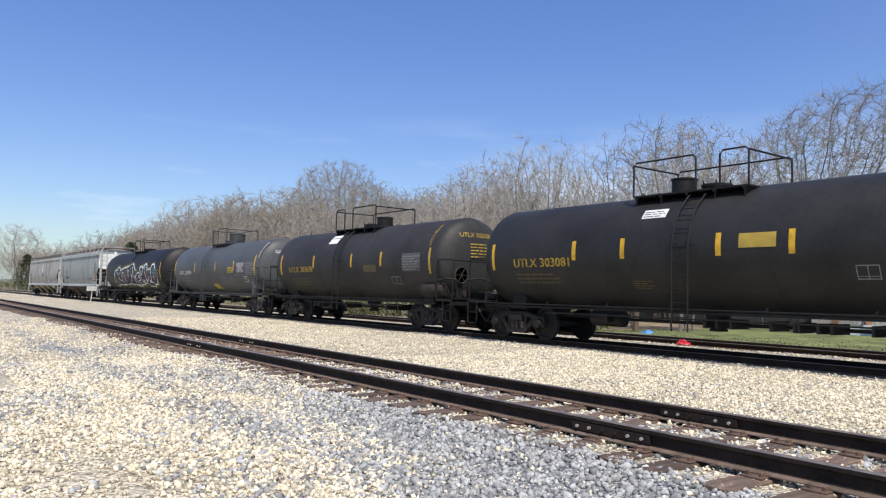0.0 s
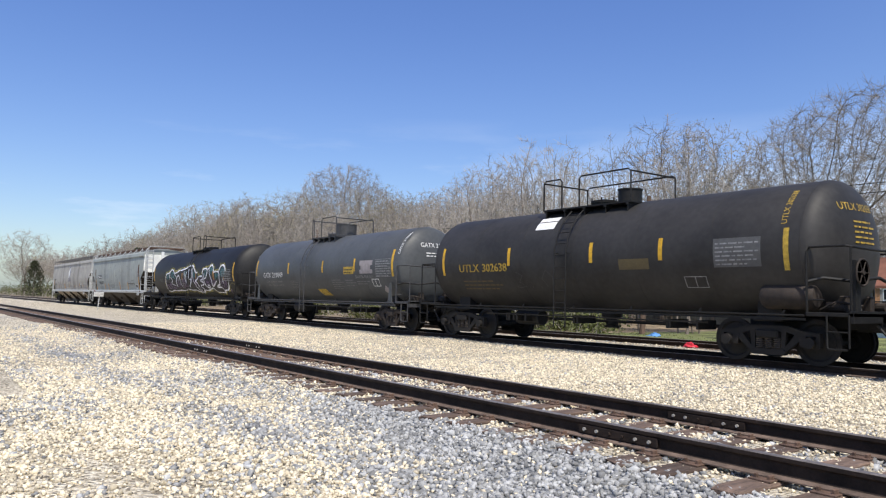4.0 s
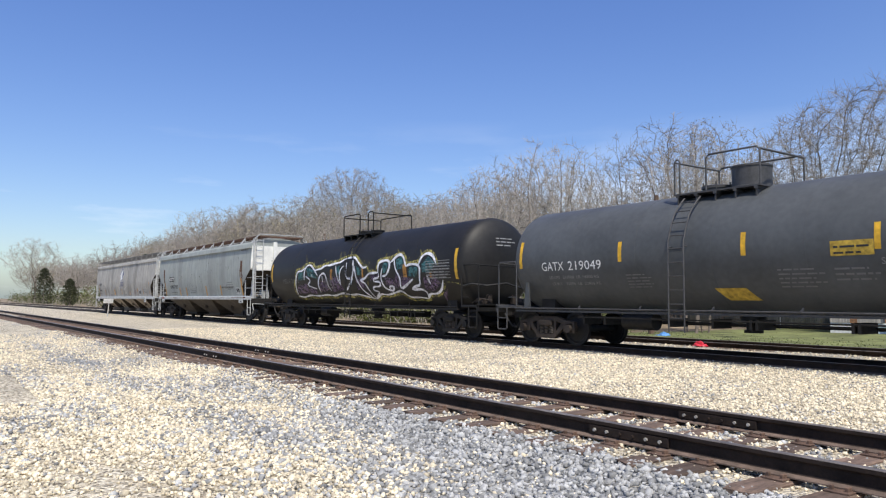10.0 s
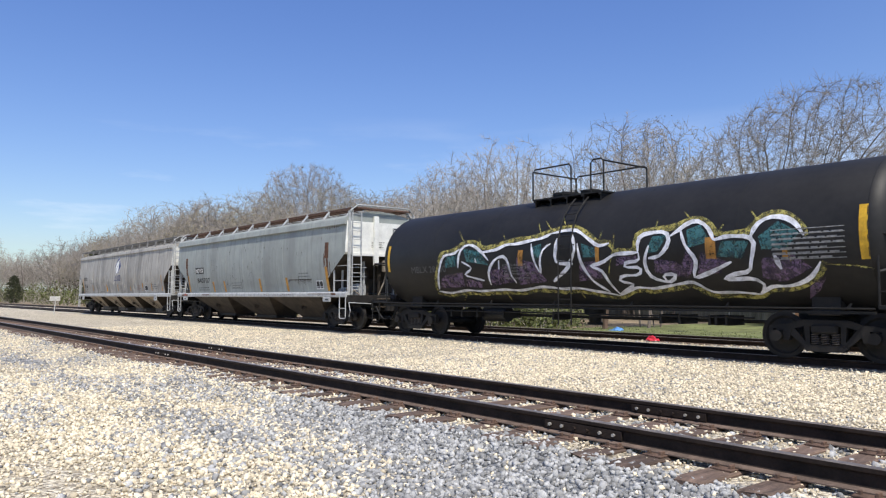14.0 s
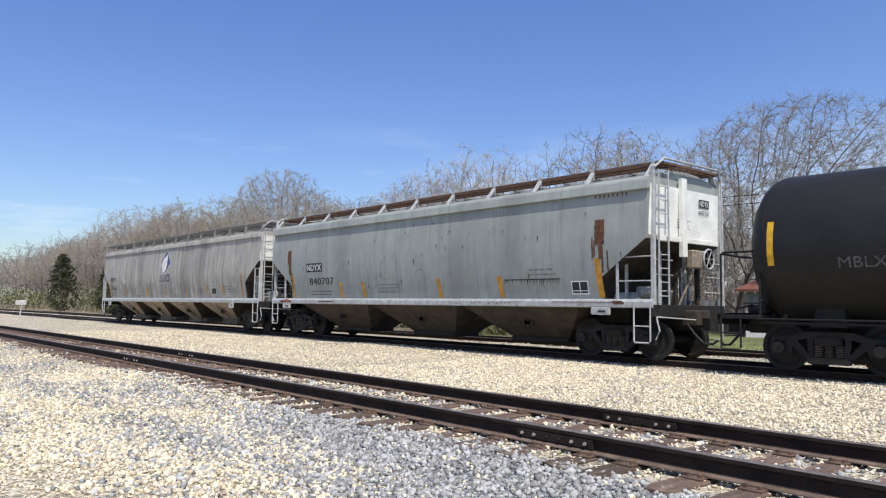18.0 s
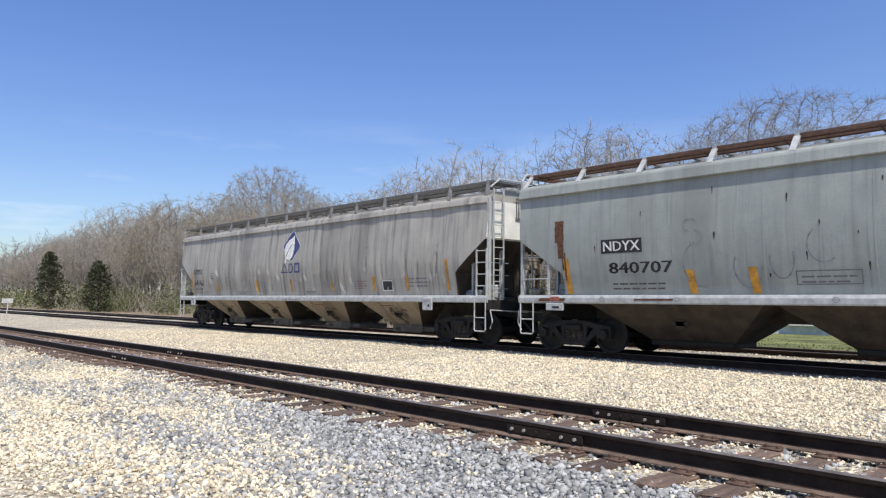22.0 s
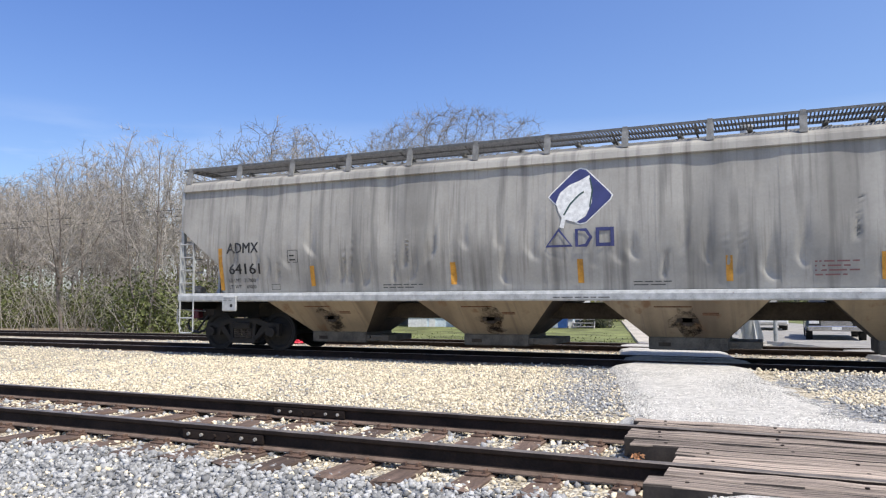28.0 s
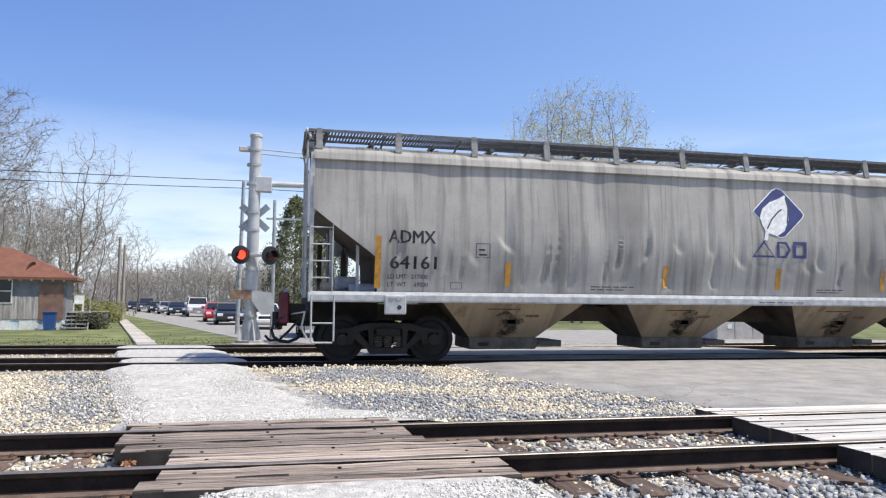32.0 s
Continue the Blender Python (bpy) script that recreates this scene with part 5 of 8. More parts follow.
spray_line(c, "yellow", 0.034, (-3.93, 1.32), (-4.50, 0.86))
spray_line(c, "yellow", 0.034, (-2.23, 1.34), (-2.30, 0.88))
spray_line(c, "yellow", 0.034, (0.57, 1.36), (0.58, 0.97))
spray_line(c, "yellow", 0.034, (1.99, 2.41), (1.66, 1.59))
spray_line(c, "yellow", 0.034, (4.39, 1.18), (4.48, 0.89))
spray_line(c, "yellow", 0.034, (6.34, 2.36), (6.36, 1.96))
spray_line(c, "yellow", 0.034, (7.06, 1.87), (7.54, 1.84), (7.91, 1.75))
spray_line(c, "white", 0.079, (-5.27, 1.41), (-4.99, 1.97), (-4.66, 2.54), (-4.06, 2.58), (-3.88, 2.70))
spray_line(c, "white", 0.079, (-3.98, 2.13), (-3.87, 2.66), (-3.65, 2.83), (-3.27, 2.81), (-2.82, 2.56), (-2.56, 2.31))
spray_line(c, "white", 0.059, (-3.78, 2.32), (-3.28, 2.11), (-3.78, 1.90), (-2.92, 1.70))
spray_line(c, "white", 0.059, (-3.16, 2.41), (-3.04, 2.18), (-3.18, 2.30))
spray_line(c, "white", 0.079, (-2.71, 1.55), (-2.66, 1.96), (-2.32, 2.32), (-1.91, 2.44), (-1.71, 2.21), (-1.75, 1.84), (-1.61, 1.60))
spray_line(c, "white", 0.046, (-2.12, 2.30), (-2.16, 2.04))
spray_line(c, "white", 0.079, (-2.82, 2.56), (-2.17, 2.61), (-1.84, 2.74), (-1.33, 2.73), (-0.94, 2.79), (-0.42, 2.83), (-0.09, 2.95))
spray_line(c, "white", 0.066, (-0.81, 2.71), (-0.72, 2.22), (-0.54, 1.82), (-0.49, 2.31), (-0.38, 2.55), (-0.08, 2.67))
spray_line(c, "white", 0.079, (-0.09, 2.95), (0.41, 3.01), (0.78, 3.00), (1.19, 2.74), (1.55, 2.50), (1.88, 2.58))
spray_line(c, "white", 0.092, (0.64, 2.89), (0.79, 2.47), (0.49, 2.01), (-0.18, 1.62))
spray_line(c, "white", 0.106, (0.15, 2.80), (0.04, 2.16), (0.66, 2.11))
spray_line(c, "white", 0.079, (0.85, 2.63), (0.93, 2.13), (1.18, 1.60), (1.55, 1.27))
spray_line(c, "white", 0.079, (-5.34, 1.33), (-4.83, 1.24), (-3.88, 1.37), (-3.30, 1.32), (-2.19, 1.38), (-1.60, 1.33), (-0.75, 1.46), (-0.30, 1.44), (0.01, 1.37), (0.60, 1.41), (1.11, 1.29), (1.47, 1.23), (1.78, 1.13))
spray_line(c, "white", 0.079, (2.72, 2.31), (1.98, 2.30), (1.68, 2.11), (1.16, 2.02), (1.58, 1.91), (1.65, 1.63), (1.82, 1.18))
spray_line(c, "white", 0.073, (1.82, 1.18), (2.45, 1.51), (1.96, 1.59), (2.08, 1.75), (2.71, 1.75), (2.79, 1.95), (2.23, 1.96), (2.29, 2.09), (2.79, 2.10), (2.74, 2.31))
spray_line(c, "white", 0.092, (2.72, 2.31), (2.73, 2.69), (3.06, 2.76), (3.57, 2.76), (3.63, 2.52), (3.32, 2.18), (3.00, 2.16))
spray_line(c, "white", 0.086, (3.04, 2.46), (2.86, 2.07), (2.93, 1.68), (3.46, 1.51), (3.70, 1.76), (3.23, 1.74), (3.38, 1.55))
spray_line(c, "white", 0.092, (3.62, 2.64), (3.84, 2.75), (4.02, 2.92), (4.32, 2.97), (4.61, 2.76), (4.72, 2.49))
spray_line(c, "white", 0.086, (3.89, 2.77), (4.00, 2.40), (4.28, 2.06), (4.06, 1.62), (4.49, 1.75), (5.09, 2.00))
spray_line(c, "white", 0.086, (4.72, 2.49), (4.98, 2.56), (5.57, 2.52), (5.69, 2.38), (5.51, 2.02), (5.52, 1.77), (5.08, 1.72), (4.75, 1.58), (5.54, 1.61), (5.76, 1.45), (5.50, 1.17))
spray_line(c, "white", 0.092, (5.57, 2.52), (5.71, 2.80), (6.01, 2.92), (6.33, 2.86), (6.57, 2.69), (6.68, 2.47))
spray_line(c, "white", 0.099, (6.05, 2.11), (6.14, 1.80))
spray_line(c, "white", 0.079, (5.50, 1.17), (5.81, 1.41), (6.23, 1.39), (6.59, 1.52), (6.84, 1.74), (6.95, 1.94))
spray_line(c, "white", 0.073, (1.78, 1.13), (2.47, 1.43), (2.87, 1.35), (3.49, 1.46), (4.05, 1.56), (4.41, 1.22), (5.03, 1.24), (5.50, 1.17))
decal("reflector", S, [rect(7.70, 1.95, 7.86, 3.0)], yellow, c)
decal("reflector", S, [rect(-7.75, 2.1, -7.62, 3.0)], yellow, c)
decal("data_panel", tank_side(1.6, 2.5, 0.016), [rect(6.0 + 0.0, 2.0 + i * 0.1, 7.45, 2.018 + i * 0.1, 1) for i in range(7)] + bars(6.02, 2.02, 7.42, 2.6, 6, rng), dim_white, c, "stencilled test data panel")
for i, text in enumerate(("EXTERIOR HEATER PIPES", "NO INLET OR OUTLET PIPE", "CAPS REQUIRED", "MAX OPER PRESSURE 075 PSIG", "FIBERGLASS INSULATION")):
    decal("small_lettering", tank_side(1.6, 2.5, 0.018), [words(text, -1.98, 2.12 - i * 0.085 - (0.05 if i == 4 else 0), 0.055, len(text) * 0.046)], dim_white, c)
decal("lettering", S, [words("MBLX 28100", -6.4, 2.02, 0.21, 1.8)], mat("worn_dark_stencil", (0.105, 0.105, 0.105), 0.6, var=0.4, scale=9), c)
decal("head_lettering", tank_head(1.6, 2.5, 7.85, 0.62), bars(-0.35, 3.1, 0.5, 3.45, 3, rng), dim_white, c)
end_hose(c, 7.85, 1.6)


# -- covered hoppers --
SIDE = {}


def hopper(label, xc, length, paint, end_paint, outline, bays, bay_w, trucks, bulge, eave, roofs, seams, dents, bay_mat, boards, board_mat, gap):
    """A covered hopper: lofted body with sloping ends, sills, chutes, running boards, ladders, trucks.
    outline: (height, inset of the end) pairs from sill to roof."""
    c = thing("hopper_car", label, "railcar", "covered hoppers of the train")
    CARS.append((c, xc))
    L = length / 2
    nz = 62 if dents else 34
    zs = [1.40 + (4.12 - 1.40) * i / nz for i in range(nz + 1)]

    def inset(z):
        for (z0, i0), (z1, i1) in zip(outline, outline[1:]):
            if z <= z1:
                return i0 + (i1 - i0) * max(0.0, (z - z0)) / (z1 - z0)
        return outline[-1][1]

    def wide(z):
        """Half the width at a height: straight stretches, softened where they meet."""
        hs, ws = [p[0] for p in bulge], [p[1] for p in bulge]
        return sum(float(np.interp(z + d, hs, ws)) for d in (-0.24, -0.12, 0.0, 0.12, 0.24)) / 5

    drng = random.Random(int(length * 10))
    folds = []
    for i in range(int(dents * 620)):
        folds.append((-L + 1.6 + (2 * L - 3.0) * (i + drng.random()) / int(dents * 620), drng.uniform(0.05, 0.17), drng.uniform(1.60, 2.45), drng.uniform(0.6, 1.5), drng.uniform(0.30, 1.15) * dents, drng.choice((0.2, 0.35, 1.0))))

    def dent(x, z):
        """How far the sheet is pressed in: broad waves and draped folds that end in a point."""
        if not dents:
            q = Vector((x * 0.6, xc, z * 0.5))
            return 0.012 * max(0, noise.noise(q))
        d = dents * 0.7 * max(0, noise.noise(Vector((x * 1.1, xc, z * 0.45))))
        for fx, fw, fz, fh, fd, sk in folds:
            u = (x - fx - 0.08 * (z - fz)) / (fw if x < fx else fw * sk)
            if abs(u) < 2.5:
                # the fold breaks off below along a slanting crease
                foot = fz + (x - fx) * (1.1 if sk < 1 else -0.9)
                if foot - 0.10 < z < fz + fh:
                    t = (z - foot + 0.10) / 0.17 if z < foot + 0.07 else 1 - (z - foot - 0.07) / max(fz + fh - foot - 0.07, 0.1)
                    t = max(0.0, min(1.0, t))
                    d += fd * t * t * (3 - 2 * t) * math.exp(-(u / (0.4 + 0.6 * t)) ** 2)
        d *= 1 - math.exp(-((x + 0.1) / 0.95) ** 4) * math.exp(-((z - 2.95) / 1.1) ** 8)
        return d * min(1, (z - 1.4) * 3) * min(1, (4.12 - z) * 3)

    SIDE[label] = lambda x, z: wide(z) - dent(x, z)
    nx = 400 if dents else 120
    m = M()
    rings = []
    for z in zs:
        i, w = inset(z), wide(z)
        ring = []
        for k in (-1, 1):
            for j in range(nx + 1):
                x = (-L + i) + (2 * L - 2 * i) * j / nx
                x = x if k < 0 else -x
                ring.append((x, k * (w - dent(x, z)), z))
        rings.append(ring)
    n = len(rings[0])
    v = [p for r in rings for p in r]
    f = [(a * n + i, a * n + (i + 1) % n, (a + 1) * n + (i + 1) % n, (a + 1) * n + i) for a in range(len(zs) - 1) for i in range(n)]
    f += [tuple(range(n - 1, -1, -1)), tuple(range((len(zs) - 1) * n, len(zs) * n))]
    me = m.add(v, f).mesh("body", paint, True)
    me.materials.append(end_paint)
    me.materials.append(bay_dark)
    # white end sheets above; slope sheets below get their shade as a dark colour
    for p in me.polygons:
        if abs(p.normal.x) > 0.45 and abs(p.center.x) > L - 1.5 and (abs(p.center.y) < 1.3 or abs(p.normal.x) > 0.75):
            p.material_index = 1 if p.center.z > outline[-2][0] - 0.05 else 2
    body = part("body", me, None, c)
    # weld seams down the side
    for x in seams:
        for k in (-1, 1):
            s = M()
            pr = [(k * (wide(z) - dent(x, z) + 0.004), z) for z in zs if abs(x) < L - inset(z) - 0.03]
            if len(pr) > 2:
                pr2 = [(y - k * 0.05, z) for y, z in reversed(pr)]
                pts = pr + pr2
                h = len(pr)
                vv = [(x - 0.012, *p) for p in pts] + [(x + 0.012, *p) for p in pts]
                t = len(pts)
                ff = [(i, i + 1, t + i + 1, t + i) for i in range(h - 1)] + [(i, i + 1, t - 2 - i, t - 1 - i) for i in range(h - 1)] + [(t + i, t + i + 1, 2 * t - 2 - i, 2 * t - 1 - i) for i in range(h - 1)]
                s.add(vv, ff)
                part("weld_seam", s, paint, body)
    # eave, roof
    w0 = wide(4.12)
    e = M()
    for k in (-1, 1):
        lip = 3.98 if board_mat is rusty_grating else 4.05
        e.prism([(k * (w0 - 0.06), lip + 0.05), (k * (w0 + eave - 0.015), lip), (k * (w0 + eave), lip + 0.02), (k * (w0 + eave - 0.035), 4.20), (k * (w0 + eave - 0.06), 4.25), (k * (w0 - 0.16), 4.33), (k * (w0 - 0.2), 4.1)], "x", -L + 0.02, L - 0.02)
    part("top_chord", e, paint, c, "folded steel top chord along the roof edge")
    r = M()
    prof = [(-w0 + 0.1, 4.30), (-1.1, 4.42), (-0.55, 4.53), (0, 4.56), (0.55, 4.53), (1.1, 4.42), (w0 - 0.1, 4.30), (w0 - 0.12, 4.1), (-w0 + 0.12, 4.1)]
    r.prism(prof, "x", -L + 0.05, L - 0.05)
    part("roof", r, roofs, c, "pale steel roof")
    h = M()
    for i in range(4):
        a = -L + 0.9 + i * (2 * L - 1.8) / 4
        h.box(a + 0.05, a + (2 * L - 1.8) / 4 - 0.05, -0.36, 0.36, 4.50, 4.60, 0.03)
        for j in range(4):
            x = a + 0.4 + j * ((2 * L - 1.8) / 4 - 0.8) / 3
            h.box(x - 0.05, x + 0.05, -0.55, 0.55, 4.60, 4.68, 0.01)
            h.cyl((x - 0.04, -0.58, 4.50), (x + 0.1, -0.58, 4.54), 0.03, 6)
    part("roof_hatch", h, bracket_steel, c, "trough hatch covers with clamps")
    # running boards on brackets
    by0, by1, bz = boards
    for k in (-1, 1):
        g = M()
        n = int(2 * L / (0.055 if board_mat is rusty_grating else 0.065))
        for i in range(n):
            x = -L - 0.1 + (2 * L + 0.2) * (i + 0.5) / n
            g.box(x - 0.012, x + 0.012, min(k * by0, k * by1), max(k * by0, k * by1), bz - 0.03, bz)
        for y in (by0, (by0 + by1) / 2, by1):
            g.box(-L - 0.1, L + 0.1, k * y - 0.010, k * y + 0.010, bz - 0.05, bz + 0.004)
        part("running_board", g, board_mat, c, "steel grating running board")
        n = int(round(2 * L / gap))
        for i in range(n + 1):
            x = -L + 0.12 + i * (2 * L - 0.24) / n
            b = M()
            lean = 0.09 if board_mat is rusty_grating else 0.0
            b.prism([(k * (w0 - 0.05), 4.28), (k * (w0 - 0.01), 4.28), (k * by0 - k * 0.0, bz - 0.03), (k * by0 - k * 0.05, bz - 0.03)], "x", x - 0.065, x + 0.065)
            part("brace", M().prism([(k * by1, 4.42), (k * by1 + k * 0.04, 4.42), (k * by0 - k * 0.03, bz - 0.06), (k * by0 - k * 0.07, bz - 0.06)], "x", x - 0.3, x - 0.26), board_mat, c)
            b.box(x - 0.05, x + 0.05, min(k * by0 - 0.012, k * by0 + 0.012), max(k * by0 - 0.012, k * by0 + 0.012), bz - 0.24, bz + 0.02)
            part("bracket", b, grey_steel if board_mat is rusty_grating else bracket_steel, c)
    for s in (-1, 1):
        g = M()
        for i in range(14):
            y = -1.2 + 2.4 * i / 13
            g.box(min(s * (L - 0.3), s * (L + 0.1)), max(s * (L - 0.3), s * (L + 0.1)), y - 0.015, y + 0.015, bz - 0.03, bz)
        for x in (L - 0.3, L - 0.1, L + 0.1):
            g.box(s * x - 0.012, s * x + 0.012, -1.2, 1.2, bz - 0.05, bz + 0.003)
        part("end_walkway", g, board_mat, c, "grated end walkway")
    # side sills
    for k in (-1, 1):
        m = M()
        m.prism([(k * 1.50, 1.22), (k * 1.61, 1.22), (k * 1.63, 1.25), (k * 1.63, 1.36), (k * 1.60, 1.42), (k * 1.50, 1.43)], "x", -L - 0.05, L + 0.05)
        part("side_sill", m, grey_steel, c, "pale steel side sill")
    m = M().box(-L - 0.4, L + 0.4, -0.28, 0.28, 0.82, 1.18, 0.02)
    part("center_sill", m, bay_dark, c)
    # chutes
    for bx in bays:
        b0, b1, z0, z1 = bay_w
        yb = 0.62 if bay_mat is bay_tan else 0.5
        v = [(-b0, -1.5, z1), (b0, -1.5, z1), (b0, 1.5, z1), (-b0, 1.5, z1), (-b1, -yb, z0), (b1, -yb, z0), (b1, yb, z0), (-b1, yb, z0)]
        m = M().add([(x + bx, y, z) for x, y, z in v], [(3, 2, 1, 0), (4, 5, 6, 7), (0, 1, 5, 4), (1, 2, 6, 5), (2, 3, 7, 6), (3, 0, 4, 7)])
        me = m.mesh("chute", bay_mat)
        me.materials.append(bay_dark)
        # faces looking along the track take the darker brown
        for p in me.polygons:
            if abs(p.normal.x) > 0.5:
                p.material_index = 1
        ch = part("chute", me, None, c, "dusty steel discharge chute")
        if bay_mat is bay_tan:
            g = M().box(bx - b1 - 0.02, bx + b1 + 0.02, -0.66, 0.66, z0 - 0.24, z0 + 0.02, 0.02)
            g.box(bx + b1, bx + b1 + 0.62, -0.64, 0.6, z0 - 0.19, z0 - 0.05, 0.01)
            g.cyl((bx + b1 + 0.1, -0.7, z0 - 0.1), (bx + b1 + 0.1, 0.6, z0 - 0.1), 0.04, 8)
            part("outlet_gate", g, gate_steel, ch, "dusty grey steel sliding outlet gate")
            part("slot_plate", M().box(bx - b1 + 0.18, bx - b1 + 0.42, -0.672, -0.655, z0 - 0.17, z0 - 0.09), bay_dark, ch)
            for q0, q1, q2 in ((-0.55, 0.62, 0.17), (-0.2, 0.36, 0.17), (0.34, 0.30, 0.33), (0.34, 0.30, 0.37)):
                f0 = q2
                yy, zz = -1.5 + 0.88 * f0, z1 - (z1 - z0) * f0
                part("small_lettering", M().add([(bx + q0, yy - 0.006, zz), (bx + q0 + q1, yy - 0.006, zz), (bx + q0 + q1, yy + 0.012, zz - 0.022), (bx + q0, yy + 0.012, zz - 0.022)], [(0, 1, 2, 3)]), rust_stain, ch)
        else:
            g = M().box(bx - b1, bx + b1, -0.54, 0.54, z0 - 0.12, z0 + 0.02, 0.02)
            part("outlet_gate", g, black_steel, ch, "black steel outlet gate")
        q = M()
        yy = -1.5 + 0.88 * 0.52
        zz = z1 - (z1 - z0) * 0.52
        q.lathe([(0.13, -0.03), (0.13, 0.03), (0.09, 0.05), (0.02, 0.05)], 12, "y")
        for i in range(6):
            q.cyl((0.11 * math.cos(i * 1.05), -0.07, 0.11 * math.sin(i * 1.05)), (0.11 * math.cos(i * 1.05), 0.0, 0.11 * math.sin(i * 1.05)), 0.022, 6)
        q.box(-0.2, 0.2, -0.03, 0.0, -0.05, 0.05)
        if bay_mat is bay_tan:
            gr_ = random.Random(int(bx * 100))
            for reach, dz in ((0.36, 0.0), (0.24, -0.2)):
                ring = [(reach * gr_.uniform(0.5, 1.3) * math.cos(t * 0.524), reach * gr_.uniform(0.4, 0.9) * math.sin(t * 0.524) + dz) for t in range(12)]
                fall = 0.88 / (z1 - z0)
                pts = [(bx + 0.05 + p[0], yy - p[1] * fall - 0.008, zz + p[1] - 0.005) for p in ring]
                part("grime", M().add(pts + [(bx + 0.05, yy - dz * fall - 0.008, zz + dz - 0.005)], [(i, (i + 1) % 12, 12) for i in range(12)]), grime, ch, "dark greasy smear")
        part("vibrator_bracket", q, bay_dark, ch, "rusty bracket on the chute", at=pose(bx + 0.05, yy - 0.01, zz))
    # ends: platform, posts, ladders, hand holds, stubs
    for s in (-1, 1):
        x0, x1 = sorted((s * (L - 1.5), s * (L + 0.02)))
        m = M().box(x0, x1, -1.5, 1.5, 1.20, 1.27)
        m.box(*sorted((s * (L - 0.06), s * (L + 0.06))), -1.6, 1.6, 1.02, 1.30, 0.01)
        m.box(x0, x1, -0.3, 0.3, 0.8, 1.2)
        part("end_platform", m, iron, c, "grimy steel end platform")
        for k in (-1, 1):
            p = M()
            p.box(s * (L + 0.0) - 0.04, s * (L + 0.0) + 0.04, k * 1.50 - 0.05, k * 1.50 + 0.05, 1.25, 4.50 if board_mat is rusty_grating else 4.2)
            p.box(s * (L - 0.95) - 0.03, s * (L - 0.95) + 0.03, k * 1.2 - 0.03, k * 1.2 + 0.03, 1.25, 2.4)
            p.box(s * (L - 0.45) - 0.03, s * (L - 0.45) + 0.03, k * 0.55 - 0.04, k * 0.55 + 0.04, 1.25, 3.0)
            part("corner_post", p, grey_steel, c)
            if board_mat is not rusty_grating:
                ladder(c, "end_ladder", grey_steel, s * L - 0.02, s * (L - 0.42), k * 1.58, 1.3, 2.75 if k < 0 else 2.3, label="pale steel ladder at the car corner")
            st = M()
            xa, xb = s * (L - 0.02), s * (L - 0.46)
            st.tube([(xa, k * 1.62, 1.34), (xa, k * 1.62, 0.46), (xa - 0.03 * s, k * 1.62, 0.42), (xb + 0.03 * s, k * 1.62, 0.42), (xb, k * 1.62, 0.46), (xb, k * 1.62, 1.34)], 0.02)
            st.cyl((xa, k * 1.62, 0.80), (xb, k * 1.62, 0.80), 0.016, 6)
            part("step", st, grey_steel, c, smooth=True)
            hb = M()
            for z in (1.62, 2.0, 2.35):
                hb.cyl((s * (L + 0.03), k * 1.5, z), (s * (L + 0.03), k * 0.75, z), 0.014, 6)
            part("handhold", hb, grey_steel, c, smooth=True)
            # tall ladder on the end sheet
        lad = M()
        for y in (-1.42, -1.02):
            lad.box(s * (L + 0.1) - 0.015, s * (L + 0.1) + 0.015, y - 0.02, y + 0.02, 1.3, 4.45)
        for i in range(10):
            lad.cyl((s * (L + 0.1), -1.42, 1.5 + i * 0.32), (s * (L + 0.1), -1.02, 1.5 + i * 0.32), 0.014, 6)
        part("roof_ladder", lad, grey_steel, c, "tall pale ladder up the end of the car", True)
        hz = M()
        hz.tube([(s * (L + 0.05), -1.5, 4.5), (s * (L + 0.12), -1.2, 4.74), (s * (L + 0.12), 1.2, 4.74), (s * (L + 0.05), 1.5, 4.5), (s * (L + 0.05), 1.55, 3.6), (s * (L + 0.05), 1.55, 1.4)], 0.026)
        part("grab_rail", hz, grey_steel, c, smooth=True)
        bx = M().box(*sorted((s * (L - 1.0), s * (L - 0.55))), -0.75, -0.35, 1.27, 1.75, 0.03)
        bx.cyl((s * (L - 1.35), -1.0, 1.45), (s * (L - 0.8), -1.0, 1.45), 0.15, 14)
        part("brake_cylinder", bx, grey_steel, c, smooth=True)
        coupler(c, s * (L + 0.66), s)
        truck(c, s * trucks, iron)
    for s in (-1, 1):
        ps = M()
        if board_mat is rusty_grating:
            ps.box(*sorted((s * (L + 0.0), s * (L + 0.12))), -0.42, -0.22, 2.45, 4.35, 0.01)
            ps.box(*sorted((s * (L + 0.0), s * (L + 0.05))), -1.35, 1.35, 2.80, 2.92, 0.01)
            part("end_post", ps, end_paint, c, "white box post on the end sheet")
        for k in (-1, 1) if board_mat is rusty_grating else ():
            rl = M()
            xa, xb = s * (L - 0.95), s * (L - 0.02)
            for z in (1.85, 2.42):
                rl.cyl((xa, k * 1.57, z), (xb, k * 1.57, z), 0.015, 6)
            rl.box(xa - 0.03, xa + 0.03, k * 1.57 - 0.02, k * 1.57 + 0.02, 1.3, 2.45)
            part("side_rail", rl, grey_steel, c, smooth=False)
        if s > 0 or board_mat is not rusty_grating:
            dk = M()
            for x, y, z1 in ((0.5, 0.2, 2.9), (0.3, 0.9, 2.6), (0.75, -0.2, 2.3)):
                dk.box(s * (L - x) - 0.05, s * (L - x) + 0.05, y - 0.05, y + 0.05, 1.25, z1)
            part("end_brace", dk, bay_dark, c, "dark steel brace under the slope sheet")
        gear = M()
        gear.tube([(s * (L - 0.2), -0.9, 1.32), (s * (L - 0.7), -0.85, 1.5), (s * (L - 1.2), -0.7, 1.55)], 0.025)
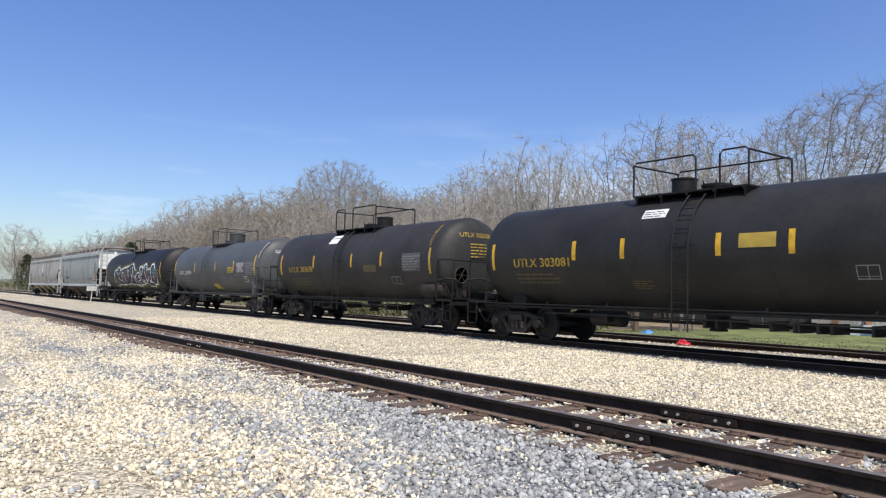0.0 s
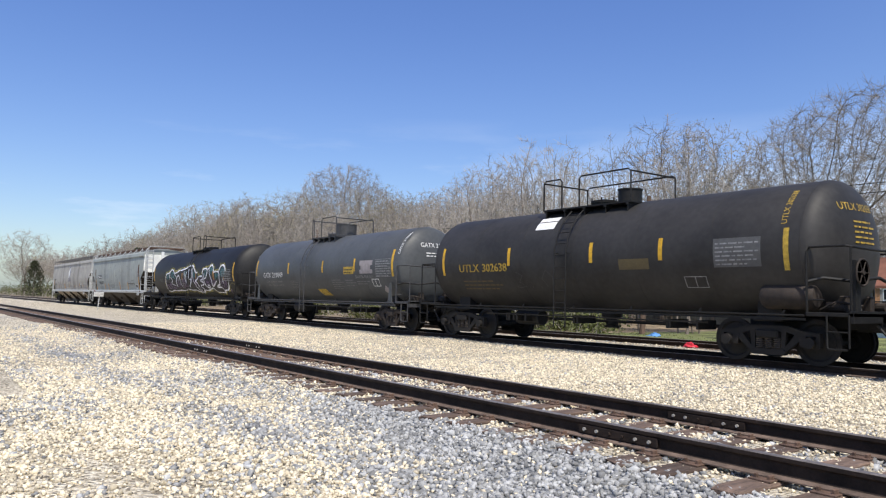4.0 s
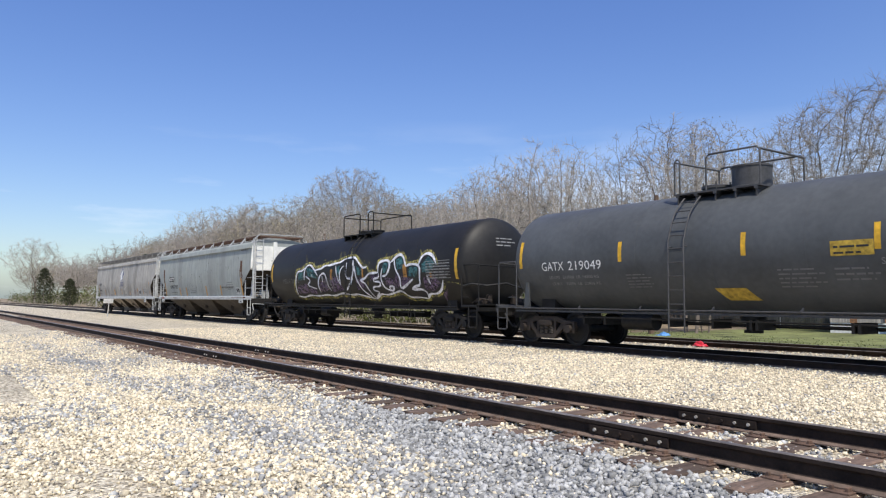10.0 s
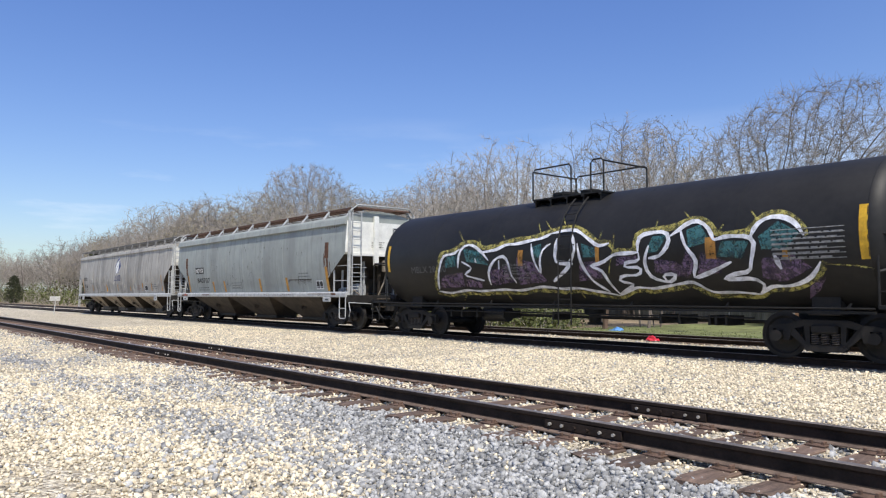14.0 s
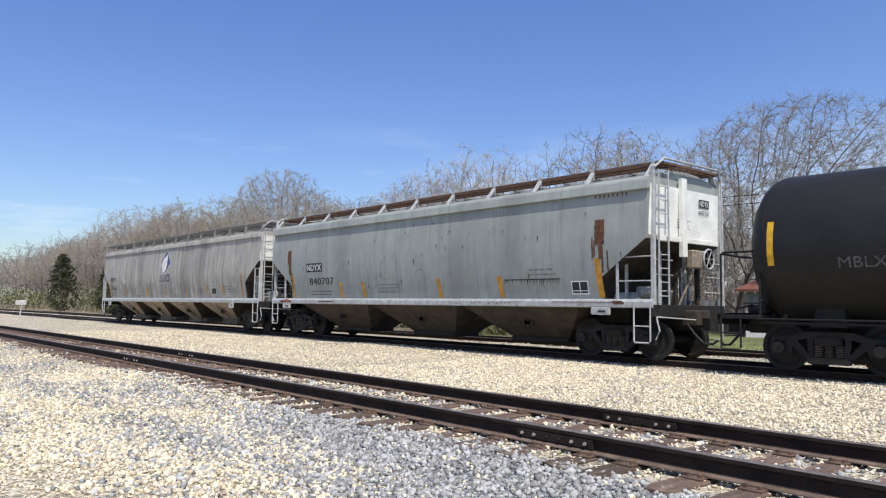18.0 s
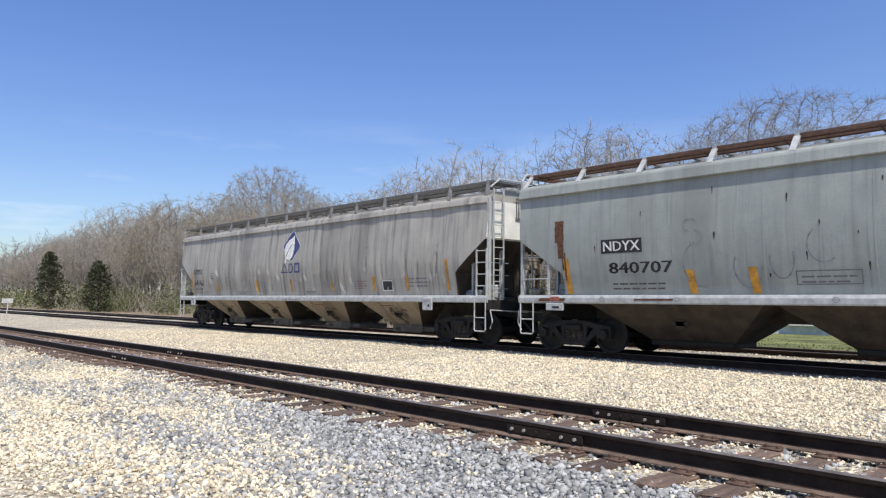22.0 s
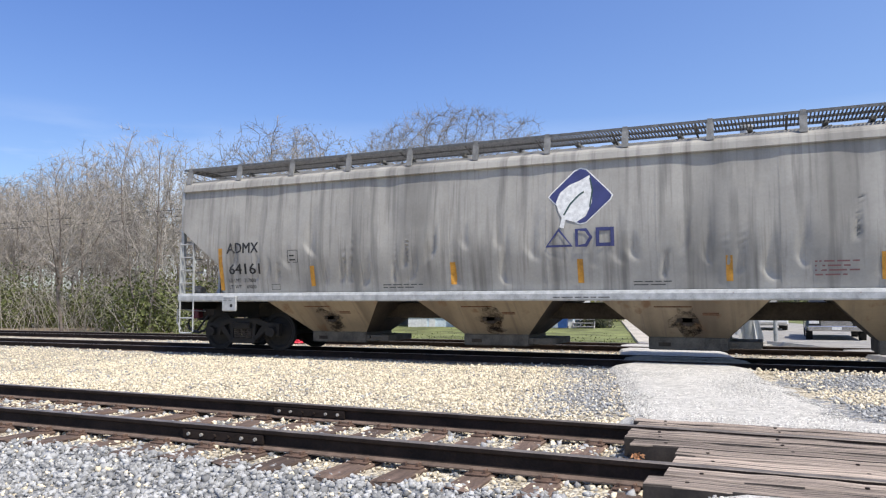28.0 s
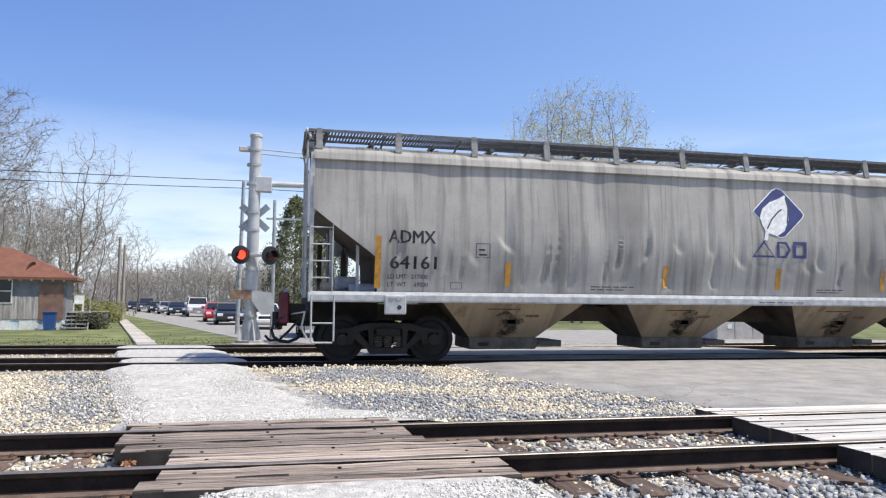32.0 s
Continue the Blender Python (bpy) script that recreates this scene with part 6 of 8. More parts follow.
        gear.tube([(s * (L - 0.1), 0.3, 2.3), (s * (L - 0.15), 0.2, 1.8), (s * (L - 0.3), 0.05, 1.3)], 0.03)
        gear.cyl((s * (L - 0.45), -1.25, 1.50), (s * (L - 0.2), -1.25, 1.50), 0.11, 12)
        gear.box(*sorted((s * (L - 0.1), s * (L + 0.1))), 0.05, 0.5, 2.2, 2.65, 0.03)
        part("brake_gear", gear, tan_gear, c, "dusty brake gear on the end platform", True)
        lev = M()
        lev.tube([(s * (L + 0.1), -1.55, 1.02), (s * (L + 0.16), -1.52, 0.7), (s * (L + 0.05), -1.5, 0.5)], 0.02)
        lev.cyl((s * (L + 0.1), -1.55, 1.02), (s * (L + 0.35), -0.2, 0.95), 0.016, 6)
        part("uncoupling_lever", lev, grey_steel, c, smooth=True)
    wh = M().lathe([(0.24, -0.02), (0.27, 0.0), (0.24, 0.02), (0.22, 0.0), (0.24, -0.02)], 24, "x")
    for i in range(6):
        wh.cyl((0, 0, 0), (0, 0.23 * math.cos(i * 1.047), 0.23 * math.sin(i * 1.047)), 0.012, 5)
    wh.box(-0.25, -0.03, -0.14, 0.14, -0.2, 0.2, 0.03)
    part("brake_wheel", wh, grey_steel, c, "spoked hand brake wheel", True, at=pose((L + 0.12) if board_mat is rusty_grating else -L + 0.85, 0.75, 2.45))
    return c


# car H: pale blue-grey with rust marks
out_h = ((1.4, 1.42), (1.95, 1.42), (2.88, 0.03), (4.12, 0.0))
c = hopper("pale blue-grey covered hopper with rust stains and a rusty roof walk", 32.1, 17.9, hopper_pale, hopper_white, out_h, (-4.6, 0.0, 4.6), (2.2, 1.05, 0.36, 1.24), 7.57, ((1.40, 1.45), (1.7, 1.53), (2.1, 1.605), (2.6, 1.655), (3.0, 1.665), (3.5, 1.645), (4.0, 1.60), (4.12, 1.585)), 0.10, hopper_pale, (-6.4, -4.4, -2.35, -0.3, 1.75, 3.8, 5.8), 0.0, bay_dark, (1.30, 0.62, 4.66), rusty_grating, 1.75)
def on_side(label, off=0.006):
    """Lays (along, height) on the curved, dented side of a hopper."""
    f = SIDE[label]
    return lambda u, v: (u, -f(u, v) - off, v) if v > 1.42 else (u, -1.632 - off, v)


HL = "pale blue-grey covered hopper with rust stains and a rusty roof walk"
F = on_side(HL)
decal("name_panel", F, [rect(-6.30, 2.42, -5.17, 2.75)], ink, c, "black panel with white letters")
decal("name_lettering", on_side(HL, 0.012), [words("NDYX", -6.23, 2.47, 0.235, 1.0, 0.007)], white, c)
decal("lettering", F, [words("840707", -6.10, 1.94, 0.26, 1.68, 0.012)], ink, c, "black stencilled car number")
FL = F
decal("small_lettering", FL, bars(-6.05, 1.56, -4.6, 1.78, 2, rng), dim_ink, c)
decal("decal_box", F, [rect(6.60, 1.56, 7.10, 1.86)], ink, c)
decal("decal_box_frame", on_side(HL, 0.011), frame_box(6.58, 1.54, 7.12, 1.88, 0.03) + [rect(6.6, 1.62, 7.1, 1.64, 1)], white, c)
decal("small_lettering", F, bars(5.2, 1.92, 6.1, 2.3, 3, rng), mat("grey_stencil", (0.17, 0.18, 0.18), 0.6), c)
decal("notice_box", FL, frame_box(-1.75, 1.62, -0.55, 1.9, 0.02, False) + bars(-1.65, 1.66, -0.65, 1.86, 2, rng), mat("grey_stencil", (0.15, 0.16, 0.16), 0.6), c)
for x, z0, z1 in ((-7.35, 1.46, 2.35), (-3.95, 1.46, 1.98), (-2.55, 1.46, 2.0), (1.48, 1.46, 2.05), (4.1, 1.46, 2.05), (7.5, 1.46, 2.42)):
    decal("reflector", F, [rect(x - 0.09, z0, x + 0.09, z1, 2, -0.06)], orange, c)
def ragged(u0, v0, u1, v1, n=7, amount=0.035):
    """A patch with torn edges: an uneven band from bottom to top."""
    v = []
    for j in range(n + 1):
        z = v0 + (v1 - v0) * j / n
        v += [(u0 + rng.uniform(-amount, amount), z), (u1 + rng.uniform(-amount, amount), z)]
    return v, [(2 * j, 2 * j + 1, 2 * j + 3, 2 * j + 2) for j in range(n)]


def drop(x, z, w, h):
    """A rust weep: a round spot with a thinning run below it."""
    return ([(x - w * 0.2, z - h), (x + w * 0.2, z - h), (x + w, z - w), (x + w * 0.8, z + w), (x - w * 0.7, z + w), (x - w, z - w * 0.8)], [(0, 1, 2, 3, 4, 5)])


F2 = on_side(HL, 0.009)
decal("rust_patch", F2, [ragged(7.40, 2.75, 7.68, 3.36, 9, 0.014), ragged(7.50, 2.40, 7.64, 2.76, 5, 0.016)], rust_stain, c, "brown rust patch")
decal("rust_patch", F2, [ragged(-7.72, 2.75, -7.44, 3.30, 9, 0.012), ragged(-7.64, 2.35, -7.46, 2.76, 5, 0.014)], rust_stain, c, "brown rust patch")
decal("rust_patch", F2, [ragged(7.9 + i * 0.13, 3.90 - rng.uniform(0, 0.05), 7.94 + i * 0.13, 3.97, 3, 0.012) for i in range(-4, 4)], rust_stain, c)
decal("rust_run", F2, [ragged(x, z - h, x + w, z, 4, w * 0.35) for x, z, h, w in ((7.30, 2.95, 0.55, 0.03), (7.36, 2.86, 0.4, 0.04), (7.74, 2.6, 0.5, 0.035), (7.58, 2.42, 0.35, 0.05), (-7.44, 2.5, 0.7, 0.04), (-7.52, 2.45, 0.4, 0.05))], rust_stain, c)
specks = []
for i in range(34):
    x, z = rng.uniform(-6.8, 8.5), rng.choice((rng.uniform(1.6, 2.6), rng.uniform(2.6, 3.1), rng.uniform(3.3, 3.85)))
    if z < 2.2 and x > 7.2:
        continue
    w = rng.uniform(0.009, 0.024)
    specks.append(drop(x, z, w, rng.uniform(0.05, 0.17)))
decal("rust_specks", F2, specks, black_speck, c, "small dark rust spots with short runs")
weep = [ragged(4.25, 1.93, 6.25, 1.955, 1, 0.012)]
for i in range(30):
    x = 4.3 + i * 0.065 + rng.uniform(-0.02, 0.02)
    weep.append(drop(x, 1.94, rng.uniform(0.008, 0.02), rng.uniform(0.03, 0.16) * (0.5 + (i > 8))))
decal("rust_weep", F2, weep, black_speck, c, "brown rust weeping below a seam")
S = on_side(HL, 0.006)


def loop(u, v, a, b, t0, t1, lean=0.0, w=0.022):
    return stroke([(u + a * math.cos(t) + lean * math.sin(t), v + b * math.sin(t)) for t in [t0 + (t1 - t0) * i / 14 for i in range(15)]], w)


decal("scrawl", S, [loop(-3.95, 2.95, 0.16, 0.14, 0.6, 4.6), loop(-3.85, 2.68, 0.17, 0.15, 1.6, -2.4), loop(-3.7, 2.1, 0.45, 0.5, 1.9, 5.6), loop(-2.7, 2.0, 0.3, 0.42, 2.6, 6.4), loop(-2.0, 2.15, 0.24, 0.4, 2.9, 6.6), loop(-1.2, 2.4, 0.3, 0.35, 2.2, 5.4), loop(0.6, 2.0, 0.3, 0.35, 1.0, 3.2)], scrawl, c, "faint grey painted scrawl")
zig = []
for i in range(17):
    x = 1.9 + i * 0.17
    if i in (4, 9):
        continue
    p = [(x + rng.uniform(0, 0.14), 1.26 + rng.uniform(0, 0.11)) for j in range(4)]
    zig.append(stroke(p, 0.014))
decal("sill_scrawl", S, zig, rust_stain, c, "dark scrawl that cannot be read")
decal("sill_smear", S, [ragged(6.0, 1.34, 7.9, 1.36, 1, 0.01), ragged(-8.3, 1.27, -7.4, 1.35, 2, 0.1), ragged(-5.4, 1.30, -4.4, 1.34, 1, 0.02), ragged(7.9, 1.30, 8.2, 1.38, 2, 0.05)], rust_stain, c)
for x in (-6.3, -4.3, -1.0, 1.0, 6.9):
    decal("sill_mark", S, [loop(x, 1.33, 0.06, 0.05, 0, 6.3, 0, 0.014)], scrawl, c)
decal("sill_mark", on_side(HL, 0.008), [ragged(-7.9, 1.27, -7.6, 1.39, 2, 0.01)], mat("faded_red_mark", (0.30, 0.09, 0.07), 0.7, var=0.3, scale=9), c, "faded red mark")
for x in (-7.75, 7.55):
    b = M().box(x - 0.28, x + 0.28, -1.66, -1.60, 1.04, 1.22, 0.015)
    tp = part("tag_plate", b, grey_steel, c, "steel tag plate below the sill")
    part("tag_slot", M().box(x - 0.06, x + 0.16, -1.666, -1.655, 1.10, 1.15), ink, tp)
Eh = lambda u, v: (8.95 + 0.012, u, v)
decal("end_panel", Eh, [rect(0.50, 3.74, 0.98, 3.94)], ink, c)
decal("end_lettering", lambda u, v: (8.966, u, v), [words("NDYX", 0.53, 3.77, 0.14, 0.42)], white, c)
decal("end_lettering", Eh, [words("840707", 0.50, 3.55, 0.12, 0.50)] + bars(-0.5, 3.15, 0.1, 3.4, 4, rng), ink, c)

# car K: streaked grey, last of the train
out_k = ((1.4, 1.32), (2.10, 1.30), (2.20, 1.18), (2.66, 0.55), (3.06, 0.03), (4.12, 0.0))
c = hopper("streaked grey covered hopper with dented sides and a blue logo", 11.27, 21.2, hopper_dirty, hopper_white, out_k, (-6.37, -2.27, 1.83, 5.93), (1.56, 0.75, 0.46, 1.24), 8.98, ((1.40, 1.455), (1.8, 1.54), (2.2, 1.618), (2.45, 1.645), (3.2, 1.602), (4.12, 1.508)), 0.065, hopper_dirty, (-8.9, -6.6, -5.2, -3.0, -0.8, 1.4, 3.6, 5.8, 8.0), 0.07, bay_tan, (1.43, 0.40, 4.69), dark_grating, 1.67)
KX = 11.27
KL = "streaked grey covered hopper with dented sides and a blue logo"
F = on_side(KL)
navy = mat("navy_logo_paint", (0.045, 0.052, 0.16), 0.5, var=0.12, scale=4)
decal("lettering", F, [words("ADMX", 2.20 - KX, 2.42, 0.26, 0.96, 0.008)], ink, c, "black stencilled owner mark")
decal("lettering", F, [words("64161", 2.24 - KX, 1.90, 0.26, 0.95, 0.008)], ink, c, "black stencilled car number")
decal("small_lettering", F, [words("LD LMT", 2.20 - KX, 1.70, 0.09, 0.38), words("217000", 2.68 - KX, 1.70, 0.09, 0.34), words("LT  WT", 2.20 - KX, 1.54, 0.09, 0.38), words("69000", 2.75 - KX, 1.54, 0.09, 0.28)], ink, c)
decal("reflector", F, [rect(1.93 - KX, 1.50, 2.05 - KX, 2.55, 3)], orange, c)
for x in (4.72, 8.35, 11.16, 13.97, 16.5, 18.3, 20.2):
    decal("reflector", on_side(KL, 0.012), [rect(x - KX - 0.06, 1.58, x - KX + 0.06, 2.06 if x < 19 else 2.5, 12)], orange, c)
decal("decal_box", F, frame_box(4.02 - KX, 2.15, 4.32 - KX, 2.45, 0.012, False) + bars(4.08 - KX, 2.2, 4.27 - KX, 2.4, 2, rng), ink, c)
decal("decal_box", F, [rect(17.0 - KX, 1.6, 17.5 - KX, 1.9)], ink, c)
decal("decal_box_frame", on_side(KL, 0.010), frame_box(16.98 - KX, 1.58, 17.52 - KX, 1.92, 0.025), white, c)
decal("small_lettering", F, bars(18.2 - KX, 1.7, 19.4 - KX, 2.05, 3, rng), mat("faint_dark_stencil", (0.16, 0.16, 0.16), 0.6), c)
decal("small_lettering", F, bars(6.6 - KX, 1.52, 7.6 - KX, 1.64, 2, rng) + bars(12.2 - KX, 1.52, 13.0 - KX, 1.64, 2, rng) + frame_box(3.5 - KX, 1.5, 3.75 - KX, 1.64, 0.01, False), mat("dark_stencil", (0.06, 0.06, 0.06), 0.6), c)
decal("small_lettering", F, bars(15.4 - KX, 1.66, 16.1 - KX, 1.98, 4, rng), mat("faded_red_stencil", (0.22, 0.10, 0.10), 0.6), c)
decal("sill_lettering", F, bars(10.6 - KX, 1.28, 12.0 - KX, 1.33, 1, rng), ink, c)
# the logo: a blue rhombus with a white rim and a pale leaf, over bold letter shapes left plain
lx, lz = 11.18 - KX, 3.30
rh = [(-0.64, 0.05), (-0.58, 0.12), (-0.12, 0.55), (0.0, 0.60), (0.12, 0.57), (0.58, 0.10), (0.64, 0.02), (0.60, -0.06), (0.12, -0.50), (0.0, -0.52), (-0.1, -0.48), (-0.58, -0.02)]
def blob(pts, u, v, s=1.0):
    return ([(u + p[0] * s, v + p[1] * s) for p in pts] + [(u, v)], [(i, (i + 1) % len(pts), len(pts)) for i in range(len(pts))])
decal("logo_rim", F, [blob(rh, lx, lz, 1.05)], white, c)
decal("logo_field", on_side(KL, 0.010), [blob(rh, lx, lz)], navy, c, "dark blue rhombus")
leaf = [(-0.36, -0.42), (-0.44, -0.28), (-0.50, -0.08), (-0.42, 0.12), (-0.22, 0.28), (0.0, 0.36), (0.19, 0.46), (0.26, 0.16), (0.24, -0.12), (0.12, -0.38), (-0.08, -0.50), (-0.22, -0.46)]
decal("logo_leaf", on_side(KL, 0.014), [blob(leaf, lx, lz), stroke([(lx - 0.33, lz - 0.40), (lx - 0.38, lz - 0.60)], 0.09)], white, c, "white leaf")
decal("logo_vein", on_side(KL, 0.018), [stroke([(lx - 0.33, lz - 0.34), (lx - 0.2, lz - 0.12), (lx - 0.02, lz + 0.06), (lx + 0.08, lz + 0.12)], 0.035), stroke([(lx + 0.2, lz + 0.40), (lx + 0.255, lz + 0.14), (lx + 0.2, lz - 0.2)], 0.03)], mat("dark_green_logo_paint", (0.045, 0.085, 0.08), 0.6), c)
letters = [stroke([(-0.68, 0.03), (-0.42, 0.36), (-0.16, 0.03)], 0.07, True), stroke([(-0.05, 0.02), (-0.05, 0.35), (0.14, 0.34), (0.24, 0.19), (0.14, 0.03)], 0.07, True)] + frame_box(0.34, 0.0, 0.70, 0.38, 0.07, False)
decal("logo_band", on_side(KL, 0.022), [([(p[0] + lx - 0.02, p[1] + 2.30) for p in v], f) for v, f in letters], navy, c)
Ek = lambda u, v: (10.6 + 0.012, u, v)
decal("end_lettering", Ek, [words("ADMX", 0.72, 3.62, 0.15, 0.46), words("64161", 0.72, 3.40, 0.15, 0.46)] + bars(0.02, 3.32, 0.56, 3.58, 4, rng), ink, c)
m = M()
for u0, v0, u1, v1 in ((-0.42, 3.66, 0.22, 4.28), (-0.1, 3.08, 0.45, 3.28)):
    m.box(10.605, 10.63, u0, u1, v0, v0 + 0.04)
    m.box(10.605, 10.63, u0, u1, v1 - 0.04, v1)
    n = 7
    for i in range(n):
        y = u0 + (u1 - u0) * (i + 0.5) / n
        m.box(10.605, 10.625, y - 0.018, y + 0.018, v0, v1)
part("end_grating", m, dark_grating, c, "dark crossover grating")
for x, w in ((2.12, 0.44), (19.2, 0.44)):
    b = M().box(x - KX, x - KX + w, -1.70, -1.64, 0.98, 1.36, 0.02)
    bt = part("notice_box", b, grey_steel, c, "pale steel tag plate with a black dot")
    part("tag_hole", M().cyl((x - KX + w * 0.68, -1.705, 1.12), (x - KX + w * 0.68, -1.69, 1.12), 0.045, 12), ink, bt)
    decal("tag_lettering", flat_side(-1.704), bars(x - KX + 0.06, 1.24, x - KX + 0.36, 1.32, 2, rng), mat("faint_dark_stencil", (0.16, 0.16, 0.16), 0.6), bt)
# end-of-train device and hose on the last coupler
m = M().box(-11.20, -10.98, -0.52, -0.30, 0.76, 1.42, 0.03)
part("end_of_train_device", m, mat("dark_red_paint", (0.11, 0.012, 0.02), 0.5, var=0.3), c, "dark red rear marker hung on the coupler")
m = M().box(-11.08, -11.0, -0.2, -0.12, 0.95, 1.5, 0.02)
part("uncoupling_stand", m, grey_steel, c)
m = M().tube([(-11.1, -0.5, 0.9), (-11.27, -0.5, 0.78), (-11.33, -0.5, 0.62), (-11.28, -0.5, 0.48), (-11.15, -0.48, 0.40), (-10.98, -0.46, 0.38), (-10.82, -0.42, 0.44), (-10.70, -0.38, 0.56)], 0.035)
part("air_hose", m, hose, c, smooth=True)

# ---- trees ----
twig_mat = mat("grey_brown_twigs", (0.315, 0.285, 0.25), 0.9, var=0.25, scale=3, obj=0.28)
bud_mat = mat("yellow_green_buds", (0.34, 0.29, 0.12), 0.8, var=0.3, scale=3, isl=0.35)
leaf_mat = mat("fresh_green_leaves", (0.105, 0.118, 0.036), 0.8, var=0.3, scale=3, isl=0.4)
pine_mat = mat("olive_pine_needles", (0.085, 0.095, 0.038), 0.85, var=0.3, scale=4, isl=0.5)
cedar_mat = mat("dark_cedar_needles", (0.050, 0.056, 0.026), 0.85, var=0.3, scale=4, isl=0.45)


def limbs(seed, height, wide, low=0.25, stems=1, points=1300, step=0.42, fork=0.24, lean=0.0, vase=0.6, ragged=0.14, shoots=6, shoot=0.62, crook=0.14):
    """A bare tree that grows towards points strewn through an uneven crown: limbs as (points, radii), thick and thin, and shoots."""
    rng = np.random.default_rng(seed)
    half, tall, mid = wide / 2, height * (1 - low) / 2, height * (1 + low) / 2
    d = rng.normal(0, 1, (points, 3))
    d /= np.linalg.norm(d, axis=1)[:, None]
    az, el = np.arctan2(d[:, 1], d[:, 0]), d[:, 2]
    ph = rng.uniform(0, 6.28, 4)
    skin = 1 + ragged * (np.sin(3 * az + ph[0] + 2 * el) * 0.5 + np.sin(5 * az + 4 * el + ph[1]) * 0.45 + np.sin(8 * el + 2 * az + ph[2]) * 0.4)
    P = d * (skin * rng.random(points) ** 0.36)[:, None]
    neck = np.clip(vase + (1 - vase) * (P[:, 2] + 1) / 1.1, vase, 1)
    P = np.stack([P[:, 0] * half * neck + lean * (P[:, 2] * tall + mid), P[:, 1] * half * neck, P[:, 2] * tall + mid], 1)
    nodes, up, heading, kids = [], [], [], []

    def put(p, parent, way):
        nodes.append(p), up.append(parent), heading.append(way), kids.append([])
        if parent >= 0:
            kids[parent].append(len(nodes) - 1)
        return len(nodes) - 1

    for k in range(stems):
        a = 6.28 * k / stems + ph[3]
        foot = np.array([math.cos(a), math.sin(a), 0]) * 0.35 * (stems > 1) + np.array([0, 0, -0.15])
        way = np.array([math.cos(a) * 0.22 * (stems > 1) + lean, math.sin(a) * 0.22 * (stems > 1), 1.0])
        way /= np.linalg.norm(way)
        i = put(foot, -1, way)
        for j in range(int(height * fork / step)):
            way = way + rng.normal(0, 0.05, 3)
            way /= np.linalg.norm(way)
            i = put(nodes[i] + way * step, i, way)
    N = np.array(nodes)
    D = np.linalg.norm(P[:, None] - N[None], axis=2)
    near, dist = D.argmin(1), D.min(1)
    live = np.ones(points, bool)
    for turn in range(150):
        start = len(nodes)
        pull = {}
        ids = np.nonzero(live)[0]
        if not len(ids):
            break
        v = (P[ids] - np.array(nodes)[near[ids]]) / dist[ids][:, None]
        for q, w in zip(near[ids], v):
            pull[q] = pull[q] + w if q in pull else w
        for q, w in pull.items():
            w = w / (np.linalg.norm(w) + 1e-6) + heading[q] * 0.55 + np.array([0, 0, 0.04]) + rng.normal(0, crook, 3)
            w /= np.linalg.norm(w)
            p = nodes[q] + w * step
            if len(kids[q]) > 3 or any(np.linalg.norm(nodes[k] - p) < step * 0.45 for k in kids[q]):
                live[ids[near[ids] == q]] &= rng.random((near[ids] == q).sum()) > 0.5
                continue
            put(p, q, w)
        if len(nodes) > start:
            D = np.linalg.norm(P[:, None] - np.array(nodes[start:])[None], axis=2)
            k, m = D.argmin(1), D.min(1)
            closer = m < dist
            near[closer], dist[closer] = k[closer] + start, m[closer]
        live &= dist > step * 1.5
    # a limb is as thick as what it carries
    n = len(nodes)
    load = [0.0] * n
    for i in range(n - 1, -1, -1):
        load[i] = max(load[i], 0.0125 ** 2.35)
        if up[i] >= 0:
            load[up[i]] += load[i]
    rad = [w ** (1 / 2.35) for w in load]
    thick, thin, tips = [], [], []
    todo = [i for i in range(n) if up[i] < 0]
    while todo:
        i = todo.pop()
        pts, rr = ([nodes[up[i]], nodes[i]], [min(rad[up[i]], rad[i] * 1.25), rad[i]]) if up[i] >= 0 else ([nodes[i]], [rad[i] * 1.25])
        while kids[i]:
            best = max(kids[i], key=lambda k: load[k])
            todo += [k for k in kids[i] if k != best]
            i = best
            pts.append(nodes[i]), rr.append(rad[i])
        if len(pts) > 1:
            (thick if rr[0] > 0.055 else thin).append(([Vector(p) for p in pts], rr))
    fine = []
    for i in range(n):
        if rad[i] < 0.034:
            for k in range(shoots + (not kids[i])):
                w = Vector(heading[i]) * 0.6 + Vector(rng.normal(0, 0.75, 3)) + Vector((0, 0, 0.12))
                a = Vector(nodes[i])
                e = a + w.normalized() * shoot * rng.uniform(0.35, 1.2)
                fine.append(([a, e], [0.0092, 0.0045]))
                tips.append(e)
    return thick, thin, fine, tips


def tubes(items, sides):
    m = M()
    for pts, rad in items:
        n = sides
        base = len(m.v)
        for i, (p, r) in enumerate(zip(pts, rad)):
            d = (pts[min(i + 1, len(pts) - 1)] - pts[max(i - 1, 0)]).normalized()
            a = d.orthogonal().normalized()
            b = d.cross(a)
            for k in range(n):
                q = p + (a * math.cos(6.283 * k / n) + b * math.sin(6.283 * k / n)) * r
                m.v.append((q.x, q.y, q.z))
        for i in range(len(pts) - 1):
            m.f += [(base + i * n + k, base + i * n + (k + 1) % n, base + (i + 1) * n + (k + 1) % n, base + (i + 1) * n + k) for k in range(n)]
    return m


def plain(m, name, material):
    me = bpy.data.meshes.new(name)
    me.from_pydata(m.v, [], m.f)
    me.materials.append(material)
    return me


